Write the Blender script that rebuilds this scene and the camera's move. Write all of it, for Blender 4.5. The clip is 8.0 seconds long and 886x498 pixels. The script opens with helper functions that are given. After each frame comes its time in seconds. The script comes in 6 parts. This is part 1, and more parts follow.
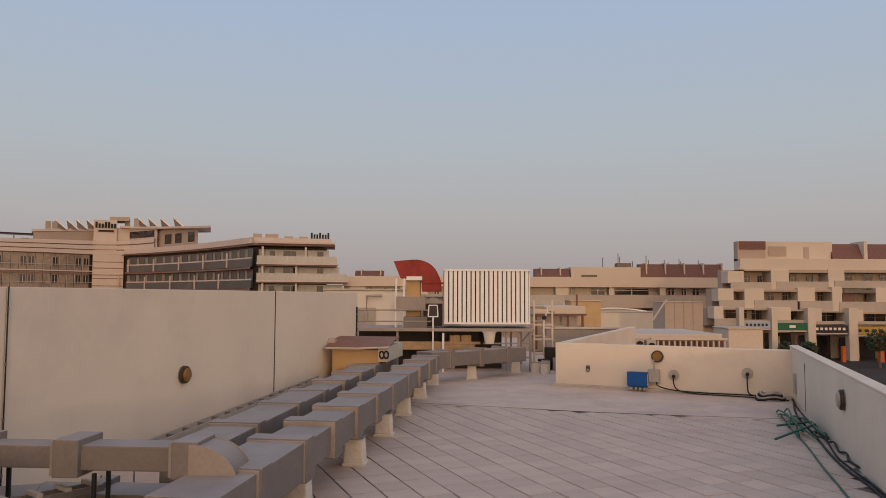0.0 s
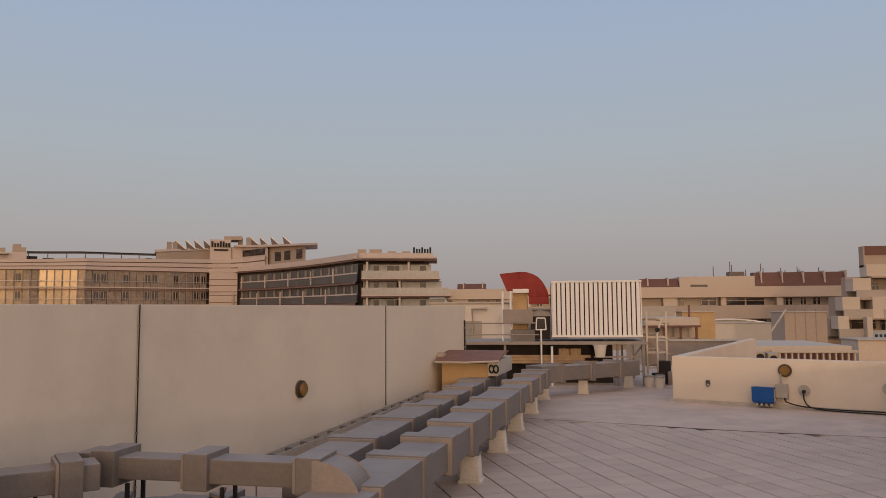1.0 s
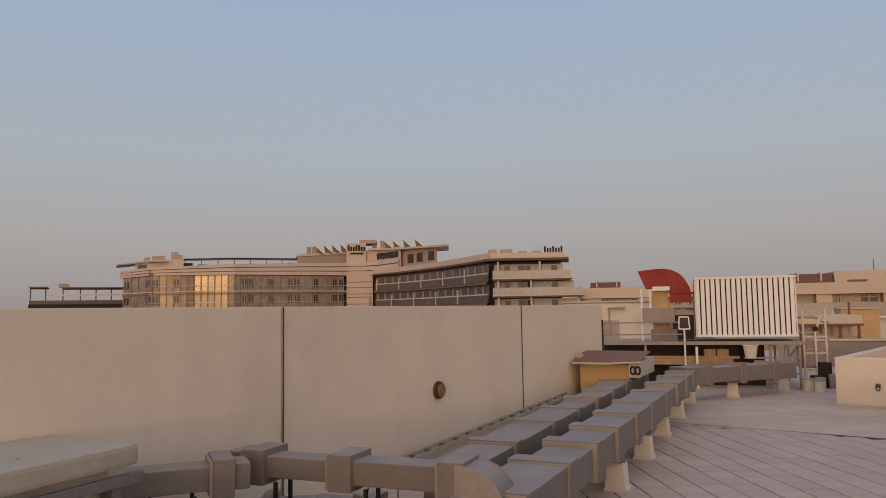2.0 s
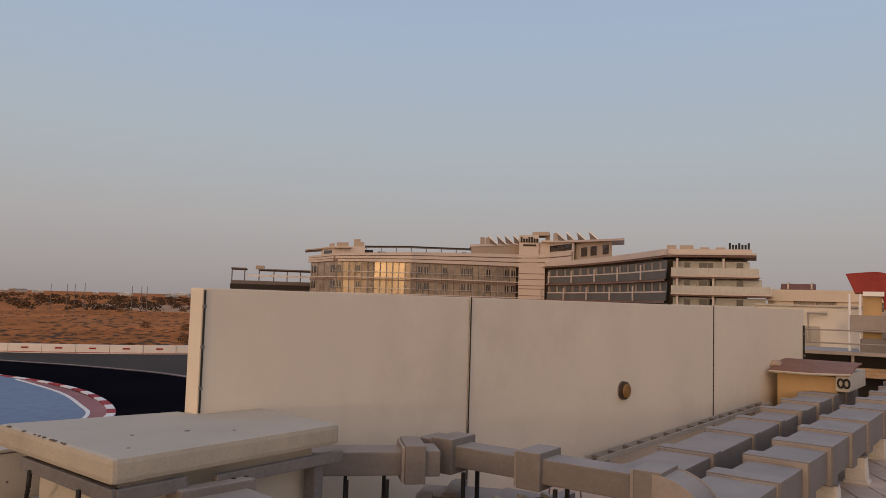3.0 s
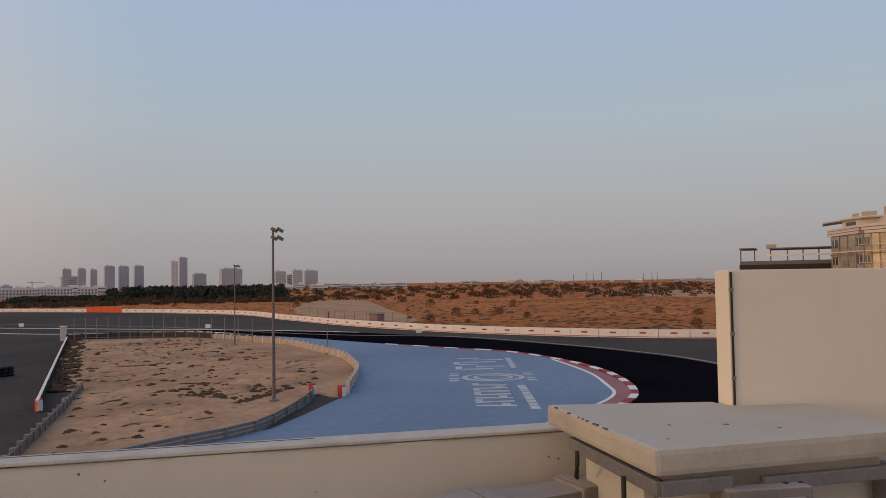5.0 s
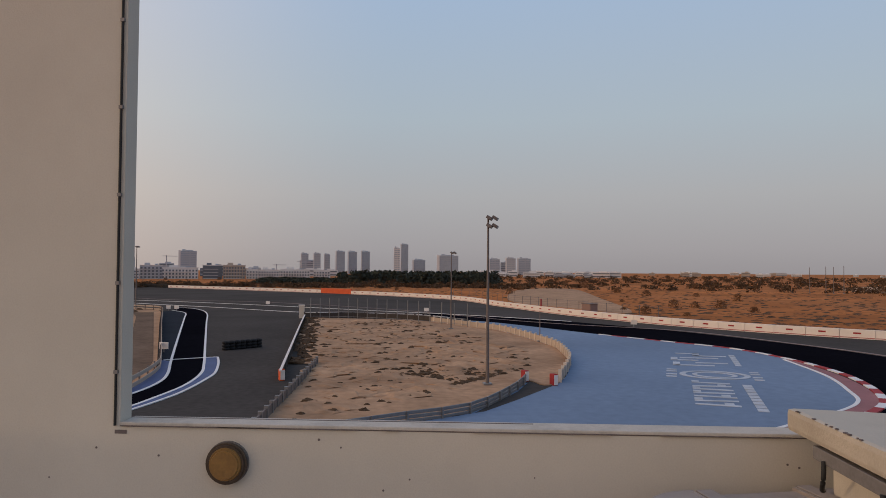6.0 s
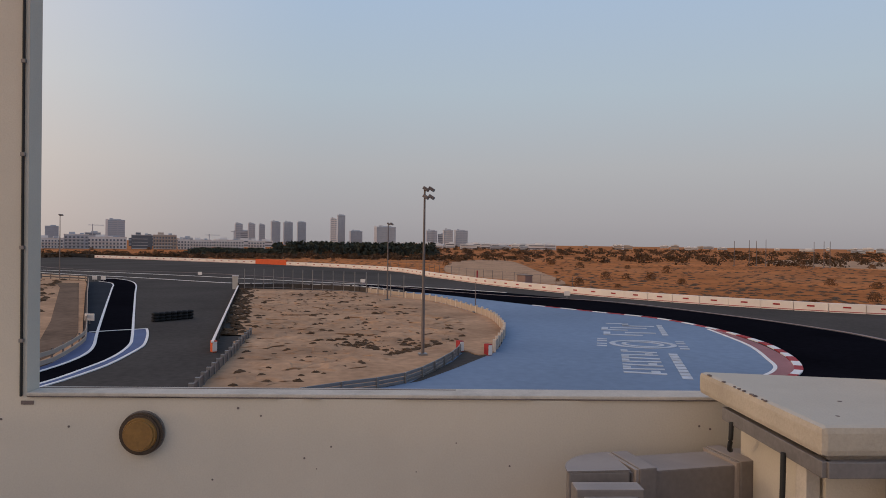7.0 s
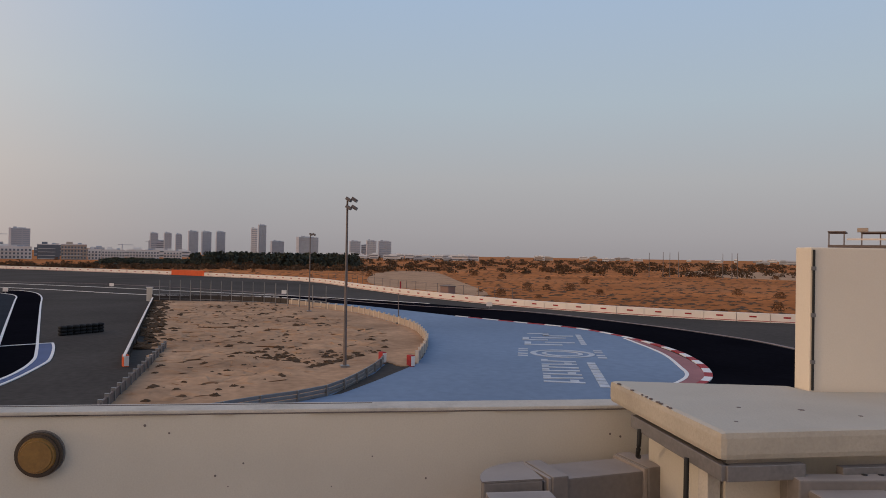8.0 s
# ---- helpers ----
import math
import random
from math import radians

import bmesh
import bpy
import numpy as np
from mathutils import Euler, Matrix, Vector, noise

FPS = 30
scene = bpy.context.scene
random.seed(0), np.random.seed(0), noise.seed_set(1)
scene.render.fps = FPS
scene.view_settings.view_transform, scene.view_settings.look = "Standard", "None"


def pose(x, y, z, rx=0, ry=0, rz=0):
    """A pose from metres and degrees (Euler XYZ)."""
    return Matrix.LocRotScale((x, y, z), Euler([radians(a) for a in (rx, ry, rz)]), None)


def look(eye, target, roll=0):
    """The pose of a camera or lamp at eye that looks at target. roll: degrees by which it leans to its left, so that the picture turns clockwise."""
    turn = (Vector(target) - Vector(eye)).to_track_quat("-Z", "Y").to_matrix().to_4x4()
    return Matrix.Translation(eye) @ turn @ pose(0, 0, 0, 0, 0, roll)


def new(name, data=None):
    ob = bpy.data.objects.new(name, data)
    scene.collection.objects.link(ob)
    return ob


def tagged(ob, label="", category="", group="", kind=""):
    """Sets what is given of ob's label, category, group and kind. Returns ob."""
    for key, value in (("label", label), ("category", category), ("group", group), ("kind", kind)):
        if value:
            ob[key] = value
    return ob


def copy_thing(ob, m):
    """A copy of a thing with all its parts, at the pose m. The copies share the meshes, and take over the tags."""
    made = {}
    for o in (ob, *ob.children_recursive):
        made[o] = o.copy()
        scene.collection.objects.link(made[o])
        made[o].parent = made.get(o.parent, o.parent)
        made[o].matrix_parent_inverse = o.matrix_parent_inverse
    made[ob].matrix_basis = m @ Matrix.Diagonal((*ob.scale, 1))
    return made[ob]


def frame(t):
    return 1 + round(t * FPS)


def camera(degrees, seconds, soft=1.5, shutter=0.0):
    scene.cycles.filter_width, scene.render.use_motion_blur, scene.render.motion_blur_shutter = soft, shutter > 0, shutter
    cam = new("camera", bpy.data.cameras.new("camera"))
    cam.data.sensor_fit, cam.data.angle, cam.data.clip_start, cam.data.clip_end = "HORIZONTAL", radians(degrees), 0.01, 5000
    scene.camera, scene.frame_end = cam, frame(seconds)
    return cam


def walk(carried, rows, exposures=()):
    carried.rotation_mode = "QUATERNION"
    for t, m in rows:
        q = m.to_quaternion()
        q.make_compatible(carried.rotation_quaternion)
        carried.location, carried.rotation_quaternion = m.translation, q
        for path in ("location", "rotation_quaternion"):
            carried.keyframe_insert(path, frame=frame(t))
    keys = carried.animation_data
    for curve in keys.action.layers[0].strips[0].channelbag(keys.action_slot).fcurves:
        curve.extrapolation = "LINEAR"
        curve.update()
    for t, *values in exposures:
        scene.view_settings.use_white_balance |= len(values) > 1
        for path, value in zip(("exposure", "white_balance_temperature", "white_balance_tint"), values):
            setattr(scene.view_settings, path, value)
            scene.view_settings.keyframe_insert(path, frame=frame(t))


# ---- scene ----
cam = camera(61.75, 8.0, soft=0.9)
# seconds, eye in metres, yaw to the left, pitch up, roll
PATH = [
    (0.0, 0.582, -0.337, 2.002, -0.65, 3.62, 0.25),
    (0.5, 0.500, -0.270, 2.017, 2.20, 6.15, -2.10),
    (1.0, 0.438, -0.174, 2.008, 7.13, 4.62, -0.39),
    (1.5, 0.354, -0.042, 2.025, 13.12, 6.61, -0.88),
    (1.7, 0.370, -0.001, 2.005, 15.38, 5.61, -1.29),
    (2.25, 0.266, 0.038, 2.010, 18.45, 4.41, -0.12),
    (2.8, 0.162, 0.077, 2.014, 25.51, 3.21, 1.04),
    (3.0, 0.108, 0.093, 2.026, 30.46, 4.01, 1.68),
    (3.5, 0.002, 0.056, 2.015, 42.38, 3.48, 3.17),
    (4.0, -0.104, 0.140, 2.021, 52.67, 3.86, 0.95),
    (4.5, -0.138, 0.219, 2.025, 60.04, 4.20, 0.64),
    (5.0, -0.206, 0.232, 2.022, 68.14, 2.51, -0.88),
    (5.2, -0.235, 0.211, 2.037, 72.61, 3.14, -0.94),
    (5.7, -0.255, 0.197, 2.020, 82.00, 2.27, -0.13),
    (6.05, -0.268, 0.188, 2.008, 84.60, 1.66, 0.44),
    (6.3, -0.278, 0.181, 2.000, 83.49, 1.22, 0.85),
    (6.5, -0.291, 0.231, 1.986, 80.92, 0.19, 1.08),
    (7.0, -0.298, 0.287, 1.977, 79.65, -0.47, 0.76),
    (7.5, -0.292, 0.298, 1.983, 79.03, -0.02, 0.97),
    (8.0, -0.284, 0.329, 1.984, 73.76, 0.46, 0.93),
]


def aim(x, y, z, yaw, pitch, roll):
    a, b = radians(yaw), radians(pitch)
    way = Vector((-math.sin(a) * math.cos(b), math.cos(a) * math.cos(b), math.sin(b)))
    return look((x, y, z), Vector((x, y, z)) + way, roll)


walk(cam, [(r[0], aim(*r[1:])) for r in PATH], [(0.0, -0.04, 6580, 10), (0.5, -0.09, 6600, 10), (1.0, -0.17, 6600, 10), (1.5, -0.17, 6580, 9.5), (3.0, -0.1, 6520, 9), (3.5, -0.14, 6480, 8.5), (4.5, -0.12, 6420, 8), (5.0, -0.06, 6300, 7.5), (6.5, -0.04, 6150, 6.5), (7.0, 0.03, 6100, 6.5), (7.5, -0.04, 6120, 6.5), (8.0, -0.03, 6150, 6.5)])

# ---- light ----
SUN_AZ, SUN_EL = 175.0, 3.2          # degrees clockwise from +y, and above the horizon
world = bpy.data.worlds.new("world")
scene.world = world
world.use_nodes = True
wn = world.node_tree.nodes
wl = world.node_tree.links
wn.clear()
w_out, w_bg = wn.new("ShaderNodeOutputWorld"), wn.new("ShaderNodeBackground")
sky = wn.new("ShaderNodeTexSky")
sky.sky_type, sky.sun_disc = "NISHITA", False
sky.sun_elevation, sky.sun_rotation = radians(SUN_EL), radians(SUN_AZ)
sky.air_density, sky.dust_density, sky.ozone_density = 1.0, 3.0, 2.0
# dusty evening haze, lying over the clear sky from the horizon upwards
coord, split, ramp = wn.new("ShaderNodeTexCoord"), wn.new("ShaderNodeSeparateXYZ"), wn.new("ShaderNodeValToRGB")
wl.new(coord.outputs["Generated"], split.inputs[0])
wl.new(split.outputs["Z"], ramp.inputs[0])
SKY = [(0.0, (0.315, 0.28, 0.28)), (0.03, (0.355, 0.32, 0.32)), (0.10, (0.405, 0.385, 0.385)), (0.2, (0.40, 0.44, 0.48)), (0.35, (0.36, 0.44, 0.57)), (0.6, (0.27, 0.37, 0.56)), (1.0, (0.22, 0.32, 0.52))]
while len(ramp.color_ramp.elements) < len(SKY):
    ramp.color_ramp.elements.new(0.5)
for el, (p, c) in zip(ramp.color_ramp.elements, SKY):
    el.position, el.color = p, (*c, 1)
mixer = wn.new("ShaderNodeMix")
mixer.data_type = "RGBA"
mixer.inputs["Factor"].default_value = 0.93
scale_sky = wn.new("ShaderNodeMix")
scale_sky.data_type, scale_sky.blend_type = "RGBA", "MULTIPLY"
scale_sky.inputs["Factor"].default_value = 1.0
scale_sky.inputs["B"].default_value = (0.12, 0.12, 0.12, 1)
wl.new(sky.outputs[0], scale_sky.inputs["A"])
wl.new(scale_sky.outputs["Result"], mixer.inputs["A"])
# the sunset glow round the low sun
glow_dot, glow_map, glow_pow, glow_mix = wn.new("ShaderNodeVectorMath"), wn.new("ShaderNodeMapRange"), wn.new("ShaderNodeMath"), wn.new("ShaderNodeMix")
glow_dot.operation = "DOT_PRODUCT"
glow_dot.inputs[1].default_value = (math.sin(radians(SUN_AZ)), math.cos(radians(SUN_AZ)), 0.08)
wl.new(coord.outputs["Generated"], glow_dot.inputs[0])
glow_map.inputs["From Min"].default_value, glow_map.inputs["From Max"].default_value = -0.1, 1.0
wl.new(glow_dot.outputs["Value"], glow_map.inputs["Value"])
glow_pow.operation, glow_pow.inputs[1].default_value = "POWER", 1.6
wl.new(glow_map.outputs[0], glow_pow.inputs[0])
glow_mix.data_type = "RGBA"
wl.new(glow_pow.outputs[0], glow_mix.inputs["Factor"])
wl.new(ramp.outputs[0], glow_mix.inputs["A"])
glow_mix.inputs["B"].default_value = (1.42, 0.98, 0.67, 1)
wl.new(glow_mix.outputs["Result"], mixer.inputs["B"])
wl.new(mixer.outputs["Result"], w_bg.inputs[0])
wl.new(w_bg.outputs[0], w_out.inputs[0])
w_bg.inputs[1].default_value = 1.15
sun = new("sun", bpy.data.lights.new("sun", "SUN"))
sun.data.energy, sun.data.angle, sun.data.color = 0.48, radians(3.0), (1.0, 0.66, 0.38)
sa, se = radians(SUN_AZ), radians(SUN_EL)
sun.matrix_world = look((0, 0, 30), Vector((0, 0, 30)) - Vector((math.sin(sa) * math.cos(se), math.cos(sa) * math.cos(se), math.sin(se))))


# ---- materials ----
def mat(name, color, rough=0.85, var=0.12, scale=3.0, bump=0.15, fine=60.0, metal=0.0, stain=None, stain_amt=0.0, rand=0.0, spec=0.3):
    m = bpy.data.materials.new(name)
    m.use_nodes = True
    n, l = m.node_tree.nodes, m.node_tree.links
    b = n["Principled BSDF"]
    tc = n.new("ShaderNodeTexCoord")
    big, small = n.new("ShaderNodeTexNoise"), n.new("ShaderNodeTexNoise")
    big.inputs["Scale"].default_value, big.inputs["Detail"].default_value, big.inputs["Roughness"].default_value = scale, 6, 0.6
    small.inputs["Scale"].default_value, small.inputs["Detail"].default_value = fine, 3
    for t in (big, small):
        l.new(tc.outputs["Object"], t.inputs["Vector"])
    r = n.new("ShaderNodeValToRGB")
    r.color_ramp.elements[0].position, r.color_ramp.elements[1].position = 0.3, 0.72
    lo, hi = [c * (1 - var) for c in color], [min(1, c * (1 + var)) for c in color]
    r.color_ramp.elements[0].color, r.color_ramp.elements[1].color = (*lo, 1), (*hi, 1)
    l.new(big.outputs["Fac"], r.inputs[0])
    out = r.outputs[0]
    mx = n.new("ShaderNodeMix")
    mx.data_type, mx.blend_type = "RGBA", "OVERLAY"
    mx.inputs["Factor"].default_value = min(0.5, var * 1.5)
    l.new(out, mx.inputs["A"])
    l.new(small.outputs["Fac"], mx.inputs["B"])
    out = mx.outputs["Result"]
    if stain:
        st, sr, sm = n.new("ShaderNodeTexNoise"), n.new("ShaderNodeValToRGB"), n.new("ShaderNodeMix")
        st.inputs["Scale"].default_value, st.inputs["Detail"].default_value, st.inputs["Roughness"].default_value = scale * 0.45, 8, 0.7
        l.new(tc.outputs["Object"], st.inputs["Vector"])
        sr.color_ramp.elements[0].position, sr.color_ramp.elements[1].position = 0.52, 0.72
        l.new(st.outputs["Fac"], sr.inputs[0])
        mm = n.new("ShaderNodeMath")
        mm.operation = "MULTIPLY"
        mm.inputs[1].default_value = stain_amt
        l.new(sr.outputs[0], mm.inputs[0])
        sm.data_type = "RGBA"
        l.new(mm.outputs[0], sm.inputs["Factor"])
        l.new(out, sm.inputs["A"])
        sm.inputs["B"].default_value = (*stain, 1)
        out = sm.outputs["Result"]
    if rand:
        oi, hv, mr = n.new("ShaderNodeObjectInfo"), n.new("ShaderNodeHueSaturation"), n.new("ShaderNodeMapRange")
        mr.inputs["To Min"].default_value, mr.inputs["To Max"].default_value = 1 - rand, 1 + rand
        l.new(oi.outputs["Random"], mr.inputs["Value"])
        l.new(mr.outputs[0], hv.inputs["Value"])
        l.new(out, hv.inputs["Color"])
        out = hv.outputs[0]
    l.new(out, b.inputs["Base Color"])
    b.inputs["Roughness"].default_value, b.inputs["Metallic"].default_value = rough, metal
    b.inputs["Specular IOR Level"].default_value = spec
    if bump:
        bp = n.new("ShaderNodeBump")
        bp.inputs["Strength"].default_value, bp.inputs["Distance"].default_value = bump, 0.02
        l.new(small.outputs["Fac"], bp.inputs["Height"])
        l.new(bp.outputs[0], b.inputs["Normal"])
    return m


def lit_tops(m, top_tone, amount):
    """Upward faces mixed to a paler tone: light from above put into the colour, unevenly."""
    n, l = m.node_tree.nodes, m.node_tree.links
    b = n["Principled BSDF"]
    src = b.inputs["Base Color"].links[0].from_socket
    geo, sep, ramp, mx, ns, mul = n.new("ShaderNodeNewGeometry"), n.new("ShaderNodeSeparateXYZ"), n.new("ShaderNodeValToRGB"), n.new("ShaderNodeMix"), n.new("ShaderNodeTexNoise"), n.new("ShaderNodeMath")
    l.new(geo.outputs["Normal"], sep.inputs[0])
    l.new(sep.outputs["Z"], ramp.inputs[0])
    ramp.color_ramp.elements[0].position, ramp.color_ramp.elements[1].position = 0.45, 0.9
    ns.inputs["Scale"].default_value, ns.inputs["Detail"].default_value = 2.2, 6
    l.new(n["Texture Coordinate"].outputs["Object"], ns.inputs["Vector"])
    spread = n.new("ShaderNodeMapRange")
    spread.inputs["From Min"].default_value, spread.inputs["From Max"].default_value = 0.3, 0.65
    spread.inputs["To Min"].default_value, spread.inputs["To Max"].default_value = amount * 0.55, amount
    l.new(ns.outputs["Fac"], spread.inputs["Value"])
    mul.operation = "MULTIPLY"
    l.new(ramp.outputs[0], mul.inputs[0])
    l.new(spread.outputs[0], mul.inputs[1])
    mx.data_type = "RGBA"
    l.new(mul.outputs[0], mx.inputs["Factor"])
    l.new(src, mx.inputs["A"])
    mx.inputs["B"].default_value = (*top_tone, 1)
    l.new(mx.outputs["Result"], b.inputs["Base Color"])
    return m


def glass(name, color, rough=0.08):
    m = mat(name, color, rough, 0.1, 0.15, 0.0, 2.0, spec=0.8)
    return m


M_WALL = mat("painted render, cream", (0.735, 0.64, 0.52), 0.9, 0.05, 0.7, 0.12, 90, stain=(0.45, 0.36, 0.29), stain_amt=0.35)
# M_WALL's paint made darker: the west parapet's shade is put into it
M_WALLW = mat("painted render, darkened", (0.56, 0.505, 0.42), 0.9, 0.06, 0.8, 0.12, 90, stain=(0.5, 0.42, 0.34), stain_amt=0.3)
M_CAP = mat("cap paint, chipped", (0.51, 0.46, 0.395), 0.85, 0.1, 4, 0.2, 70, stain=(0.22, 0.19, 0.16), stain_amt=0.5)
# the slab's second colour carries the sky light on its top
M_SLAB = lit_tops(mat("weathered concrete paint", (0.43, 0.375, 0.30), 0.85, 0.09, 2.5, 0.2, 60, stain=(0.30, 0.255, 0.20), stain_amt=0.6), (0.50, 0.455, 0.38), 0.8)
M_TILE = mat("roof paver", (0.58, 0.465, 0.385), 0.85, 0.12, 1.3, 0.2, 50, stain=(0.36, 0.27, 0.225), stain_amt=0.75, rand=0.08)
M_GROUT = mat("dark joint", (0.16, 0.13, 0.12), 0.95)
# duct tops: sky light put into the paler second colour, sides kept dark
M_DUCT = lit_tops(mat("painted duct sheet", (0.195, 0.172, 0.158), 0.6, 0.12, 2.0, 0.1, 30, stain=(0.15, 0.125, 0.11), stain_amt=0.6, spec=0.35), (0.36, 0.31, 0.275), 0.95)
M_DUCT2 = lit_tops(mat("duct flange sheet", (0.30, 0.255, 0.225), 0.55, 0.1, 3.0, 0.1, 30, spec=0.35), (0.38, 0.33, 0.29), 0.8)
M_PED = mat("white concrete pedestal", (0.70, 0.64, 0.56), 0.9, 0.1, 5, 0.3, 40, stain=(0.4, 0.35, 0.3), stain_amt=0.4)
M_STEEL = mat("grey steel", (0.23, 0.21, 0.20), 0.5, 0.15, 6, 0.1, 40, metal=0.5)
M_DARK = mat("black rubber cable", (0.02, 0.02, 0.02), 0.6, 0.2, 5, 0.1)
M_GREEN = mat("green hose", (0.02, 0.12, 0.08), 0.5, 0.2, 5, 0.1)
M_AC = mat("white corrugated panel", (0.80, 0.78, 0.75), 0.55, 0.04, 2, 0.05, 30)
M_ACG = mat("dark groove", (0.035, 0.028, 0.025), 0.8)
M_RED = mat("red fabric duct", (0.28, 0.04, 0.032), 0.7, 0.18, 3, 0.2, 30)
M_BROWN = mat("brown metal roof", (0.17, 0.085, 0.07), 0.6, 0.12, 3, 0.1, 20)
M_RUSTY = mat("rust-brown roof sheet", (0.25, 0.13, 0.09), 0.7, 0.15, 3, 0.1, 20)
M_YEL = mat("ochre render", (0.52, 0.35, 0.18), 0.9, 0.08, 2, 0.15, 40)
M_AMBER = mat("amber lens", (0.24, 0.125, 0.03), 0.3, 0.15, 20, 0.1, 60, spec=0.6)
M_BRONZE = mat("bronze bezel", (0.085, 0.062, 0.045), 0.45, 0.15, 10, 0.1, 40, metal=0.4)
M_BLUEP = mat("blue plastic", (0.012, 0.09, 0.32), 0.4, 0.1, 5, 0.05)
M_GREYP = mat("grey plastic", (0.42, 0.38, 0.33), 0.5, 0.1, 5, 0.05)
M_WOOD = mat("raw timber", (0.42, 0.29, 0.18), 0.85, 0.2, 4, 0.2, 30)
M_SAND = mat("sand", (0.42, 0.262, 0.158), 0.95, 0.25, 0.16, 0.5, 1.5, stain=(0.25, 0.148, 0.088), stain_amt=0.8, spec=0.05)
M_DESERT = mat("red desert", (0.40, 0.145, 0.043), 0.95, 0.35, 0.03, 0.5, 0.4, stain=(0.42, 0.23, 0.12), stain_amt=0.4, spec=0.05)
M_ASPH = mat("asphalt", (0.074, 0.066, 0.060), 0.95, 0.22, 0.06, 0.2, 2.0, stain=(0.105, 0.093, 0.082), stain_amt=0.55, spec=0.02)
M_TRACK = mat("rubbered track asphalt", (0.007, 0.007, 0.010), 1.0, 0.25, 0.08, 0.2, 2.0, spec=0.0)
M_BLUE = mat("blue painted asphalt", (0.175, 0.235, 0.335), 0.75, 0.14, 0.05, 0.15, 1.5, stain=(0.145, 0.20, 0.30), stain_amt=0.6, spec=0.15)
M_BLUE2 = mat("blue edge paint", (0.075, 0.105, 0.22), 0.75, 0.15, 0.3, 0.1)
M_PITS = mat("dark blue-grey asphalt", (0.026, 0.031, 0.04), 0.95, 0.2, 0.08, 0.2, 2.0, spec=0.02)
M_DIRT = mat("packed brown earth", (0.17, 0.115, 0.08), 0.95, 0.3, 0.12, 0.5, 1.5, stain=(0.10, 0.066, 0.045), stain_amt=0.7, spec=0.05)
M_DARKF = mat("shadowed dark board", (0.055, 0.046, 0.042), 0.8, 0.2, 1.5, 0.15)
M_BELT = mat("dark dusty tree crowns", (0.034, 0.040, 0.029), 0.95, 0.3, 0.3, 0.2)
M_WHITE = mat("white road paint", (0.75, 0.73, 0.72), 0.8, 0.06, 0.5, 0.1)
M_FADED = mat("faded white paint", (0.46, 0.49, 0.54), 0.8, 0.2, 0.5, 0.1)
M_LINE = mat("worn pinkish track line", (0.24, 0.19, 0.185), 0.85, 0.25, 0.3, 0.1)
M_KRED = mat("red kerb paint", (0.33, 0.035, 0.04), 0.8, 0.15, 0.5, 0.1)
M_KPINK = mat("worn red run-off paint", (0.30, 0.13, 0.13), 0.85, 0.2, 0.3, 0.1)
M_BARR = mat("white barrier", (0.78, 0.70, 0.64), 0.8, 0.06, 0.5, 0.1)
M_ORANGE = mat("orange barrier", (0.62, 0.10, 0.03), 0.7, 0.1, 1, 0.1)
M_GUARD = mat("galvanised rail", (0.25, 0.24, 0.235), 0.45, 0.12, 2, 0.1, 20, metal=0.5)
M_TYRE = mat("tyre rubber", (0.015, 0.015, 0.016), 0.8, 0.2, 3, 0.2)
M_POLE = mat("weathered mast steel", (0.17, 0.14, 0.13), 0.6, 0.15, 2, 0.1, 20, metal=0.3)
M_BLD3 = mat("grey-beige balcony render", (0.44, 0.385, 0.335), 0.9, 0.06, 0.2, 0.1, 5, stain=(0.36, 0.31, 0.27), stain_amt=0.4)
M_BLD = mat("cream facade", (0.60, 0.52, 0.435), 0.9, 0.06, 0.15, 0.1, 5)
M_BLD2 = mat("sand facade", (0.42, 0.34, 0.275), 0.9, 0.06, 0.15, 0.1, 5)
M_WIN = glass("dark window glass", (0.035, 0.03, 0.03))
# sky reflection put into the panes' pale base, sunset gold into their specular tint
M_HGLASS = mat("hotel glass, sky toned", (0.30, 0.25, 0.205), 0.22, 0.3, 0.25, 0.0, 2.0, spec=0.5)
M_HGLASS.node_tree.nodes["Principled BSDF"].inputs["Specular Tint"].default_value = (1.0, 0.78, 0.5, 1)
M_HBLUE = glass("blue-grey balcony glass", (0.10, 0.11, 0.12), 0.3)
M_HSTONE = mat("hotel cladding", (0.58, 0.50, 0.45), 0.8, 0.05, 0.2, 0.05, 3)
# brown that stands for shade under the hotel's edges; the skip shares it
M_SHADE_BROWN = mat("hotel shade line", (0.24, 0.16, 0.14), 0.8, 0.1, 0.3)
M_FRAME = mat("aluminium", (0.40, 0.38, 0.37), 0.4, 0.08, 0.5, 0.0, 3, metal=0.4)
M_SHRUB = mat("dry shrub", (0.085, 0.05, 0.026), 0.95, 0.3, 0.5, 0.2)
M_BUSH = mat("dusty desert bush", (0.17, 0.085, 0.04), 0.95, 0.35, 0.2, 0.2)
M_LEAF = mat("dusty foliage", (0.05, 0.065, 0.035), 0.9, 0.3, 0.3, 0.2)
# distance haze is put into the colours of M_CITY, M_CITYG and M_CITYB
M_CITY = mat("hazed city concrete", (0.44, 0.45, 0.48), 0.9, 0.05, 0.02, 0.0)
M_CITYG = glass("hazed city glass", (0.34, 0.38, 0.44), 0.25)
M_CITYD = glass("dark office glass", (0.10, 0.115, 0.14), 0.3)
M_CITYB = mat("hazed city panel", (0.33, 0.36, 0.41), 0.8, 0.05, 0.02, 0.0)
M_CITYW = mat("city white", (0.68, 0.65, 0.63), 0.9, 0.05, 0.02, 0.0)


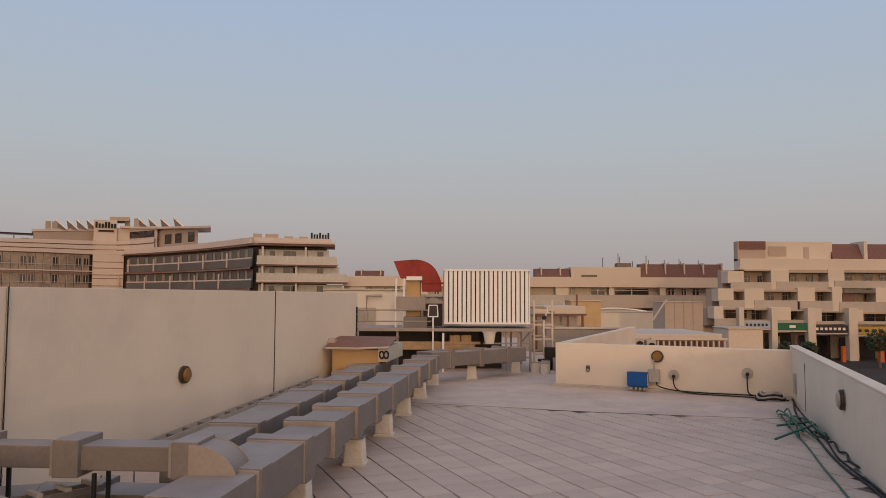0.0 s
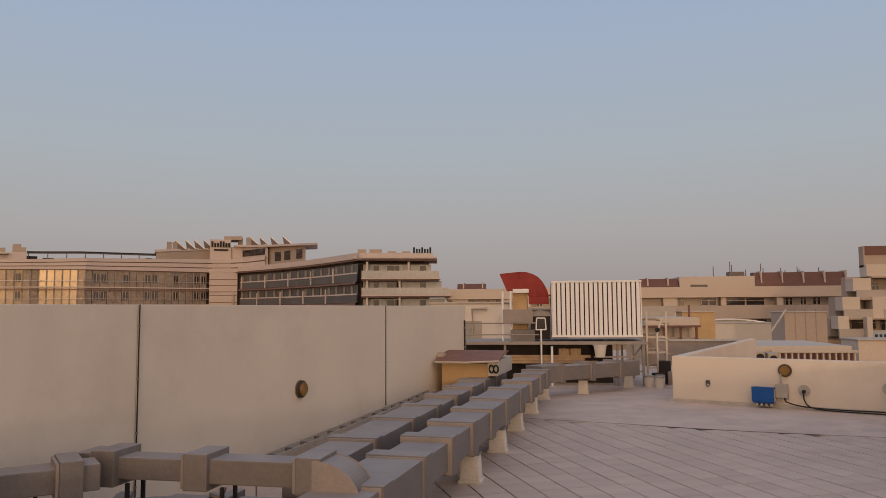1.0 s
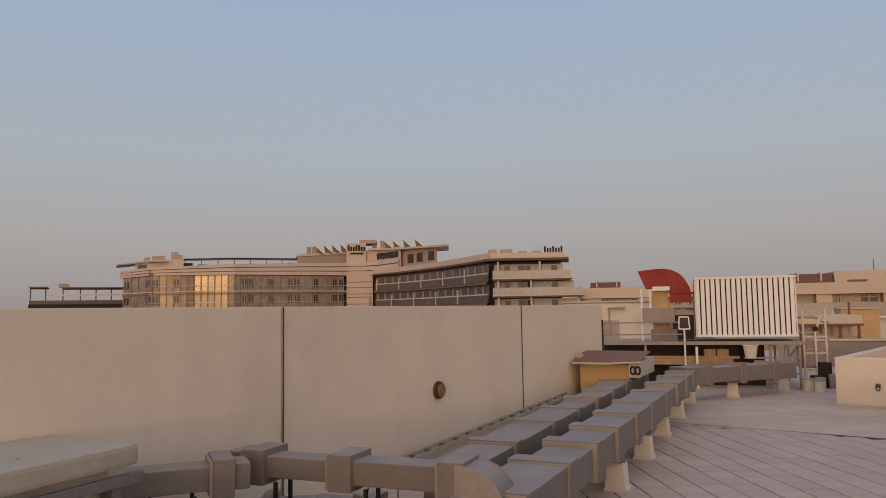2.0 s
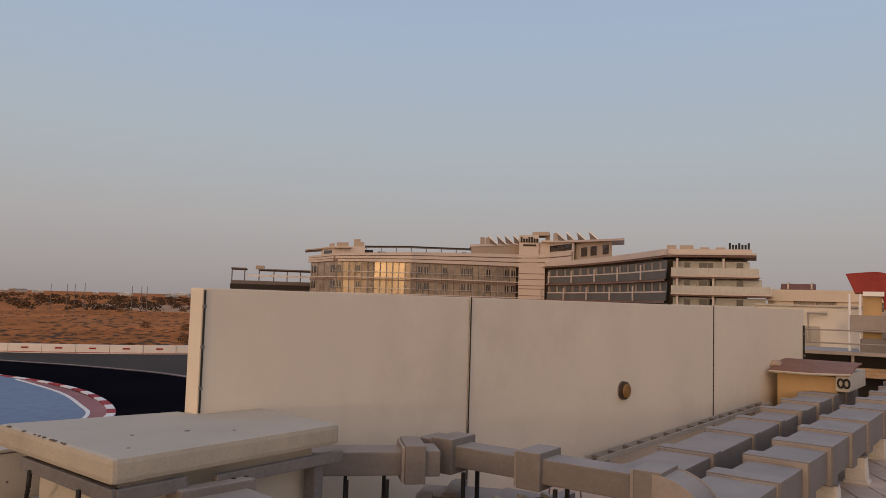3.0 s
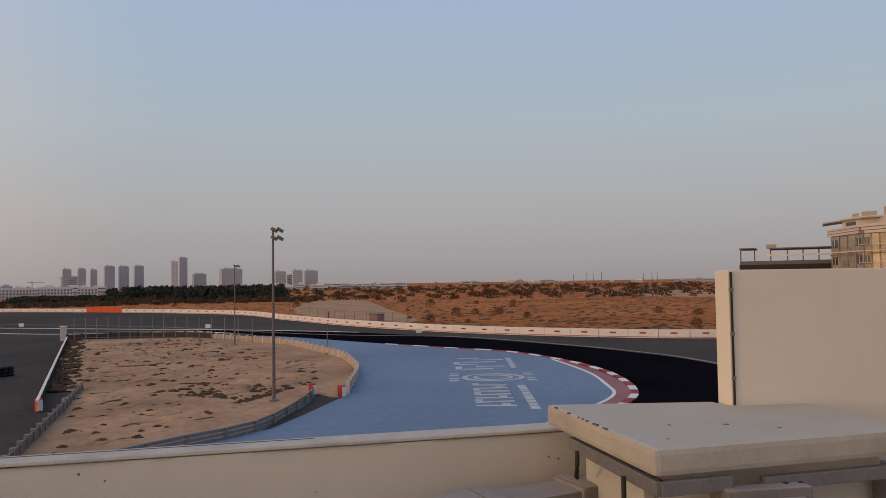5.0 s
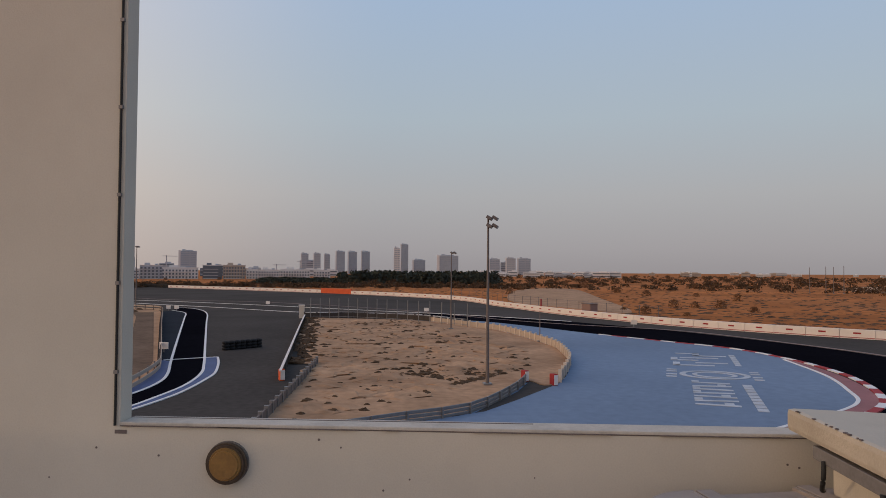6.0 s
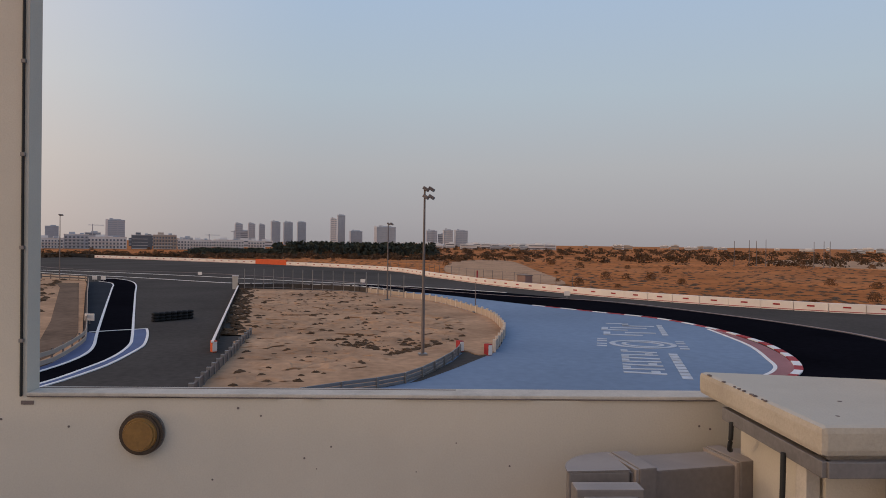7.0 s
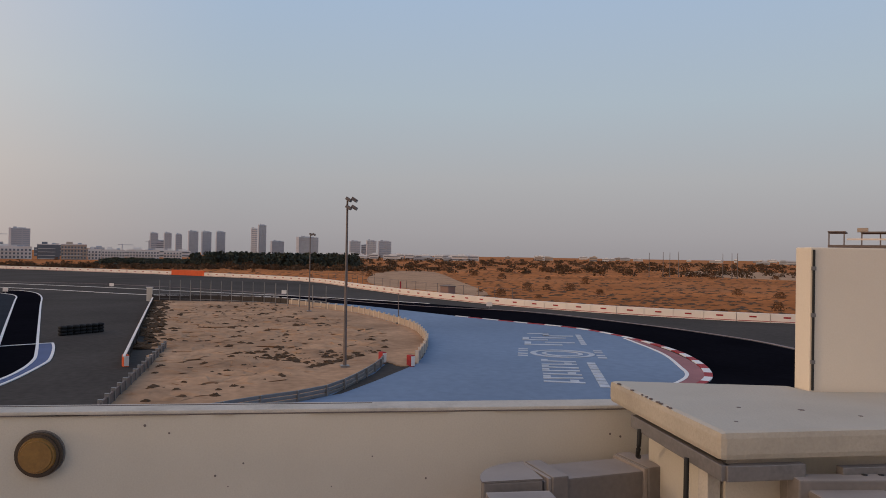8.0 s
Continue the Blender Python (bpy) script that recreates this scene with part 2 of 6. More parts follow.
# ---- mesh helpers ----
def bm_box(x0, x1, y0, y1, z0, z1, bev=0.0, bm=None):
    b = bmesh.new()
    bmesh.ops.create_cube(b, size=1.0)
    for v in b.verts:
        v.co = Vector(((x0 + x1) / 2 + v.co.x * (x1 - x0), (y0 + y1) / 2 + v.co.y * (y1 - y0), (z0 + z1) / 2 + v.co.z * (z1 - z0)))
    if bev:
        bmesh.ops.bevel(b, geom=b.edges[:], offset=bev, segments=2, affect="EDGES", profile=0.6)
    if bm is None:
        return b
    join(bm, b)
    return bm


def join(bm, other):
    vs = [bm.verts.new(v.co) for v in other.verts]
    other.verts.index_update()
    for f in other.faces:
        bm.faces.new([vs[v.index] for v in f.verts])
    other.free()
    return bm


def moved(bm, m):
    bmesh.ops.transform(bm, matrix=m, verts=bm.verts)
    return bm


def bm_prism(pts, z0, z1, bev=0.0):
    """A closed outline, raised from z0 to z1."""
    b = bmesh.new()
    lo = [b.verts.new((p[0], p[1], z0)) for p in pts]
    hi = [b.verts.new((p[0], p[1], z1)) for p in pts]
    n = len(pts)
    b.faces.new(hi)
    b.faces.new(lo[::-1])
    for i in range(n):
        b.faces.new((lo[i], lo[(i + 1) % n], hi[(i + 1) % n], hi[i]))
    bmesh.ops.recalc_face_normals(b, faces=b.faces)
    if bev:
        bmesh.ops.bevel(b, geom=b.edges[:], offset=bev, segments=2, affect="EDGES", profile=0.6)
    else:
        bmesh.ops.triangulate(b, faces=[f for f in b.faces if len(f.verts) > 4])
    return b


def smooth_line(pts, per=8, closed=False):
    """A Catmull-Rom line through a few control points."""
    p = [Vector((*q, 0)) if len(q) == 2 else Vector(q) for q in pts]
    n, out = len(p), []
    for i in range(n if closed else n - 1):
        a, b, c, d = (p[(i + k) % n] if closed else p[min(max(i + k, 0), n - 1)] for k in (-1, 0, 1, 2))
        for s in range(per):
            t = s / per
            out.append(0.5 * (2 * b + (c - a) * t + (2 * a - 5 * b + 4 * c - d) * t * t + (3 * b - a - 3 * c + d) * t ** 3))
    if not closed:
        out.append(p[-1])
    return out


def offset_line(line, left):
    out = []
    for i, p in enumerate(line):
        d = (line[min(i + 1, len(line) - 1)] - line[max(i - 1, 0)]).normalized()
        out.append(p + Vector((-d.y, d.x, 0)) * left)
    return out


def bm_strip(line, left0, left1, z0, z1):
    """A band that follows a line, between two offsets to its left, from z0 to z1."""
    b = bmesh.new()
    a, c = offset_line(line, left0), offset_line(line, left1)
    rings = []
    for p, q in zip(a, c):
        rings.append([b.verts.new((p.x, p.y, z0)), b.verts.new((q.x, q.y, z0)), b.verts.new((q.x, q.y, z1)), b.verts.new((p.x, p.y, z1))])
    for r, s in zip(rings, rings[1:]):
        for k in range(4):
            b.faces.new((r[k], r[(k + 1) % 4], s[(k + 1) % 4], s[k]))
    b.faces.new(rings[0][::-1])
    b.faces.new(rings[-1])
    bmesh.ops.recalc_face_normals(b, faces=b.faces)
    return b


def bm_tube(line, r, sides=8, r_end=None):
    b = bmesh.new()
    line = [Vector(p) for p in line]
    rings, n = [], len(line)
    for i, p in enumerate(line):
        d = (line[min(i + 1, n - 1)] - line[max(i - 1, 0)]).normalized()
        up = Vector((0, 0, 1)) if abs(d.z) < 0.95 else Vector((1, 0, 0))
        s = d.cross(up).normalized()
        u = s.cross(d)
        rr = r if r_end is None else r + (r_end - r) * i / (n - 1)
        rings.append([b.verts.new(p + (s * math.cos(a) + u * math.sin(a)) * rr) for a in [2 * math.pi * k / sides for k in range(sides)]])
    for q, w in zip(rings, rings[1:]):
        for k in range(sides):
            b.faces.new((q[k], q[(k + 1) % sides], w[(k + 1) % sides], w[k]))
    b.faces.new(rings[0][::-1])
    b.faces.new(rings[-1])
    bmesh.ops.recalc_face_normals(b, faces=b.faces)
    return b


def bm_disc(r, depth, sides=32, bev=0.0, dome=0.0):
    """A round body whose axis is +x, from x = 0 to depth."""
    b = bmesh.new()
    bmesh.ops.create_cone(b, cap_ends=True, segments=sides, radius1=r, radius2=r * (1 - dome), depth=depth)
    moved(b, pose(depth / 2, 0, 0, 0, 90, 0))
    if bev:
        bmesh.ops.bevel(b, geom=[e for e in b.edges if len(e.link_faces) == 2 and e.calc_face_angle(0) > 0.9], offset=bev, segments=2, affect="EDGES")
    return b


def mesh_of(name, bm, material, smooth=False):
    me = bpy.data.meshes.new(name)
    bm.to_mesh(me)
    bm.free()
    me.materials.append(material)
    if smooth:
        me.shade_smooth()
    return me


def part(name, bm, material, parent, label="", smooth=False):
    ob = new(name, mesh_of(name, bm, material, smooth))
    ob.parent = parent
    if label:
        ob["label"] = label
    return ob


def solid(name, bm, material, label="", category="", kind="", m=None, group="", smooth=False):
    ob = new(name, mesh_of(name, bm, material, smooth))
    if m is not None:
        ob.matrix_world = m
    return tagged(ob, label, category, group, kind)


def thing(name, label, category, m=None, group="", kind=""):
    ob = new(name)
    ob.empty_display_size = 0.2
    if m is not None:
        ob.matrix_world = m
    return tagged(ob, label, category, group, kind)


GZ = -6.0     # the ground round the building


# ---- the roof and its walls ----
ROOF = [(-5.7, -4.0), (-4.7, 3.85), (-4.1, 3.9), (-1.05, 17.0), (-1.0, 27.0), (9.0, 27.0), (3.45, 16.3), (7.7, 14.2), (1.4, -4.0)]
roof_floor = solid("floor", bm_prism(ROOF, -0.3, -0.012), M_GROUT, "flat roof deck under pale square pavers", "roof floor", "structure")

P_M = pose(-4.859, 2.446, 0, 0, 0, -8.5)     # west parapet: y runs along it, x towards the roof
W_M = pose(-4.1, 3.86, 0, 0, 0, -13)      # tall screen wall
R_M = pose(7.65, 14.38, 0, 0, 0, -19.3)    # east parapet
F_M = pose(3.31, 16.4, 0, 0, 0, -27)     # far parapet: x runs along it, -y towards the camera
F_L = 4.85

wall_west = tagged(thing("wall_west", "cream painted roof parapet with chipped white cap", "wall", P_M), kind="structure")
part("drip_joint", bm_box(-0.19, 0.003, -3.95, 1.3, 0.953, 0.959), M_GROUT, wall_west)
part("cap", bm_box(-0.21, 0.008, -3.962, 1.3, 0.96, 0.983, 0.006), M_CAP, wall_west)
pb = bm_prism([(-9, -6.3), (1.35, -6.3), (1.35, 0.952), (-3.965, 0.952), (-3.965, 7.0), (-9, 7.0)], -0.16, 0)
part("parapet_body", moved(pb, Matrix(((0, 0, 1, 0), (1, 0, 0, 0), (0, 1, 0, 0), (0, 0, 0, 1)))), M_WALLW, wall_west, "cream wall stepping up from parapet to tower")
part("lip_joint", bm_box(-0.165, -0.155, -3.96, -1.2, 0.9835, 0.9865), M_GROUT, wall_west)
rng = random.Random(2)
for k in range(18):
    y, z, r = rng.uniform(-4.6, 1.0), rng.uniform(0.35, 0.9), rng.uniform(0.004, 0.009)
    part("paint_chip", moved(bm_disc(r, 0.003, 7), pose(0, y, z)), M_GROUT, wall_west)
part("paint_chip", bm_box(0, 0.004, -4.0, -3.92, 0.905, 0.93), M_GROUT, wall_west)
for y0, w in ((-3.95, 1.6), (-3.3, 0.35), (-2.2, 0.12), (-1.6, 0.9), (-0.4, 0.5), (0.1, 0.2), (0.25, 0.16)):
    part("cap_crack", bm_box(0.0, 0.016, y0, y0 + w, 0.956, 0.9605), M_GROUT, wall_west)
wall_screen = tagged(thing("wall_screen", "long cream rendered screen wall with panel joints", "wall", W_M), kind="structure")
JOINTS = [-0.02, 2.92, 8.74, 13.06]
for a, b in zip(JOINTS, JOINTS[1:]):
    part("panel", bm_box(-0.175, 0, a + 0.005, b - 0.005, -0.3, 2.07, 0.008), M_WALL, wall_screen)
part("joint_core", bm_box(-0.15, -0.03, 0.05, 12.95, -0.3, 2.05), M_GROUT, wall_screen)
wall_east = tagged(thing("wall_east", "cream rendered roof parapet with a plain cap", "wall", R_M), kind="structure")
part("parapet_body", bm_box(0, 0.16, -19.6, 0.1, -6.3, 1.02, 0.01), M_WALL, wall_east)
part("cap", bm_box(-0.008, 0.168, -19.6, 0.13, 1.022, 1.05, 0.012), M_WALL, wall_east)
wall_far = tagged(thing("wall_far", "low cream parapet across the roof", "wall", F_M), kind="structure")
part("parapet_body", bm_box(0, F_L + 0.05, 0, 0.22, -0.3, 0.965, 0.012), M_WALL, wall_far)
part("skirting", bm_box(-0.05, F_L - 0.05, -0.06, -0.003, -0.01, 0.07, 0.01), M_CAP, wall_far)
wall_return = solid("wall_return", bm_box(0, 0.2, 0.25, 10, -0.3, 0.965, 0.012), M_WALL, "cream parapet running away from the roof corner", "wall", "structure", pose(3.32, 16.38, 0, 0, 0, -24))
wall_south = solid("wall_south", bm_box(-9, 6, -4.6, -4.3, -6.3, 1.0), M_WALL, "plain rendered wall closing the roof", "wall", "structure")

# ---- ground ----
roof_side = set(bpy.data.objects)
ground = solid("ground", bm_box(-4500, 4500, -4500, 4500, GZ - 1, GZ), M_DESERT, "reddish desert sand reaching the horizon", "ground", "structure")
BARRIER = [(-420, -190), (-325, -79), (-262, -13), (-209, 25), (-166, 33), (-137, 38), (-113, 45), (-98.5, 52), (-86, 61), (-77, 70.5), (-66, 90), (-44, 125)]
bar_line = smooth_line(BARRIER, 10)
asph = [(p.x, p.y) for p in bar_line] + [(-6, 120), (-5.5, -4), (-9, -60), (-150, -190), (-420, -240)]
road = solid("road", bm_prism(asph, GZ, GZ + 0.02), M_ASPH, "grey asphalt of the race circuit", "road", "structure")
TRACK_O = [(-139, 12.6), (-132, 20.5), (-124.5, 27.2), (-116, 34.2), (-97, 43.6), (-77.4, 49.4), (-66, 50.9), (-57, 50.7), (-40, 46.6), (-22, 38), (-12, 26)]
TRACK_I = [(-14, 2), (-28, 10), (-37.3, 26.7), (-40.4, 30.8), (-43.5, 33.6), (-48.9, 36.6), (-55.8, 39.1), (-64.6, 40.4), (-74.6, 39.8), (-82.3, 36), (-92, 31.2), (-114, 21.3), (-126, 16.5), (-136, 11.6)]
dark = [(p.x, p.y) for p in smooth_line(TRACK_O, 6)] + [(p.x, p.y) for p in smooth_line(TRACK_I, 6)]
solid("track", bm_prism(dark, GZ, GZ + 0.035), M_TRACK, "dark rubbered racing surface of the bend", "race track", "structure")
BLUE = [(-92, 31.2), (-82, 35.8), (-74.6, 39.3), (-64.6, 40.1), (-54.3, 37), (-47.1, 33.8), (-43.2, 31.4), (-39.8, 27.8), (-33.9, 19.1), (-24, 6), (-20, -2), (-36, -2), (-39.4, 2.6), (-41.9, 6.9), (-52, 12), (-52.6, 14.8), (-61, 18), (-76, 20.8), (-97, 19.2), (-112, 15), (-116, 20.5)]
blue = [(p.x, p.y) for p in smooth_line(BLUE, 5, True)]
solid("run_off", bm_prism(blue, GZ, GZ + 0.05), M_BLUE, "blue painted asphalt run-off inside the bend", "run-off", "structure")
ISLAND = [(-51, 13.4), (-52.6, 15), (-61.2, 18.1), (-66.8, 19.5), (-75.8, 20.9), (-83.3, 20.6), (-97, 19.3), (-105, 16.2), (-117, 10.8), (-124, -4), (-123, -8), (-90, -6.5), (-63, -3.2), (-42, -4.6), (-34, -6), (-37.4, -0.6), (-39.6, 2.8), (-42.0, 6.6), (-52.7, 12.2)]
isl = [(p.x, p.y) for p in smooth_line(ISLAND, 4, True)]
solid("sand_island", bm_prism(isl, GZ, GZ + 0.12), M_SAND, "bare sandy infield enclosed by barriers", "sand", "structure")


circuit_side = set(bpy.data.objects) - roof_side


# ---- ducts ----
def duct(label, p, yaw, length, w, z0, z1, cuts, collar=0.05, mat_a=None, legs=(), broad=0.055):
    """A straight run of rectangular duct: it starts at p and goes along yaw; cuts are the shares of its length where collars sit."""
    t = thing("air_duct", label, "air duct", pose(p[0], p[1], 0, 0, 0, yaw), "roof ducts")
    edges = [0.0, *cuts, 1.0]
    for i, (a, b) in enumerate(zip(edges, edges[1:])):
        a, b = a * length, b * length
        k = (0.0, 0.022, 0.006, 0.03, 0.012)[(i * 3 + len(edges)) % 5]
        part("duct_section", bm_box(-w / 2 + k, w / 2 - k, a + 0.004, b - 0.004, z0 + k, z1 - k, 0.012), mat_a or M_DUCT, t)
    for c in legs:
        for x in (-w / 2 + 0.05, w / 2 - 0.05):
            part("leg", bm_box(x - 0.014, x + 0.014, c * length - 0.014, c * length + 0.014, -0.012, z0 - 0.002, 0.003), M_DARK, t)
    for c in cuts:
        y = c * length
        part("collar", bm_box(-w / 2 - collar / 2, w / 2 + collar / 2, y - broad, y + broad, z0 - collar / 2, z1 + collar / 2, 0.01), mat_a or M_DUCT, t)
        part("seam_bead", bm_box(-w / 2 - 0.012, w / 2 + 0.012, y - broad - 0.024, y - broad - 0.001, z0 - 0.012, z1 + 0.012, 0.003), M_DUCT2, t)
    return t


LONG = [0.07, 0.165, 0.25, 0.335, 0.43, 0.525, 0.64, 0.75, 0.86, 0.95]
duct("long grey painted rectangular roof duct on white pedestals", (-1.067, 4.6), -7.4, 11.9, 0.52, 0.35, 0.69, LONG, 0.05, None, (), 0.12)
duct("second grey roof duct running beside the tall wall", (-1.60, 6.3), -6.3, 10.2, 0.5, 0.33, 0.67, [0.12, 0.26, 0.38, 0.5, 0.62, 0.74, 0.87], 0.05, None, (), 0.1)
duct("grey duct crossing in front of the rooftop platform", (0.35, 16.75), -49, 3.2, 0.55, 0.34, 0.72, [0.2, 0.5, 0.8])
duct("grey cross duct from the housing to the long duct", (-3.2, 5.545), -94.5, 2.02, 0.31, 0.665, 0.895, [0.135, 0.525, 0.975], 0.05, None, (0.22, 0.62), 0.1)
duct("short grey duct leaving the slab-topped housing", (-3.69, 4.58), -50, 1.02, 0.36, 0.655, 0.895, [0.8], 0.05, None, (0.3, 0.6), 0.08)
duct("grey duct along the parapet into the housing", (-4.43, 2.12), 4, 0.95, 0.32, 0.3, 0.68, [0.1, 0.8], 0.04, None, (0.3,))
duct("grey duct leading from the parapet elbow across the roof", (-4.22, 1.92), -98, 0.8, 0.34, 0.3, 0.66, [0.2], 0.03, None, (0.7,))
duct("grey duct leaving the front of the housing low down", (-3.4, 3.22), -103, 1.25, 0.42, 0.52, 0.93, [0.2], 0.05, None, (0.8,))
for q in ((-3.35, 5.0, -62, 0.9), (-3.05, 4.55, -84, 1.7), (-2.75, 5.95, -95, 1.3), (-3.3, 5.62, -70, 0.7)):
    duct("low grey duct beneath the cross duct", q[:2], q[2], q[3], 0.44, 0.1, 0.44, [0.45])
low_tray = thing("cable_tray", "small grey ladder tray lying over the low ducts", "cable tray", pose(-2.75, 4.95, 0.46, 0, 0, -38), "cable trays")
for x in (0.0, 0.14):
    part("side_rail", bm_box(x, x + 0.02, 0, 1.0, 0, 0.05), M_STEEL, low_tray)
for k in range(5):
    part("rung", bm_box(-0.02, 0.18, 0.06 + k * 0.21, 0.1 + k * 0.21, 0.051, 0.08), M_GREYP, low_tray)


def elbow(label, m, w, h, r):
    """A quarter bend in plan, flat-sided, seen from above as a rounded corner."""
    t = thing("duct_elbow", label, "air duct", m, "roof ducts")
    pts = [(0, 0)] + [(r * math.sin(a), r * math.cos(a)) for a in [radians(90) * k / 10 for k in range(11)]]
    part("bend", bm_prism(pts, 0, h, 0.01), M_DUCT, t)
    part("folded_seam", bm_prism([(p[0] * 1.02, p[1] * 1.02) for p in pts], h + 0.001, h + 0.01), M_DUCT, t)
    return t


drop = thing("duct_elbow", "rounded grey duct elbow turning down into the long duct", "air duct", pose(-1.19, 5.545, 0.62, 0, 0, -4.5), "roof ducts")
bend = bm_prism([(0, 0)] + [(0.36 * math.sin(a), 0.275 * math.cos(a)) for a in [radians(90) * k / 16 for k in range(17)]], 0.0, 0.33)
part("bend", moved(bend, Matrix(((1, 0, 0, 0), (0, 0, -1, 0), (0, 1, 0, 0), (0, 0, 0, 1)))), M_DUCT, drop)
for y in (-0.342, 0.002):
    rim = bm_prism([(0, 0)] + [(0.368 * math.sin(a), 0.283 * math.cos(a)) for a in [radians(90) * k / 16 for k in range(17)]], 0.0, 0.012)
    part("folded_seam", moved(rim, pose(0, y + 0.012, 0) @ Matrix(((1, 0, 0, 0), (0, 0, -1, 0), (0, 1, 0, 0), (0, 0, 0, 1)))), M_DUCT2, drop)
part("throat", bm_box(0.02, 0.35, -0.31, -0.02, -0.1, -0.002, 0.01), M_DUCT, drop)
elbow("rounded grey duct elbow at the parapet", pose(-4.27, 2.12, 0.29, 0, 0, 176), 0.4, 0.39, 0.36)


def pedestal(x, y, h=0.33, w=0.2):
    t = thing("pedestal", "white painted concrete pedestal carrying a roof duct", "pedestal", pose(x, y, 0, 0, 0, -6), "duct pedestals")
    b = bm_box(-w / 2, w / 2, -w / 2, w / 2, 0.03, h - 0.02, 0.015)
    for v in b.verts:
        k = 1 + 0.22 * (1 - v.co.z / h)
        v.co.x, v.co.y = v.co.x * k, v.co.y * k
    part("block", b, M_PED, t)
    part("foot", bm_box(-w * 0.68, w * 0.68, -w * 0.68, w * 0.68, -0.01, 0.035, 0.012), M_PED, t)
    part("bearing_pad", bm_box(-w * 0.55, w * 0.55, -w * 0.5, w * 0.5, h - 0.02, h + 0.005, 0.004), M_STEEL, t)
    return t


for x, y in ((-0.70, 6.82), (-0.35, 8.63), (-0.13, 10.48), (0.07, 12.33), (0.31, 14.38), (0.56, 16.58), (1.5, 17.75), (2.72, 19.2)):
    pedestal(x, y)

# the ladder-like cable tray at the foot of the tall wall
tray = thing("cable_tray", "grey steel ladder cable tray at the wall foot", "cable tray", W_M @ pose(0.03, 5.05, 0.17, 2.2, 0, 0))
for x in (0.0, 0.16):
    part("side_rail", bm_box(x, x + 0.022, 0, 5.6, 0, 0.06), M_GREYP, tray)
for k in range(15):
    part("rung", bm_box(0.022, 0.158, 0.1 + k * 0.37, 0.14 + k * 0.37, 0.01, 0.05), M_STEEL, tray)
part("bearer", bm_box(0.0, 0.18, 0.2, 0.26, -0.19, -0.002), M_DUCT2, tray)
part("bearer", bm_box(0.0, 0.18, 4.8, 4.86, -0.37, -0.002), M_DUCT2, tray)

# ---- the slab-topped housing ----
house = thing("duct_housing", "cream plastered duct housing under a thick weathered slab", "duct housing")
SL = [(-4.71, 2.785), (-3.27, 2.575), (-3.07, 4.18), (-3.97, 4.36), (-4.085, 3.87), (-4.3, 3.86)]
part("slab", bm_prism(SL, 1.03, 1.17, 0.032), M_SLAB, house, "thick weathered cream concrete slab")
HB = [(-4.5, 2.96), (-3.46, 2.75), (-3.24, 4.1), (-3.98, 4.28), (-4.09, 3.86), (-4.3, 3.85)]
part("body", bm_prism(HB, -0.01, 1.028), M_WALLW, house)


def bar(a, b, w, h, z, name, parent, material):
    d = Vector((b[0] - a[0], b[1] - a[1], 0))
    m = pose(a[0], a[1], z, 0, 0, math.degrees(math.atan2(d.y, d.x)))
    return part(name, moved(bm_box(0, d.length, -w / 2, w / 2, -h, 0, 0.004), m), material, parent)


bar((-4.36, 2.77), (-3.26, 2.60), 0.05, 0.075, 1.015, "angle_rail", house, M_STEEL)
bar((-3.27, 2.60), (-3.22, 3.0), 0.05, 0.075, 1.015, "angle_rail", house, M_STEEL)
bar((-3.2, 3.2), (-3.07, 4.2), 0.05, 0.07, 0.99, "angle_rail", house, M_STEEL)
part("corner_post", bm_box(-3.2, -3.11, 3.98, 4.07, 0.0, 0.92, 0.004), M_STEEL, house)
part("front_post", bm_box(-3.56, -3.48, 2.66, 2.735, 0.0, 0.939, 0.004), M_CAP, house)
for a, b in (((-4.22, 2.72), 0.1), ((-3.6, 2.62), 0.24), ((-3.15, 3.3), 0.07), ((-3.13, 3.38), 0.08)):
    loop = smooth_line([(a[0], a[1], 0.96), (a[0] + 0.01, a[1] - 0.01, 0.96 - b), (a[0] - 0.05, a[1] + 0.02, 0.94 - 1.5 * b), (a[0] - 0.1, a[1] + 0.06, 0.92 - 1.55 * b)], 5)
    part("cable", bm_tube(loop, 0.014, 7), M_DARK, house, "black cable", True)
for x, y, r in ((-3.62, 3.35, 0.018), (-3.42, 3.55, 0.012), (-3.75, 3.05, 0.012), (-3.45, 2.8, 0.01)):
    part("chip", moved(bm_disc(r, 0.004, 8), pose(x, y, 1.168, 0, -90, 0)), M_GROUT, house)
rng = random.Random(5)
for k in range(14):
    s = 0.1 + 0.55 * rng.random()
    x, y = SL[0][0] + (SL[1][0] - SL[0][0]) * s, SL[0][1] + (SL[1][1] - SL[0][1]) * s
    part("chip", moved(bm_disc(0.006 + 0.008 * rng.random(), 0.006, 6), pose(x - 0.004, y + 0.012, 1.166, 0, -90, 0)), M_GROUT, house)


# ---- wall lamps, boxes and cables ----
def bulkhead(m, r, label, lens=None):
    t = thing("wall_lamp", label, "wall lamp", m, "round wall lamps")
    part("bezel", bm_disc(r, 0.05, 36, 0.012), M_BRONZE, t, "dark bronze ring")
    part("lens", moved(bm_disc(r * 0.84, 0.04, 36, 0.01, 0.12), pose(0.035, 0, 0)), lens or M_AMBER, t, "round ribbed lens")
    part("back_plate", moved(bm_disc(r * 1.04, 0.015, 36), pose(-0.012, 0, 0)), M_STEEL, t)
    return t


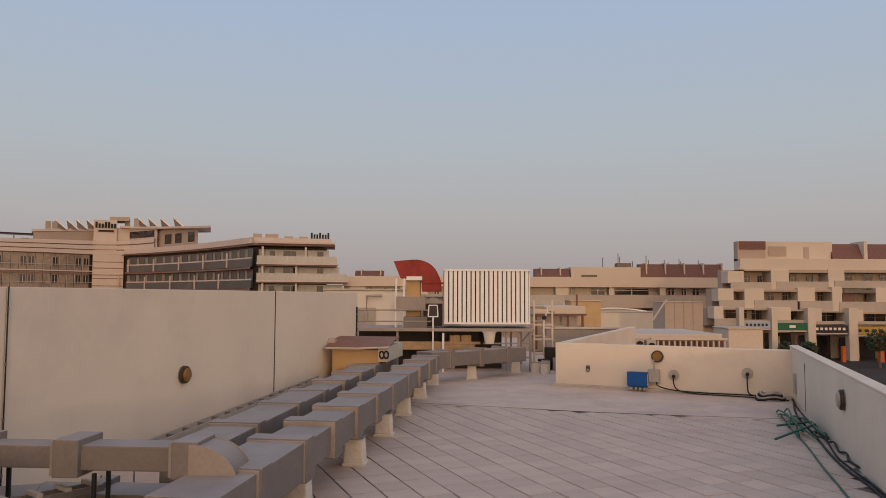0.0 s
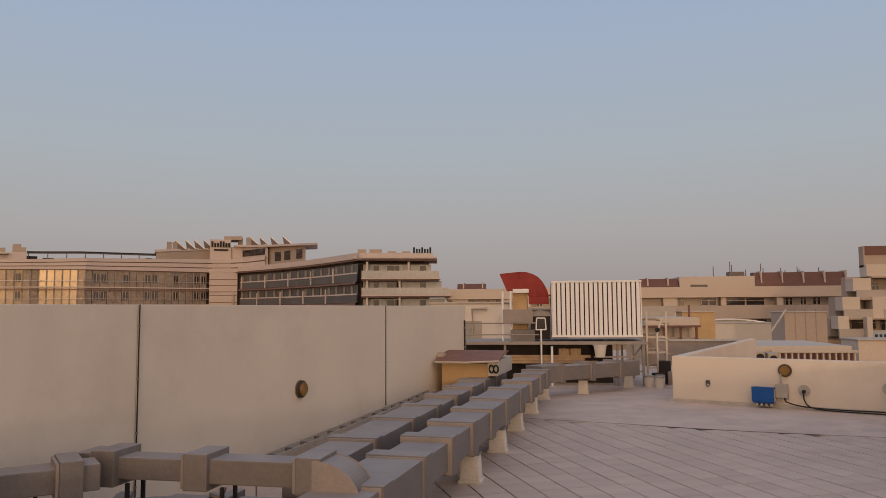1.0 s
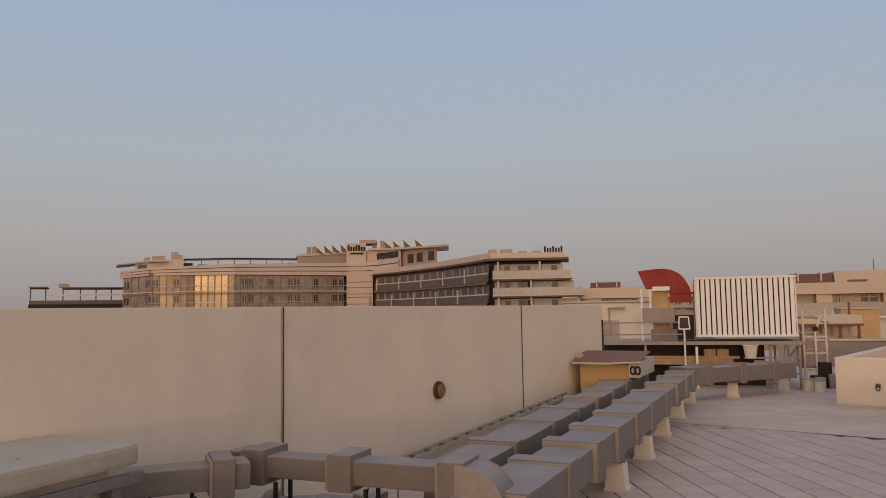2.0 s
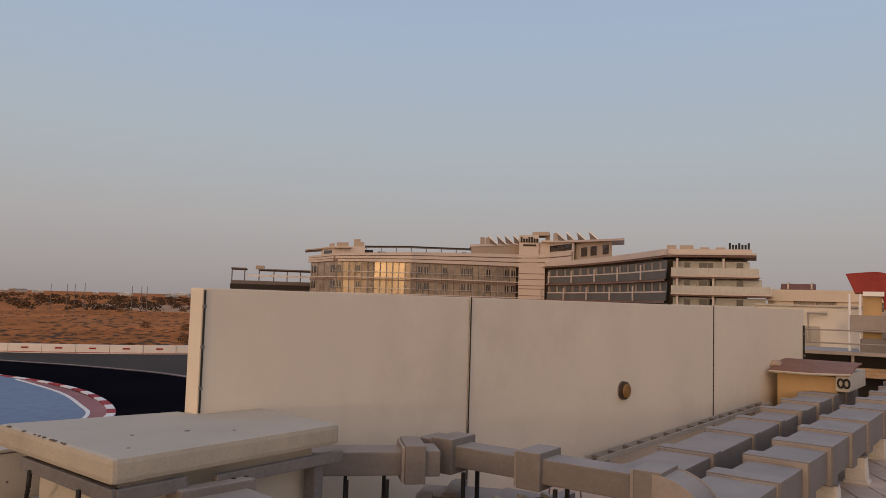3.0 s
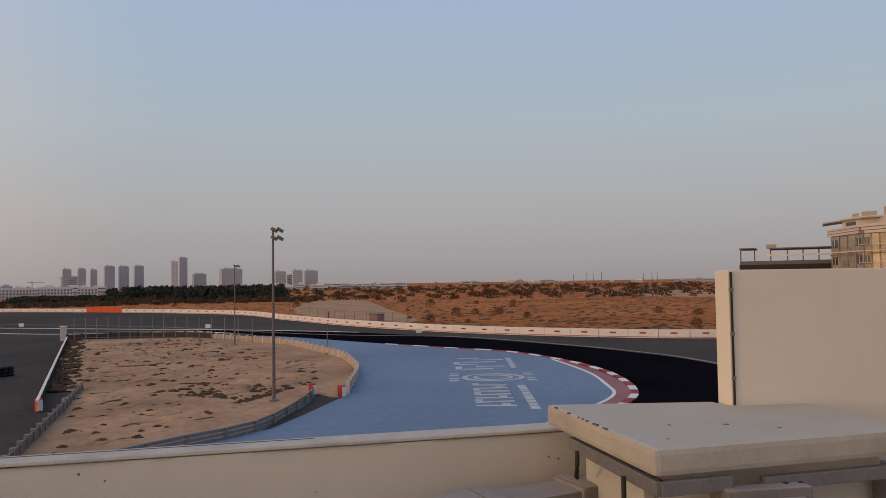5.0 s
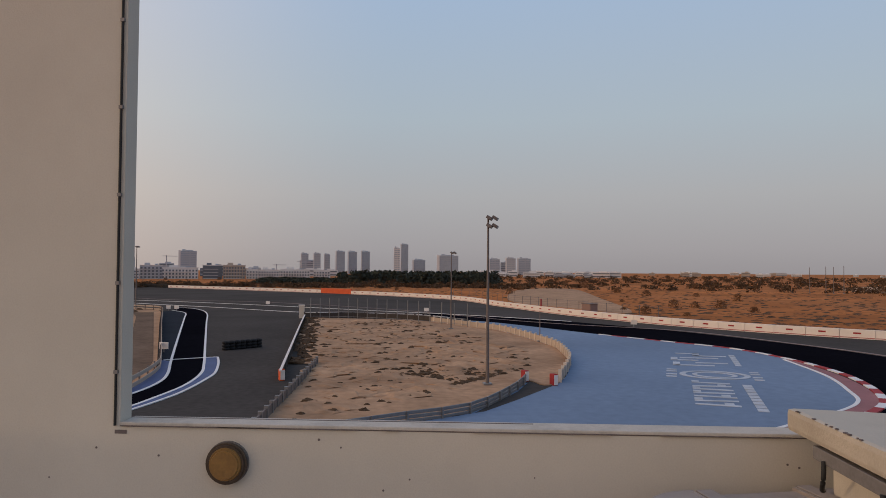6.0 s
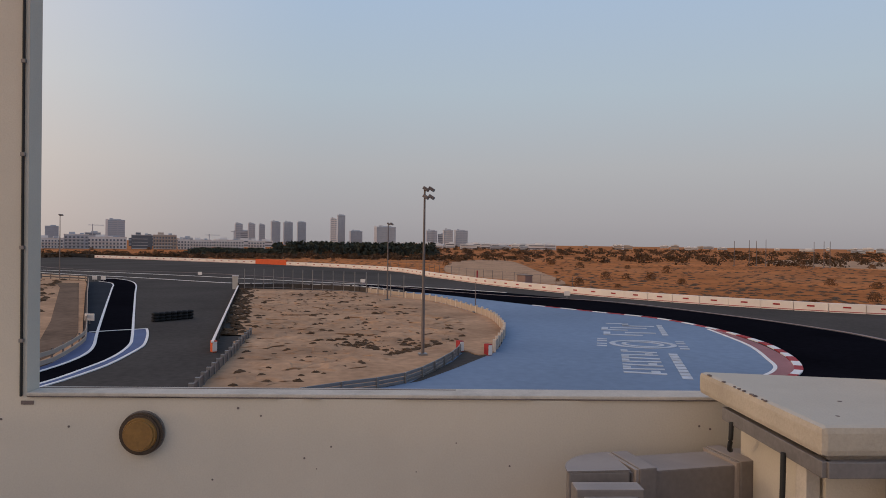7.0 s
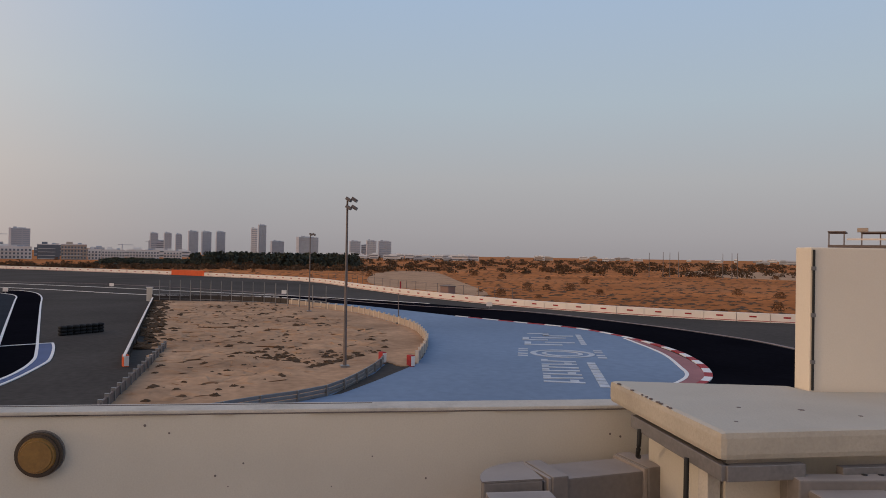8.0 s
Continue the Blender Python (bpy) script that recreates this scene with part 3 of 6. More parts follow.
bulkhead(P_M @ pose(0.012, -3.224, 0.73), 0.136, "round amber bulkhead lamp low on the parapet")
bulkhead(W_M @ pose(0.012, 5.95, 0.94), 0.115, "round amber bulkhead lamp on the tall wall")
bulkhead(F_M @ pose(2.24, -0.012, 0.746, 0, 0, -90), 0.122, "round amber bulkhead lamp on the low parapet")
bulkhead(R_M @ pose(-0.012, -5.51, 0.695, 0, 0, 180), 0.13, "round grey bulkhead lamp low on the parapet", M_GREYP)

box = thing("power_box", "blue plastic site power box hung on the parapet", "power box", F_M @ pose(1.85, -0.02, 0.08))
part("case", bm_box(-0.2, 0.2, -0.18, 0, 0.02, 0.33, 0.02), M_BLUEP, box)
part("lid", bm_box(-0.21, 0.19, -0.2, -0.182, 0.05, 0.34, 0.006), M_BLUEP, box)
for k in range(4):
    part("socket", bm_box(-0.15 + k * 0.09, -0.1 + k * 0.09, -0.16, -0.1, -0.04, 0.018, 0.006), M_GREYP, box)
part("side_label", bm_box(0.201, 0.215, -0.16, -0.03, 0.06, 0.3), M_CAP, box)
jb = thing("junction_box", "grey junction box on the parapet", "junction box", F_M @ pose(2.17, -0.01, 0.2))
part("case", bm_box(-0.11, 0.12, -0.1, 0, 0, 0.28, 0.012), M_GREYP, jb)
part("cover", bm_box(-0.1, 0.11, -0.115, -0.102, 0.02, 0.26, 0.004), M_GREYP, jb)
part("conduit", bm_tube([(0.0, -0.05, 0.28), (0.0, -0.05, 0.5)], 0.015), M_GREYP, jb)
for x, oz in ((2.57, 0.37), (4.0, 0.48)):
    rose = thing("cable_outlet", "round plastic cable outlet on the parapet", "cable outlet", F_M @ pose(x, -0.005, oz, 0, 0, -90), "cable outlets")
    part("plate", bm_disc(0.11, 0.02, 24, 0.004), M_GREYP, rose)
    part("gland", moved(bm_disc(0.035, 0.06, 16), pose(0.015, 0, -0.02)), M_DARK, rose)
ring = thing("wall_ring", "small dark mooring ring bracket on the parapet", "bracket", F_M @ pose(0.745, -0.005, 0.43))
part("plate", bm_box(-0.045, 0.045, -0.012, 0, -0.02, 0.06, 0.003), M_STEEL, ring)
part("ring", bm_tube([(0.035 * math.cos(a), -0.03, -0.02 + 0.05 * math.sin(a)) for a in [2 * math.pi * k / 14 for k in range(15)]], 0.009, 6), M_DARK, ring)


def cable(label, pts, r, material, name="cable", m=None):
    return solid(name, bm_tube(smooth_line(pts, 7), r, 7), material, label, "cable", m=m, smooth=True, group="roof cables")


cable("black cable looping from the junction box along the parapet", [(2.23, -0.1, 0.24), (2.28, -0.14, 0.14), (2.6, -0.12, 0.07), (3.2, -0.1, 0.05), (3.9, -0.12, 0.06), (4.6, -0.15, 0.05)], 0.013, M_DARK, m=F_M)
cable("black cable dropping from a wall outlet", [(2.57, -0.08, 0.35), (2.58, -0.1, 0.2), (2.68, -0.14, 0.08), (3.0, -0.16, 0.03), (3.9, -0.2, 0.03), (4.7, -0.3, 0.03)], 0.013, M_DARK, m=F_M)
cable("black cable dropping from the end outlet", [(4.0, -0.08, 0.46), (4.0, -0.1, 0.22), (4.06, -0.16, 0.08), (4.4, -0.22, 0.04), (4.75, -0.35, 0.03)], 0.014, M_DARK, m=F_M)
cable("black cable lying along the east parapet", [(7.55, 14.15, 0.02), (6.9, 12.5, 0.03), (6.3, 10.75, 0.02), (6.0, 9.95, 0.03), (5.62, 9.0, 0.02), (5.38, 8.15, 0.02), (5.13, 7.2, 0.02), (4.2, 4.4, 0.02)], 0.013, M_DARK)
cable("dark cable bundle lying on the pavers", [(7.5, 14.0, 0.03), (6.71, 12.25, 0.02), (6.06, 10.39, 0.02), (5.58, 9.05, 0.02), (5.32, 8.19, 0.02), (5.08, 7.21, 0.02), (4.1, 4.3, 0.02)], 0.016, M_DARK)
cable("thin cable up and along the parapet foot", [(6.15, 10.57, 0.03), (6.24, 10.45, 0.04), (6.02, 9.98, 0.02), (5.99, 9.75, 0.05), (5.82, 9.32, 0.02), (5.80, 9.11, 0.04), (5.63, 8.73, 0.02), (5.5, 8.13, 0.03), (5.32, 7.59, 0.02), (4.5, 5.2, 0.02)], 0.014, M_DARK)
rng = random.Random(3)
for k in range(7):
    x, y, a = 6.22 + rng.uniform(-0.12, 0.1), 11.2 + rng.uniform(-0.4, 0.4), rng.uniform(64, 76)
    l = rng.uniform(0.7, 1.25)
    dx, dy = math.cos(radians(a)) * l, math.sin(radians(a)) * l
    cable("green hose length tangled near the parapet corner", [(x - dx, y - dy, 0.03 + 0.02 * k), (x - dx * 0.3 + rng.uniform(-0.1, 0.1), y - dy * 0.3, 0.06 + 0.02 * k), (x + dx * 0.4, y + dy * 0.4, 0.05 + 0.02 * k), (x + dx, y + dy, 0.03)], 0.014, M_GREEN, "hose")
cable("thin grey-green hose trailing over the pavers", [(6.5, 12.4, 0.02), (5.97, 10.93, 0.03), (5.61, 9.75, 0.015), (5.14, 8.41, 0.015), (4.74, 7.21, 0.015), (3.8, 4.6, 0.015)], 0.011, M_GREEN, "hose")
for a, b in (((5.13, 9.61), (6.2, 10.66)), ((5.63, 10.64), (6.25, 10.86))):
    cable("straight green pipe lying across the hoses", [(*a, 0.12), ((a[0] + b[0]) / 2, (a[1] + b[1]) / 2, 0.13), (*b, 0.14)], 0.017, M_GREEN, "pipe")
clutter = thing("cable_reel", "grey clump of cable ends in the parapet corner", "cable clutter", pose(7.1, 14.1, 0))
for k in range(4):
    part("coil", bm_tube([((0.28 - 0.03 * k) * math.cos(a), 0.14 * math.sin(a), 0.04 + 0.035 * k + 0.02 * math.sin(3 * a)) for a in [2 * math.pi * j / 16 for j in range(17)]], 0.022, 6), M_GREYP if k % 2 else M_DARK, clutter)


def conduit(m, h, clips, label, r=0.013):
    t = thing("conduit", label, "conduit", m, "wall conduits")
    part("pipe", bm_tube([(0, 0, 0), (0, 0, h)], r, 8), M_DARK, t)
    for k in range(clips):
        z = h * (k + 0.6) / clips
        part("clip", bm_box(-r * 1.2, r * 1.15, -r * 1.5, r * 1.5, z - 0.012, z + 0.012, 0.002), M_STEEL, t)
    return t


conduit(P_M @ pose(0.012, -3.995, 0.96), 5.95, 10, "thin black conduit clipped up the tall wall edge", 0.0095)
conduit(W_M @ pose(0.012, 0.0, 1.175), 0.88, 3, "thin dark conduit clipped up the screen wall corner", 0.008)
conduit(W_M @ pose(0.016, 2.92, 0.0), 2.07, 4, "thin black conduit clipped up a wall joint", 0.007)
conduit(W_M @ pose(0.008, 8.735, 0.0), 2.07, 3, "thin dark conduit clipped over a wall joint", 0.007)
conduit(W_M @ pose(0.016, 12.96, 0.9), 0.85, 2, "dark conduit at the end of the screen wall", 0.02)
conduit(R_M @ pose(-0.012, -2.05, 0.05), 0.82, 2, "thin grey conduit on the parapet", 0.004)
stand = thing("riser_cover", "grey plastic cable riser cover in the parapet corner", "cable cover", R_M @ pose(-0.002, -0.75, 0.15))
part("cover", bm_box(-0.05, 0, -0.06, 0.06, 0.05, 0.42, 0.015), M_GREYP, stand)

# ---- rooftop platform, plant and shed ----
PY = 19.85
ac = thing("plant_unit", "white ribbed plant enclosure standing on the steel platform", "plant unit", pose(0.86, PY, 1.26))
part("body", bm_box(0.02, 2.3, 0.03, 1.5, 0, 1.45), M_ACG, ac)
for k in range(19):
    part("rib", bm_box(k * 0.1215 + 0.005, k * 0.1215 + 0.096, -0.03, 0.028, 0.01, 1.44, 0.01), M_AC, ac)
for z in (-0.02, 1.42):
    part("edge_trim", bm_box(-0.02, 2.33, -0.05, 0.03, z, z + 0.05, 0.005), M_AC, ac)
for x in (0.05, 0.9, 1.8):
    part("lifting_bar", bm_box(x, x + 0.45, 0.1, 0.2, 1.452, 1.475, 0.005), M_AC, ac)
for s in (-0.02, 2.3):
    part("side_panel", bm_box(s, s + 0.03, 0.03, 1.5, 0, 1.45), M_AC, ac)

plat = thing("steel_platform", "grey steel platform on posts carrying rooftop plant", "platform", pose(0, PY, 0))
part("deck", bm_box(-1.5, 3.25, -0.35, 1.9, 1.07, 1.13, 0.006), M_DUCT2, plat)
part("edge_beam", bm_box(-1.5, 3.25, -0.42, -0.352, 1.06, 1.14, 0.006), M_DUCT2, plat)
for x in (-1.6, -0.4, 2.5, 2.85, 3.15):
    for y in (-0.3, 1.8):
        part("post", bm_box(x - 0.03, x + 0.03, y - 0.03, y + 0.03, -0.3, 1.068, 0.004), M_DUCT2, plat)
for z in (0.35, 0.72):
    part("rail", bm_box(1.9, 3.15, -0.32, -0.27, z, z + 0.04), M_DUCT2, plat)
part("brace", bm_tube([(2.5, -0.3, 0.3), (3.15, -0.3, 1.05)], 0.025, 6), M_STEEL, plat)
for z in (1.32, 1.62):
    part("hand_rail", bm_tube([(-1.65, -0.35, z), (0.5, -0.35, z)], 0.02, 6), M_DUCT2, plat)
part("rail_post", bm_tube([(-1.6, -0.35, 1.2), (-1.6, -0.35, 1.75)], 0.025, 6), M_STEEL, plat)

rng = random.Random(8)
for k in range(7):
    x0 = -1.0 + rng.uniform(-0.3, 0.4)
    solid("timber_plank", bm_box(x0, x0 + rng.uniform(2.0, 3.2), PY - 0.05 + 0.12 * (k % 3), PY + 0.06 + 0.12 * (k % 3), 0.55 + 0.075 * (k // 3) , 0.62 + 0.075 * (k // 3), 0.004), M_WOOD, "raw timber plank stacked under the platform", "plank", group="stacked planks")
# near-black box added so the space under the deck reads as shade
solid("plank_rack", bm_box(-1.5, 2.45, PY + 0.45, PY + 1.7, -0.3, 1.1), M_ACG, "dark block giving the shade under the platform", "stacked plant")
for x in (1.15, 1.45):
    bx = thing("carton", "brown cardboard carton on the stacked planks", "carton", pose(x, PY - 0.02, 0.70, 0, 0, 6), "cartons")
    part("body", bm_box(-0.14, 0.14, 0, 0.3, 0, 0.24, 0.01), M_WOOD, bx)
    part("tape", bm_box(-0.02, 0.02, -0.004, 0.3, 0.1, 0.245), M_YEL, bx)
bucket = thing("bucket", "pale plastic bucket hanging at the platform", "bucket", pose(2.05, PY - 0.42, 0.74))
bb = bmesh.new()
bmesh.ops.create_cone(bb, cap_ends=True, segments=20, radius1=0.12, radius2=0.17, depth=0.32)
part("pail", moved(bb, pose(0, 0, 0.16)), M_PED, bucket)
part("rim", bm_tube([(0.175 * math.cos(a), 0.175 * math.sin(a), 0.31) for a in [2 * math.pi * k / 20 for k in range(21)]], 0.014, 6), M_PED, bucket)
for x, y, r in ((3.25, 19.3, 0.13), (3.55, 19.5, 0.12), (3.45, 19.0, 0.11)):
    tin = thing("paint_tub", "white paint tub standing beside the platform", "tub", pose(x, y, -0.012), "paint tubs")
    part("tub", moved(bm_disc(r, 0.27, 20, 0.01), pose(0, 0, 0, 0, -90, 0)), M_PED, tin)
    part("lid", moved(bm_disc(r * 1.05, 0.03, 20, 0.005), pose(0, 0, 0.272, 0, -90, 0)), M_GREYP, tin)

hood = thing("exhaust_hood", "red curved exhaust cowl above the platform", "exhaust hood", pose(-0.56, PY + 0.5, -0.12))
OUT = [(p.x, p.y) for p in smooth_line([(0.0, 3.08), (0.3, 3.11), (0.67, 3.13), (0.95, 3.05), (1.14, 2.9), (1.26, 2.7), (1.33, 2.5), (1.34, 2.24)], 4)] + [(0.8, 2.24), (0.79, 2.45), (0.74, 2.58), (0.66, 2.62), (0.19, 2.62)]
hb = bm_prism(OUT, 0, 1.0)
part("cowl", moved(hb, Matrix(((1, 0, 0, 0), (0, 0, 1, 0), (0, 1, 0, 0), (0, 0, 0, 1)))), M_RED, hood)
part("seam", bm_box(0.78, 1.43, -0.03, 1.03, 2.47, 2.5), M_RED, hood)
part("seam", bm_box(0.655, 0.68, -0.014, -0.001, 2.63, 3.12), M_RED, hood)
part("neck", bm_box(0.35, 0.75, 0.1, 0.9, 1.3, 2.58, 0.01), M_YEL, hood, "ochre boarded neck")
part("white_flap", bm_box(0.36, 0.8, -0.06, 0.08, 2.55, 2.66, 0.01), M_AC, hood)
for x in (0.08, 0.3):
    part("stay", bm_tube([(x, -0.1, 1.2), (x, -0.1, 2.6)], 0.03, 7), M_AC, hood)
part("fan_box", bm_box(0.1, 0.9, -0.3, 0.3, 1.75, 2.1, 0.01), M_DUCT2, hood, "grey fan box")
part("fan_box", bm_box(0.3, 0.95, -0.35, 0.3, 1.2, 1.55, 0.01), M_DUCT, hood, "grey fan box")
flue = thing("flue_cabinet", "dark gabled flue cabinet beside the red cowl", "flue cabinet", pose(0.28, PY + 0.3, 1.17))
part("body", bm_box(0, 0.52, 0, 0.6, 0, 0.66, 0.01), M_ACG, flue)
gb = bm_prism([(-0.04, 0.62), (0.56, 0.62), (0.56, 0.68), (0.26, 0.8), (-0.04, 0.68)], 0, 0.66)
part("gable", moved(gb, Matrix(((1, 0, 0, 0), (0, 0, 1, -0.03), (0, 1, 0, 0), (0, 0, 0, 1)))), M_STEEL, flue)
lamp = thing("flood_lamp", "square floodlight frame on a thin white post", "flood lamp", pose(0.55, PY - 0.4, 0))
part("post", bm_tube([(0, 0, 0), (0, 0, 1.45)], 0.022, 8), M_AC, lamp)
for a, b in (((-0.13, 1.45), (0.13, 1.45)), ((0.13, 1.45), (0.11, 1.75)), ((0.11, 1.75), (-0.11, 1.75)), ((-0.11, 1.75), (-0.13, 1.45))):
    part("frame_bar", bm_tube([(a[0], 0, a[1]), (b[0], 0, b[1])], 0.018, 6), M_AC, lamp)
part("glass", bm_box(-0.1, 0.1, -0.01, 0.01, 1.47, 1.73), M_WIN, lamp)
solid("post", bm_tube([(0.82, PY - 0.5, 0), (0.82, PY - 0.5, 1.02)], 0.03, 8), M_AC, "short white steel post on the roof", "post")
rack = thing("pipe_rack", "steel rack with pipes and valves beside the platform", "pipe rack", pose(3.3, PY + 0.2, 0))
for x in (0, 0.5):
    part("upright", bm_box(x, x + 0.05, 0, 0.05, -0.3, 1.9, 0.004), M_BLD, rack)
for z in (0.4, 0.8, 1.2, 1.6):
    part("crossbar", bm_box(0.05, 0.5, 0, 0.04, z, z + 0.05), M_BLD, rack)
    part("pipe", bm_tube([(-0.1, 0.1 + 0.1 * z, z + 0.1), (0.3, 0.1 + 0.1 * z, z + 0.1), (0.62, 0.16, z - 0.05)], 0.04, 7), M_BLD2, rack)
part("valve", moved(bm_disc(0.06, 0.07, 14, 0.01), pose(0.28, -0.04, 1.42, 0, 0, -80)), M_DARK, rack)
part("pipe", bm_tube([(0.28, -0.03, -0.3), (0.28, -0.03, 1.3), (0.4, -0.03, 1.7)], 0.026, 7), M_PED, rack)
for x, y, z, w in ((0.1, -0.35, 0.0, 0.3), (0.5, -0.2, 0.0, 0.36), (0.75, 0.1, 0.0, 0.3), (0.3, -0.1, 0.3, 0.3)):
    part("valve_box", bm_box(x, x + w, y, y + 0.25, z - 0.3, z + 0.16 + w * 0.5, 0.02), M_DUCT2 if w > 0.3 else M_ACG, rack)

shed = thing("meter_shed", "ochre shed with curved brown metal roof against the wall", "shed", pose(-1.5, 14.6, 0, 0, 0, -8))
part("body", bm_box(0.05, 1.0, 0, 1.5, -0.01, 0.93, 0.01), M_YEL, shed)
prof = [(-0.15 + 1.15 * k / 10, 0.96 + 0.15 * math.sin(math.pi * 0.5 * k / 10)) for k in range(11)]
rb = bm_prism(prof + [(p[0], p[1] + 0.03) for p in prof[::-1]], -0.05, 1.22)
part("roof", moved(rb, Matrix(((0, 0, 1, 0), (1, 0, 0, 0), (0, 1, 0, 0), (0, 0, 0, 1)))), M_RUSTY, shed, "curved brown sheet roof")
part("roof_edge", bm_tube([(-0.05, -0.15, 0.96), (0.6, -0.16, 0.96), (1.24, -0.14, 0.99)], 0.022, 6), M_CAP, shed)
part("fascia", bm_box(1.0, 1.2, -0.1, 1.5, 0.7, 1.0, 0.01), M_CAP, shed)
for y in (0.1, 0.5):
    part("valve_wheel", moved(bm_tube([(0, 0.05 * math.cos(a), 0.07 * math.sin(a)) for a in [2 * math.pi * k / 14 for k in range(15)]], 0.018, 6), pose(1.06 + y * 0.22, -0.12, 0.84, 0, 0, 70)), M_DARK, shed)
rw = thing("rain_spout", "round rain spout on the wall above the shed", "spout", W_M @ pose(0.0, 11.28, 1.05))
part("spout", bm_disc(0.09, 0.16, 16, 0.02), M_BLD2, rw)


roof_side = set(bpy.data.objects)


# ---- the race circuit ----
def line_mark(name, pts, w, material, z=0.07, label="white painted track line", per=8):
    return solid(name, bm_strip(smooth_line(pts, per), -w / 2, w / 2, GZ + 0.03, GZ + z), material, label, "track marking", "structure")


line_mark("track_line", [(-330, -128), (-214, -62), (-185, -21), (-153, 7), (-123, 23), (-110, 32), (-97.3, 44.4), (-77.4, 50), (-66, 51.6), (-57, 51.3), (-40, 47)], 0.4, M_LINE)
KERB = [(-92, 31.2), (-82.3, 36), (-74.6, 39.8), (-64.6, 40.4), (-55.8, 39.1), (-48.9, 36.6), (-43.5, 33.6), (-40.4, 30.8), (-37.3, 26.7)]
kl = smooth_line(KERB, 14)
kerb = tagged(thing("kerb", "red and white painted kerb blocks along the bend", "kerb"), kind="structure")
run = 0.0
i0 = 0
blocks = []
for i in range(1, len(kl)):
    run += (kl[i] - kl[i - 1]).length
    if run > 1.9 or i == len(kl) - 1:
        blocks.append((i0, i))
        i0, run = i, 0.0
for k, (a, b) in enumerate(blocks):
    wide = 0.28 + 0.26 * min(1, k / (len(blocks) * 0.75))
    part("kerb_block", bm_strip(kl[a:b + 1], -wide, 0.0, GZ + 0.02, GZ + 0.11), M_KRED if k % 2 else M_WHITE, kerb)
pink = [(p.x, p.y) for p in smooth_line([(-64.6, 40.2), (-55.8, 38.3), (-48.9, 35.9), (-43.5, 33), (-40.4, 30.4), (-33.9, 21.1)], 6)] + [(p.x, p.y) for p in smooth_line([(-35.4, 20.2), (-40, 27.8), (-43.2, 31.4), (-47.1, 33.6), (-54.3, 36.8), (-64.6, 39.6)], 6)]
solid("kerb_apron", bm_prism(pink, GZ + 0.02, GZ + 0.065), M_KPINK, "worn red apron behind the kerb", "kerb apron", "structure")
line_mark("apron_line", [(-64.6, 39.5), (-54.3, 36.7), (-47.1, 33.5), (-43.2, 31.3), (-40, 27.6), (-34.9, 19.7)], 0.25, M_WHITE, 0.085)
line_mark("track_edge_line", [(-35, 19.5), (-30, 8), (-27, 0), (-24, -12)], 0.4, M_KPINK, 0.085, "faded red run-off edge line")

# faded white advertising mark on the run-off: plain bars and a ring
ad = tagged(thing("ground_mark", "faded white advertising mark painted on the run-off", "ground marking"), kind="structure")
AD = pose(-42.2, 21.9, GZ + 0.055, 0, 0, 66)     # y runs along the lettering, away from the roof


def ad_bar(x0, x1, y0, y1, skew=0.0):
    b = bm_box(x0, x1, y0, y1, 0, 0.03)
    for v in b.verts:
        v.co.y += skew * v.co.x
    part("paint_bar", moved(b, AD), M_FADED, ad)


for k in range(7):
    y = 0.3 + k * 1.55
    ad_bar(-1.5, 1.1, y, y + 0.42, 0.16 if k % 2 else -0.05)
    if k in (0, 2, 5):
        ad_bar(0.2, 0.75, y + 0.4, y + 1.1)
    if k in (1, 3, 4, 6):
        ad_bar(-1.5, -1.0, y + 0.4, y + 1.15)
for rr, w in ((2.4, 0.45), (1.5, 0.35)):
    loop = [Vector((rr * 1.0 * math.cos(a) + 0.3, 14.4 + rr * 0.9 * math.sin(a), 0)) for a in [2 * math.pi * k / 28 for k in range(29)]]
    part("paint_ring", moved(bm_strip(loop, -w / 2, w / 2, 0, 0.03), AD), M_FADED, ad)
for y in (12.3, 13.6, 15.4, 16.6):
    ad_bar(-3.3, -2.5, y, y + 0.5)
    ad_bar(3.0, 3.7, y, y + 0.5)
for k, (a, b) in enumerate(((-2.8, 0.6), (-0.9, 1.8), (-3.0, -0.6), (-2.2, 1.2), (-1.0, 2.0), (-2.6, -0.4))):
    ad_bar(a, b, 20 + k * 1.9, 20.6 + k * 1.9, 0.1)
    if k % 2 == 0:
        ad_bar(a, a + 0.6, 20 + k * 1.9, 22.2 + k * 1.9)
for k in range(9):
    ad_bar(1.9, 2.5, -0.9 + k * 1.2, 0.0 + k * 1.2)
for k in range(6):
    ad_bar(2.3, 2.8, 21 + k * 1.5, 22.1 + k * 1.5)

# a wedge of bare asphalt before the infield rail, and a bare sandy bank beyond the outer barrier
solid("service_wedge", bm_prism([(-39.2, 3.2), (-41.6, 6.95), (-48.7, 11.0), (-53.8, 13.1), (-54.1, 14.8), (-50.8, 13.9), (-45.5, 10.2), (-42, 7.6)], GZ, GZ + 0.058), M_ASPH, "bare dark asphalt beside the infield rail", "road", "structure")
bank = [(p.x, p.y) for p in smooth_line([(-200, 42), (-302, 67), (-341, 90), (-319, 97), (-211, 72), (-140, 54), (-158, 46)], 5, True)]
solid("sand_bank", bm_prism(bank, GZ, GZ + 0.15), M_SAND, "bare pale sand behind the track barrier", "sand", "structure")

far_sheet = [(p.x, p.y) for p in smooth_line([(-268, 215), (-345, 240), (-430, 335), (-350, 330), (-230, 236), (-200, 240)], 5, True)]
solid("sand_sheet", bm_prism(far_sheet, GZ, GZ + 0.15), M_SAND, "pale bare sand sheet out in the desert", "sand", "structure")

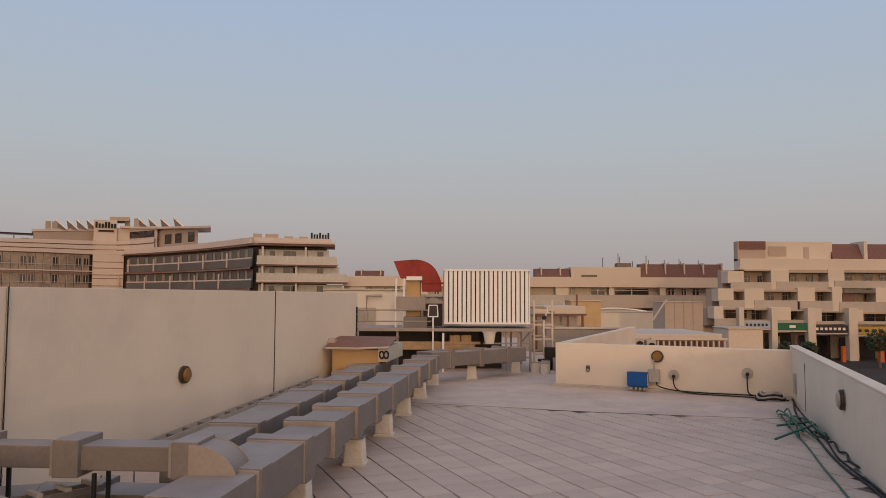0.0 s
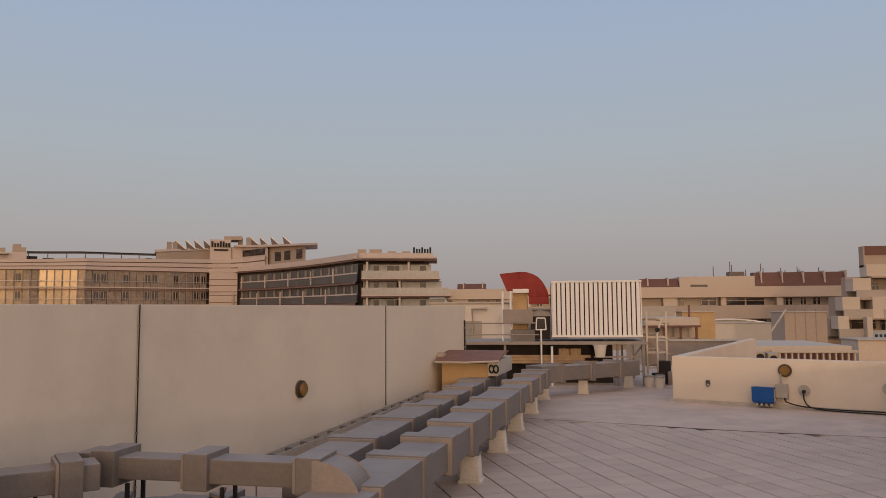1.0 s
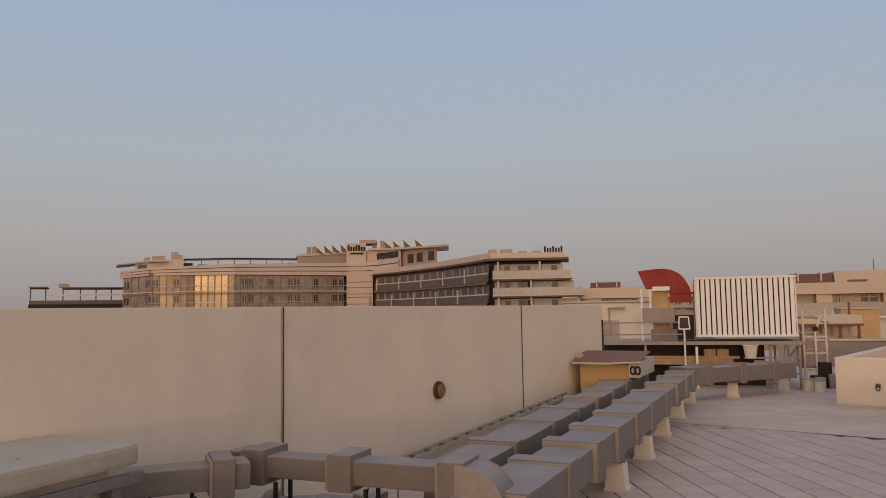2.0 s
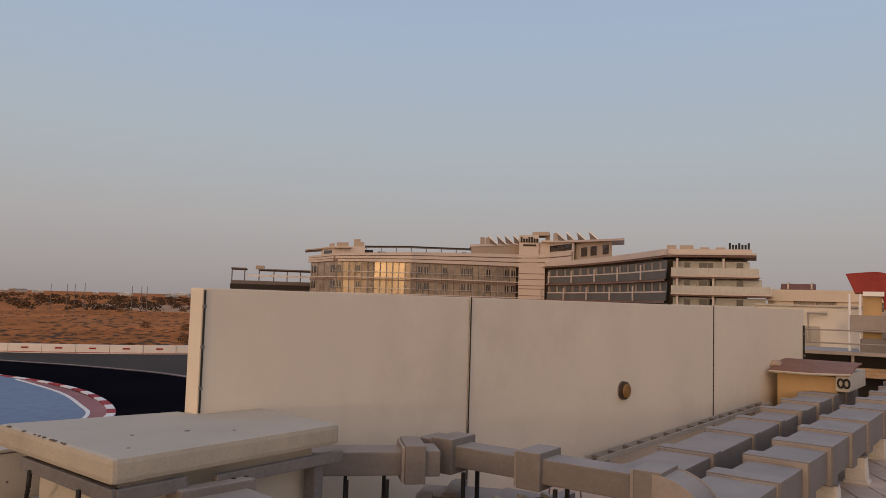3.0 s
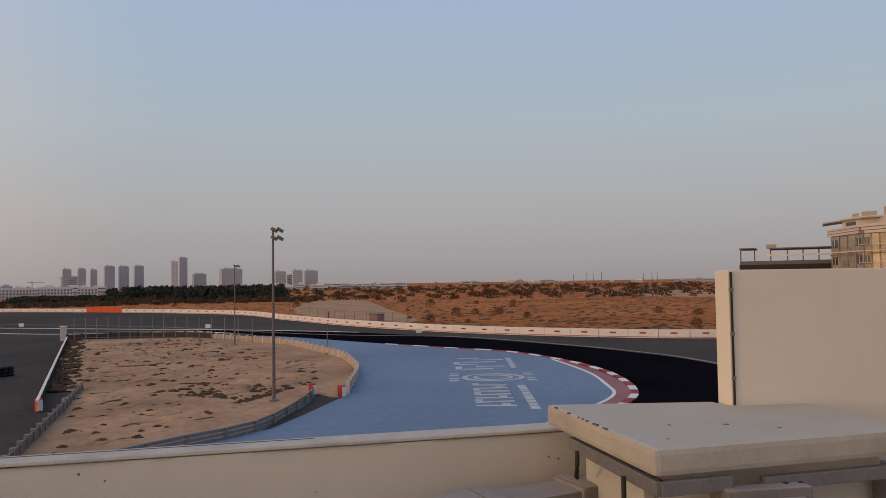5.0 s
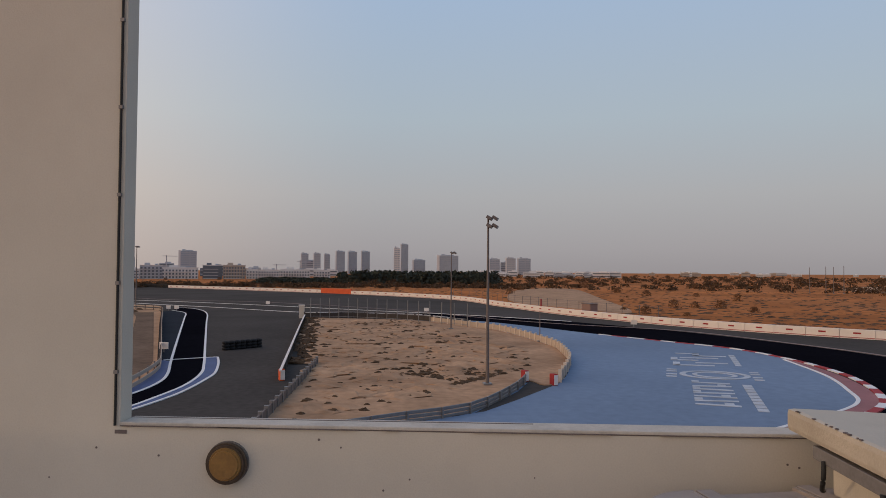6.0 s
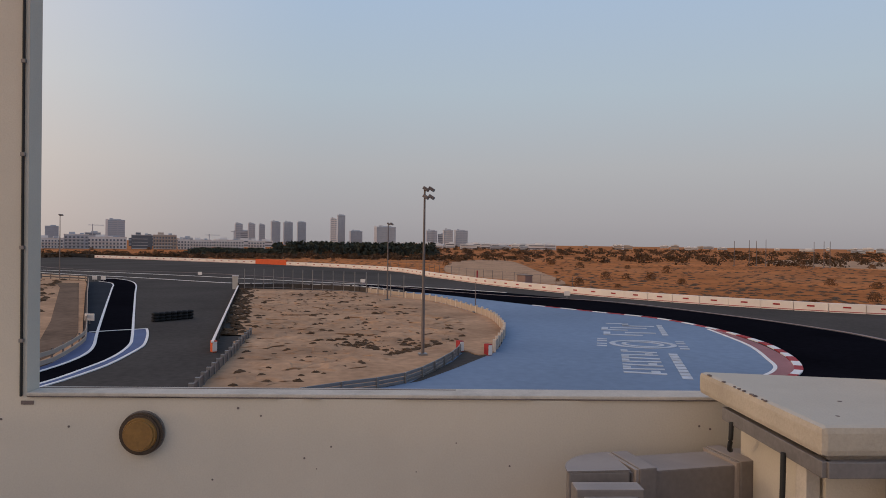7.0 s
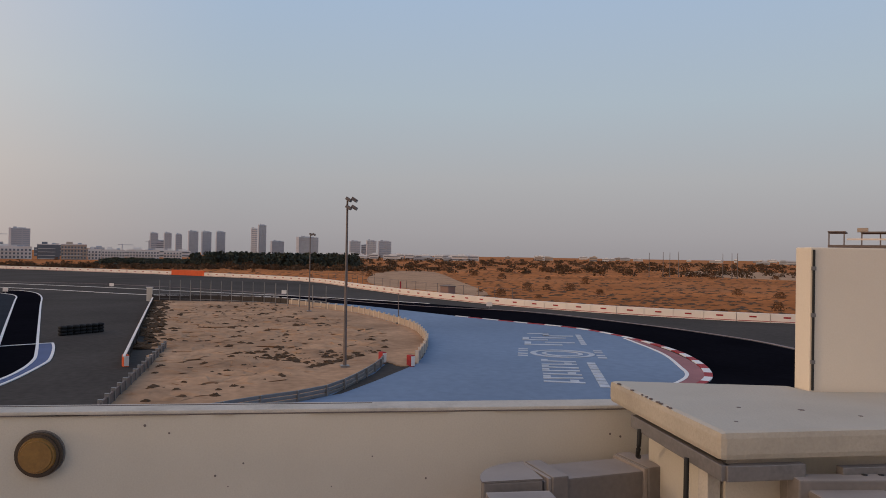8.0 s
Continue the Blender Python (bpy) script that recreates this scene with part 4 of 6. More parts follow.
# outer barrier, block by block
def blocks_along(line, step):
    out, acc, last = [], 0.0, line[0]
    for p, q in zip(line, line[1:]):
        seg = (q - p).length
        while acc + seg >= step:
            t = (step - acc) / seg
            p = p.lerp(q, t)
            out.append((last, p))
            last, acc, seg = p, 0.0, (q - p).length
        acc += seg
    return out


def along(a, b):
    d = b - a
    return pose(a.x, a.y, GZ, 0, 0, math.degrees(math.atan2(d.y, d.x))), d.length


barrier = thing("track_barrier", "white concrete track barrier with red marks", "barrier")
tyre_wall = thing("tyre_wall", "black tyre barrier at the far end of the track", "barrier")
for k, (a, b) in enumerate(blocks_along(bar_line, 4.0)):
    m, l = along(a, b)
    if a.x < -326:
        part("tyre_block", moved(bm_box(0, l - 0.1, -0.4, 0.4, 0, 1.4, 0.1), m), M_TYRE, tyre_wall)
        continue
    orange = -262 < a.x < -248
    part("barrier_block", moved(bm_box(0, l - 0.04, -0.3, 0.3, 0, 1.7 if orange else 1.15, 0.03), m), M_ORANGE if orange else M_BARR, barrier)
    if not orange:
        part("red_mark", moved(bm_box(l * 0.38, l * 0.6, -0.32, -0.302, 0.6, 0.8), m), M_KRED, barrier)
        part("red_stripe", moved(bm_box(0.02, l - 0.06, -0.315, -0.302, 0.12, 0.2), m), M_KRED, barrier)


# a mesh fence and a skip behind the outer barrier
back_fence = thing("mesh_fence", "thin steel mesh fence behind the outer barrier", "fence")
back_line = [p for p in offset_line(bar_line, 3.5) if -215 < p.x < -108]
for k, (a, b) in enumerate(blocks_along(back_line, 4.5)):
    m, l = along(a, b)
    part("post", moved(bm_tube([(0, 0, 0), (0, 0, 2.6)], 0.05, 5), m), M_POLE, back_fence)
    part("wire", moved(bm_tube([(0, 0, 2.5), (l, 0, 2.5)], 0.022, 4), m), M_POLE, back_fence)
skip = thing("skip", "dark rusty skip standing behind the barrier", "skip", pose(-137, 44.5, GZ, 0, 0, 14))
part("body", bm_box(-1.5, 1.5, -0.8, 0.8, 0.2, 1.9, 0.06), M_SHADE_BROWN, skip)
part("rim", bm_box(-1.6, 1.6, -0.9, 0.9, 1.9, 2.05, 0.03), M_POLE, skip)
solid("marker_post", bm_box(-143.3, -143.05, 36.5, 36.75, GZ, GZ + 2.6, 0.03), M_KRED, "red marker post at the track barrier", "marker post")


# guard rails and fences round the infield
def guard_rail(label, pts, step=2.2, h=0.95, rails=3, post_mat=None, rail_mat=None, proud=0.12):
    t = thing("guard_rail", label, "guard rail", group="guard rails")
    for a, b in blocks_along(smooth_line(pts, 6), step):
        m, l = along(a, b)
        part("post", moved(bm_box(-0.05, 0.05, -0.05, 0.05, 0, h), m), post_mat or M_GUARD, t)
        for r in range(rails):
            z = h * (r + 0.55) / rails
            part("rail_beam", moved(bm_box(0, l, -proud, -0.052, z - h * 0.16, z + h * 0.135, 0.03), m), rail_mat or M_GUARD, t)
    return t


def block_fence(label, pts, step, h, w, material, post_mat):
    t = thing("barrier_fence", label, "fence", group="infield fences")
    for k, (a, b) in enumerate(blocks_along(smooth_line(pts, 8), step)):
        m, l = along(a, b)
        part("board", moved(bm_box(0.03, l - 0.03, -w / 2, w / 2, 0.1, h * 0.82), m), material, t)
        part("post", moved(bm_box(-0.09, 0.09, -w / 2 - 0.06, w / 2 + 0.06, 0, h), m), post_mat, t)
    return t


block_fence("low boarded fence round the sandy infield", [(-52.4, 14.9), (-61.2, 18.2), (-66.8, 19.6), (-75.8, 21), (-83.3, 20.8), (-97, 19.5), (-105, 16.4), (-117, 11)], 2.0, 1.0, 0.12, M_BLD2, M_BLD)
guard_rail("galvanised guard rail at the foot of the infield", [(-53.2, 12.7), (-48.7, 10.9), (-41.7, 6.9), (-39.1, 2.8), (-35.2, -3.4), (-31.5, -9.5)], 2.2, 0.66)
# the boards' shaded face is put into their dark colour
edge_fence = block_fence("dark boarded barrier with a pale top rail along the infield", [(-120, -7.7), (-90, -6.5), (-54, -5)], 2.4, 0.8, 0.1, M_DARKF, M_DARKF)
part("top_rail", bm_strip(smooth_line([(-120, -7.7), (-90, -6.5), (-54, -5)], 8), -0.09, 0.09, GZ + 0.8, GZ + 0.9), M_BARR, edge_fence)
block_fence("slatted barrier beside the service road", [(-63, -2.9), (-52, -3.6), (-41, -4.4), (-32, -5)], 1.6, 0.8, 0.1, M_POLE, M_GUARD)
for x, y in ((-51.2, 14.1), (-55, -5), (-53.2, 12.5)):
    e = thing("barrier_end", "red crash cushion at a barrier end", "crash cushion", pose(x, y, GZ, 0, 0, 20), "crash cushions")
    part("cushion", bm_box(-0.28, 0.28, -0.18, 0.18, 0.02, 0.85, 0.06), M_ORANGE if x == -55 else M_KRED, e)
    part("end_cap", bm_box(0.285, 0.31, -0.16, 0.16, 0.1, 0.78, 0.01), M_BARR, e)
mesh_f = thing("mesh_fence", "thin steel mesh fence posts behind the infield", "fence")
for k in range(16):
    s = k / 15
    x, y = -124 + 20 * s * s, -7 + 23 * s
    part("post", moved(bm_tube([(0, 0, 0), (0, 0, 3.4)], 0.05, 6), pose(x, y, GZ)), M_GUARD, mesh_f)
for z in (0.4, 1.2):
    part("wire", bm_tube([Vector((-124 + 20 * (k / 15) ** 2, -7 + 23 * k / 15, GZ + z)) for k in range(16)], 0.03, 4), M_GUARD, mesh_f)
block_fence("low dark guard wall behind the infield", [(-124.5, -8), (-124.8, 0), (-120, 8), (-112, 14)], 2.0, 1.1, 0.2, M_DARKF, M_DARKF)
kiosk = thing("marshal_post", "pale marshal post at the infield corner", "marshal post", pose(-125, -8.5, GZ))
part("hut", bm_box(-0.42, 0.42, -0.42, 0.42, 0, 2.1, 0.03), M_BLD, kiosk)
part("roof", bm_box(-0.5, 0.5, -0.5, 0.5, 2.1, 2.22, 0.02), M_BARR, kiosk)


def light_mast(x, y, h, lamps, label, r=0.13):
    t = thing("light_mast", label, "light mast", pose(x, y, GZ), "light masts")
    part("mast", bm_tube([(0, 0, 0), (0, 0, h * 0.5), (0, 0, h)], r, 10, r * 0.5), M_POLE, t)
    part("base_plate", bm_box(-0.3, 0.3, -0.3, 0.3, 0, 0.25, 0.02), M_GUARD, t)
    for k in range(lamps):
        z = h - 0.15 - 0.55 * (k // 2)
        s = 1 if k % 2 else -0.25
        lh = part("lamp_head", moved(bm_box(-0.2, 0.2, -0.28, 0.28, -0.1, 0.12, 0.03), pose(0.25, 0.32 * s + 0.12, z, 0, 32, 70)), M_POLE, t)
        part("lens", moved(bm_box(0.18, 0.215, -0.22, 0.22, -0.07, 0.09, 0.005), pose(0.25, 0.32 * s + 0.12, z, 0, 32, 70)), M_GREYP, lh)
        part("bracket", bm_tube([(0, 0, z), (0.25, 0.32 * s + 0.12, z)], 0.035, 6), M_POLE, t)
    return t


light_mast(-51.3, 9.4, 11.85, 4, "tall rusty floodlight mast standing in the sandy infield")
light_mast(-100.4, 13.2, 10.6, 2, "floodlight mast at the back of the infield", 0.11)
light_mast(-168, -47, 12.9, 2, "distant floodlight mast beyond the pit lane", 0.14)
light_mast(-82, 20.9, 3.6, 0, "short steel pole beside the infield fence", 0.07)
for x, y, h in ((-281, 183, 10.4), (-278, 188, 10.8), (-276, 190, 10.6), (-274, 193, 11.1), (-263, 207, 10.4), (-261, 210, 10.6), (-260, 212, 10.6)):
    light_mast(x, y, h, 0, "far thin utility pole on the desert", 0.18)

# stacked tyres on the service apron
ts = Vector((-75.6, -12.4, 0))
td = Vector((-78.4, -9.6, 0)) - ts
for k in range(7):
    for z in range(3):
        tr = thing("tyre", "black used tyre in a stacked barrier", "tyre", pose(ts.x + td.x * k / 6, ts.y + td.y * k / 6, GZ + 0.02 + 0.3 * z), "stacked tyres") if not (k or z) else None
        if tr:
            loop = [Vector((0.24 * math.cos(a), 0.24 * math.sin(a), 0.15)) for a in [2 * math.pi * j / 14 for j in range(15)]]
            part("tread", bm_tube(loop, 0.145, 8), M_TYRE, tr)
            first = tr
        else:
            copy_thing(first, pose(ts.x + td.x * k / 6, ts.y + td.y * k / 6, GZ + 0.02 + 0.3 * z))

# pit lane on the far side of the apron
L1 = [(-40, -18), (-45, -15.2), (-49.9, -13.8), (-54.5, -13.4), (-59, -13.9), (-66.7, -15.5), (-87.4, -19.7), (-127.2, -27.7), (-134.9, -29.2), (-141.8, -31.2), (-147.3, -34.4)]
L2 = [(-36, -16.3), (-43.6, -13.1), (-48.8, -11.9), (-53.3, -11.3), (-58.7, -11.4), (-64.5, -12.3), (-80.9, -15.4), (-114.2, -21.7), (-135, -25.6), (-147.6, -28.9), (-155.7, -32.8), (-157.8, -35.9)]
L3 = [(-35, -15.8), (-42.6, -12.8), (-47, -11.5), (-50.8, -10.8), (-56.9, -10.4), (-59.9, -10.5), (-65.5, -11.3), (-69.6, -12.1)]
pit = [(p.x, p.y) for p in smooth_line(L1, 6)] + [(p.x, p.y) for p in smooth_line(L2[::-1], 6)]
solid("pit_lane", bm_prism(pit, GZ, GZ + 0.045), M_TRACK, "dark asphalt pit lane between white lines", "pit lane", "structure")
bl = [(p.x, p.y) for p in smooth_line(L3, 6)] + [(-69.4, -13.1)] + [(p.x, p.y + 0.1) for p in smooth_line(L2[:6], 6)[::-1]]
solid("pit_edge", bm_prism(bl, GZ, GZ + 0.055), M_BLUE2, "blue painted edge of the pit lane", "pit marking", "structure")
PB = [(-40, -20.5), (-45, -16.6), (-49.2, -14.8), (-52.2, -14.5), (-59.1, -14.9), (-63.8, -15.7), (-81.2, -20), (-114.2, -28.2), (-143.4, -35.4), (-149.1, -38.3), (-152.9, -43.3), (-156.9, -48.3)]
bl2 = [(p.x, p.y) for p in smooth_line(L1[:6], 6)] + [(-67.5, -16.5)] + [(p.x, p.y) for p in smooth_line(PB[:6], 6)[::-1]]
solid("pit_verge", bm_prism(bl2, GZ, GZ + 0.05), M_BLUE2, "blue painted verge of the pit lane", "pit marking", "structure")
shoulder = [(p.x, p.y) for p in smooth_line(L1[5:], 6)] + [(p.x, p.y) for p in smooth_line(PB[5:9], 6)[::-1]]
solid("pit_shoulder", bm_prism(shoulder, GZ, GZ + 0.04), M_PITS, "dark blue-grey asphalt between pit lane and rail", "pit lane", "structure")
line_mark("pit_line", [(-69.6, -12.1), (-68.6, -14.2), (-67.5, -16.3)], 0.2, M_WHITE, 0.085, "thin white line across the pit lane")
for ln, w in ((L1, 0.22), (L2, 0.22), (L3, 0.2)):
    line_mark("pit_line", ln, w, M_WHITE, 0.08, "white painted pit lane line")
guard_rail("orange-topped guard rail along the pit lane", PB, 2.6, 1.0, 2, M_POLE, M_BLD2)
pitsand = [(p.x, p.y - 0.25) for p in smooth_line(PB, 5)] + [(-178, -80), (-60, -50)]
solid("sand_verge", bm_prism(pitsand, GZ, GZ + 0.1), M_SAND, "sandy ground behind the pit lane rail", "sand", "structure")
dirt = [(-139.7, -39.5), (-139.8, -35.9), (-66.8, -17), (-61.1, -15.9), (-54.2, -15.3), (-50.7, -15.5), (-57.1, -17.3), (-76, -21.8), (-103.8, -29.2), (-127.1, -35.4)]
solid("dirt_track", bm_prism(dirt, GZ, GZ + 0.13), M_DIRT, "packed brown dirt track beside the pit rail", "dirt track", "structure")
FAR_UP = [(-210, -78), (-197.9, -61), (-191, -47.9), (-180.1, -33.2), (-168.8, -19.5), (-157.4, -7), (-147.1, 4.2), (-139.7, 13), (-132, 21), (-124.5, 27.7), (-116, 34.6)]
FAR_LO = [(-188, -60), (-172, -43.1), (-160.5, -29.5), (-148.2, -17.1), (-141.7, -9.3), (-139.2, -1.1), (-137.4, 6), (-134.6, 11.6), (-126, 16.2)]
for ln in (FAR_UP, FAR_LO):
    line_mark("track_line", ln, 0.4, M_WHITE, 0.08)
for x, y in ((-74, -17.9), (-147, -33.6), (-147.4, -35.2), (-168.5, -19), (-139.6, 13.6), (-105, 40.8)):
    sg = thing("track_board", "small white marker board beside the track", "marker board", pose(x, y, GZ, 0, 0, 75), "marker boards")
    part("board", bm_box(-0.45, 0.45, -0.05, 0.05, 0.35, 1.0, 0.02), M_BARR, sg)
    part("leg", bm_box(-0.05, 0.05, -0.04, 0.04, 0, 0.35), M_GUARD, sg)

# ---- sand relief, desert scrub and trees ----
def hummocks(name, label, area, n, seed, material, r0, r1, hgt):
    """Low irregular clumps scattered over a patch, one mesh."""
    rg = random.Random(seed)
    verts, faces = [], []
    for _ in range(n):
        x, y, z = area(rg)
        r = rg.uniform(r0, r1)
        m = 7
        base = len(verts)
        for ring, (rr, zz) in enumerate(((1.0, 0.0), (0.8, 0.55), (0.35, 1.0))):
            for j in range(m):
                a = 2 * math.pi * j / m + ring * 0.4
                q = r * rr * rg.uniform(0.6, 1.25)
                verts.append((x + q * math.cos(a), y + q * math.sin(a) * 1.2, z + zz * r * hgt * rg.uniform(0.6, 1.2)))
        for ring in range(2):
            for j in range(m):
                k = (j + 1) % m
                faces.append((base + ring * m + j, base + ring * m + k, base + (ring + 1) * m + k, base + (ring + 1) * m + j))
        faces.append(tuple(base + 2 * m + j for j in range(m)))
    me = bpy.data.meshes.new(name)
    me.from_pydata(verts, [], faces)
    me.materials.append(material)
    return tagged(new(name, me), label, name.replace("_", " "), kind="stuff")


def desert_spot(lo, hi, spread=1.0):
    def f(rg):
        d = lo * (hi / lo) ** rg.random()
        a = radians(rg.uniform(28, 116))
        x, y = -math.sin(a) * d, math.cos(a) * d
        return x, y, GZ - 0.05
    return f


def beyond(f):
    """Only spots outside the barrier."""
    def g(rg):
        for _ in range(60):
            x, y, z = f(rg)
            near = min(bar_line, key=lambda p: (p.x - x) ** 2 + (p.y - y) ** 2)
            if math.hypot(x, y) > math.hypot(near.x, near.y) + 6:
                return x, y, z
        return x, y, GZ - 3
    return g


def infield(rg):
    while True:
        x, y = rg.uniform(-118, -40), rg.uniform(-3, 17)
        if x < -45 - (12 - y) * 0.2 or y < 3:
            if x < -40.5 - (y + 1) * 1.16 and y < 16 - max(0, -83 - x) * 0.2 and y < 9 + (-50 - x) * 0.5:
                return x, y, GZ + 0.1


def leafy(name, label, spots, seed, material, per, leaf, parent=None):
    """Clumps of many small leaves, each spot (x, y, z, radius, height)."""
    rg = random.Random(seed)
    verts, faces = [], []
    for x, y, z, r, h in spots:
        for _ in range(per):
            a, u, v = rg.uniform(0, 2 * math.pi), rg.random() ** 0.5, rg.random()
            k = r * u * (1 - 0.55 * v * v) * rg.uniform(0.7, 1.15)
            c = Vector((x + k * math.cos(a), y + k * math.sin(a), z + h * v))
            s = leaf * r * rg.uniform(0.6, 1.3)
            d1 = Vector((rg.uniform(-1, 1), rg.uniform(-1, 1), rg.uniform(-1, 1))).normalized() * s
            d2 = d1.cross(Vector((rg.uniform(-1, 1), rg.uniform(-1, 1), rg.uniform(-1, 1)))).normalized() * s * 0.7
            b = len(verts)
            verts += [c - d1, c + d2, c + d1, c - d2]
            faces.append((b, b + 1, b + 2, b + 3))
    me = bpy.data.meshes.new(name)
    me.from_pydata([tuple(v) for v in verts], [], faces)
    me.materials.append(material)
    ob = new(name, me)
    return tagged(ob, label, "vegetation", kind="stuff")


hummocks("dry_tufts", "dark dry grass tufts dotting the desert", beyond(desert_spot(95, 900)), 8500, 2, M_SHRUB, 0.25, 0.95, 0.22)
hummocks("sand_clods", "dark clods and rubble on the sandy infield", infield, 520, 4, M_SHRUB, 0.08, 0.36, 0.5)
def fence_foot(rg):
    x = rg.uniform(-122, -64)
    return x, -4.9 + (x + 54) * 0.041 + abs(rg.gauss(0, 1.1)), GZ + 0.1


hummocks("fence_clods", "dark clods and dry weeds along the infield barrier", fence_foot, 170, 21, M_SHRUB, 0.12, 0.6, 0.5)
def scraped(rg):
    x = rg.gauss(-55, 3.6)
    return x, min(rg.gauss(8.6, 2.4), 9.0 + (-50 - x) * 0.5, (-42 - x) / 1.16 - 1), GZ + 0.1


hummocks("scraped_clods", "dark scraped earth clods round the mast foot", scraped, 300, 9, M_SHRUB, 0.07, 0.34, 0.5)
hummocks("sand_heaps", "low bulldozed heaps of pale sand on the infield", infield, 340, 6, M_SAND, 0.4, 1.9, 0.13)
def verge(rg):
    x = rg.uniform(-150, -58)
    return x, -19.5 + (x + 60) * 0.23 - rg.uniform(0.5, 16), GZ + 0.08


hummocks("verge_clods", "dark clods and dry weeds behind the pit lane", verge, 260, 7, M_SHRUB, 0.12, 0.7, 0.45)
rg = random.Random(11)
shr = []
sp = beyond(desert_spot(110, 1100))
for _ in range(130):
    x, y, z = sp(rg)
    r = rg.uniform(0.5, 1.5) * (1 + math.hypot(x, y) / 900)
    shr.append((x, y, z, r, r * rg.uniform(0.8, 1.3)))
leafy("desert_scrub", "rounded dry desert bushes scattered on the sand", shr, 12, M_BUSH, 260, 0.11)
far_scrub = []
for _ in range(2100):
    az = rg.uniform(22, 118)
    d = rg.uniform(330, 1300 if az < 90 else 480)
    a = radians(az)
    r = rg.uniform(1.5, 4.5) if az < 90 else rg.uniform(0.8, 2.0)
    far_scrub.append((-math.sin(a) * d, math.cos(a) * d, GZ, r, min(4.0, r * rg.uniform(0.4, 0.9))))
leafy("far_scrub", "dark band of scrub near the horizon", far_scrub, 14, M_SHRUB, 60, 0.15)
belt = []
for _ in range(420):
    az = rg.uniform(79, 97)
    a = radians(az)
    d = rg.uniform(430, 600)
    r = rg.uniform(3, 7)
    belt.append((-math.sin(a) * d, math.cos(a) * d, GZ, r, rg.uniform(4.5, 8) if az < 91 else rg.uniform(0.8, 2)))
leafy("tree_belt", "dark green belt of dusty trees before the city", belt, 15, M_BELT, 70, 0.2)
hedge = []
for _ in range(300):
    a = radians(rg.uniform(77, 118))
    d = rg.uniform(335, 400)
    r = rg.uniform(1.5, 4)
    hedge.append((-math.sin(a) * d, math.cos(a) * d, GZ, r, rg.uniform(0.5, 1.5)))
leafy("brown_hedge", "brown dry bushes lining the far side of the track", hedge, 16, M_SHRUB, 50, 0.2)


# ---- the city on the horizon ----
def city_block(az, d, w, h, style, label, depth=None):
    a = radians(az)
    t = thing("tower_block" if h > 45 else "city_building", label, "building", pose(-math.sin(a) * d, math.cos(a) * d, GZ, 0, 0, az), "city buildings")
    dp = depth or w * 0.8
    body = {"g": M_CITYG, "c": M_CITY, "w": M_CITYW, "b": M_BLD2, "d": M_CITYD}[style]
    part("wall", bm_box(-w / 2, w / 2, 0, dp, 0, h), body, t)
    floors = max(2, min(22, int(h / 3.6)))
    for k in range(floors):
        z = h * (k + 0.35) / floors
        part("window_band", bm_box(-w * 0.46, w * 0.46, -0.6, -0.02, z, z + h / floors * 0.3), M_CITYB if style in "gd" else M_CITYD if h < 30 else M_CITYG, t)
    if h > 30:
        part("pier", bm_box(-w * 0.5, -w * 0.38, -1.0, -0.62, 0, h * 1.02), M_CITYW, t)
        part("pier", bm_box(w * 0.1, w * 0.16, -1.0, -0.62, 0, h), body, t)
        part("roof_plant", bm_box(-w * 0.3, -w * 0.12, dp * 0.2, dp * 0.6, h, h + 3.0), M_CITY, t)
    part("roof", bm_box(-w * 0.1, w * 0.3, dp * 0.2, dp * 0.7, h, h + 1.6), body, t)
    return t


# bearing in degrees, width and top in radians, as seen from the roof
TOWERS = [(106.23, 0.0146, 0.0143), (102.26, 0.0221, 0.0233), (93.82, 0.01, 0.0215), (92.89, 0.0094, 0.0219), (92.14, 0.008, 0.0208), (93.46, 0.0252, 0.0121), (91.14, 0.0125, 0.0249), (90.22, 0.0125, 0.0246), (89.22, 0.0119, 0.025),
          (86.81, 0.0083, 0.0305), (86.23, 0.0105, 0.0352), (85.11, 0.0174, 0.0144), (82.88, 0.0289, 0.0205), (79.29, 0.0152, 0.0164), (78.5, 0.0107, 0.0121), (78.03, 0.0137, 0.0176), (77.02, 0.0183, 0.0171)]
for k, (az, wd, top) in enumerate(TOWERS):
    d = 1500 + 60 * (k % 3)
    st = "gcccccgggwgggcccc"[k]
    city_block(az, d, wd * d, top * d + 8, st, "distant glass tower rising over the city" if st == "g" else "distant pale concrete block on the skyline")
BLOCKS = [(104.8, 0.0212, 0.0026), (103.69, 0.0178, 0.0072), (102.54, 0.0324, 0.0014), (100.96, 0.0146, 0.0012), (100.13, 0.0147, 0.0044), (99.39, 0.0108, 0.0047), (98.53, 0.0191, 0.0014), (97.49, 0.0159, 0.0025), (96.55, 0.0168, -0.0008), (95.22, 0.0297, -0.0011), (93.55, 0.0259, 0.0009), (92.01, 0.0247, 0.0), (106.04, 0.0196, 0.0001), (108.2, 0.03, 0.003), (110.6, 0.028, 0.001)]
for k, (az, wd, top) in enumerate(BLOCKS):
    d = 880 + 40 * (k % 3)
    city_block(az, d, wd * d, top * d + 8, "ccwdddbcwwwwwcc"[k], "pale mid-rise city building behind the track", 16)
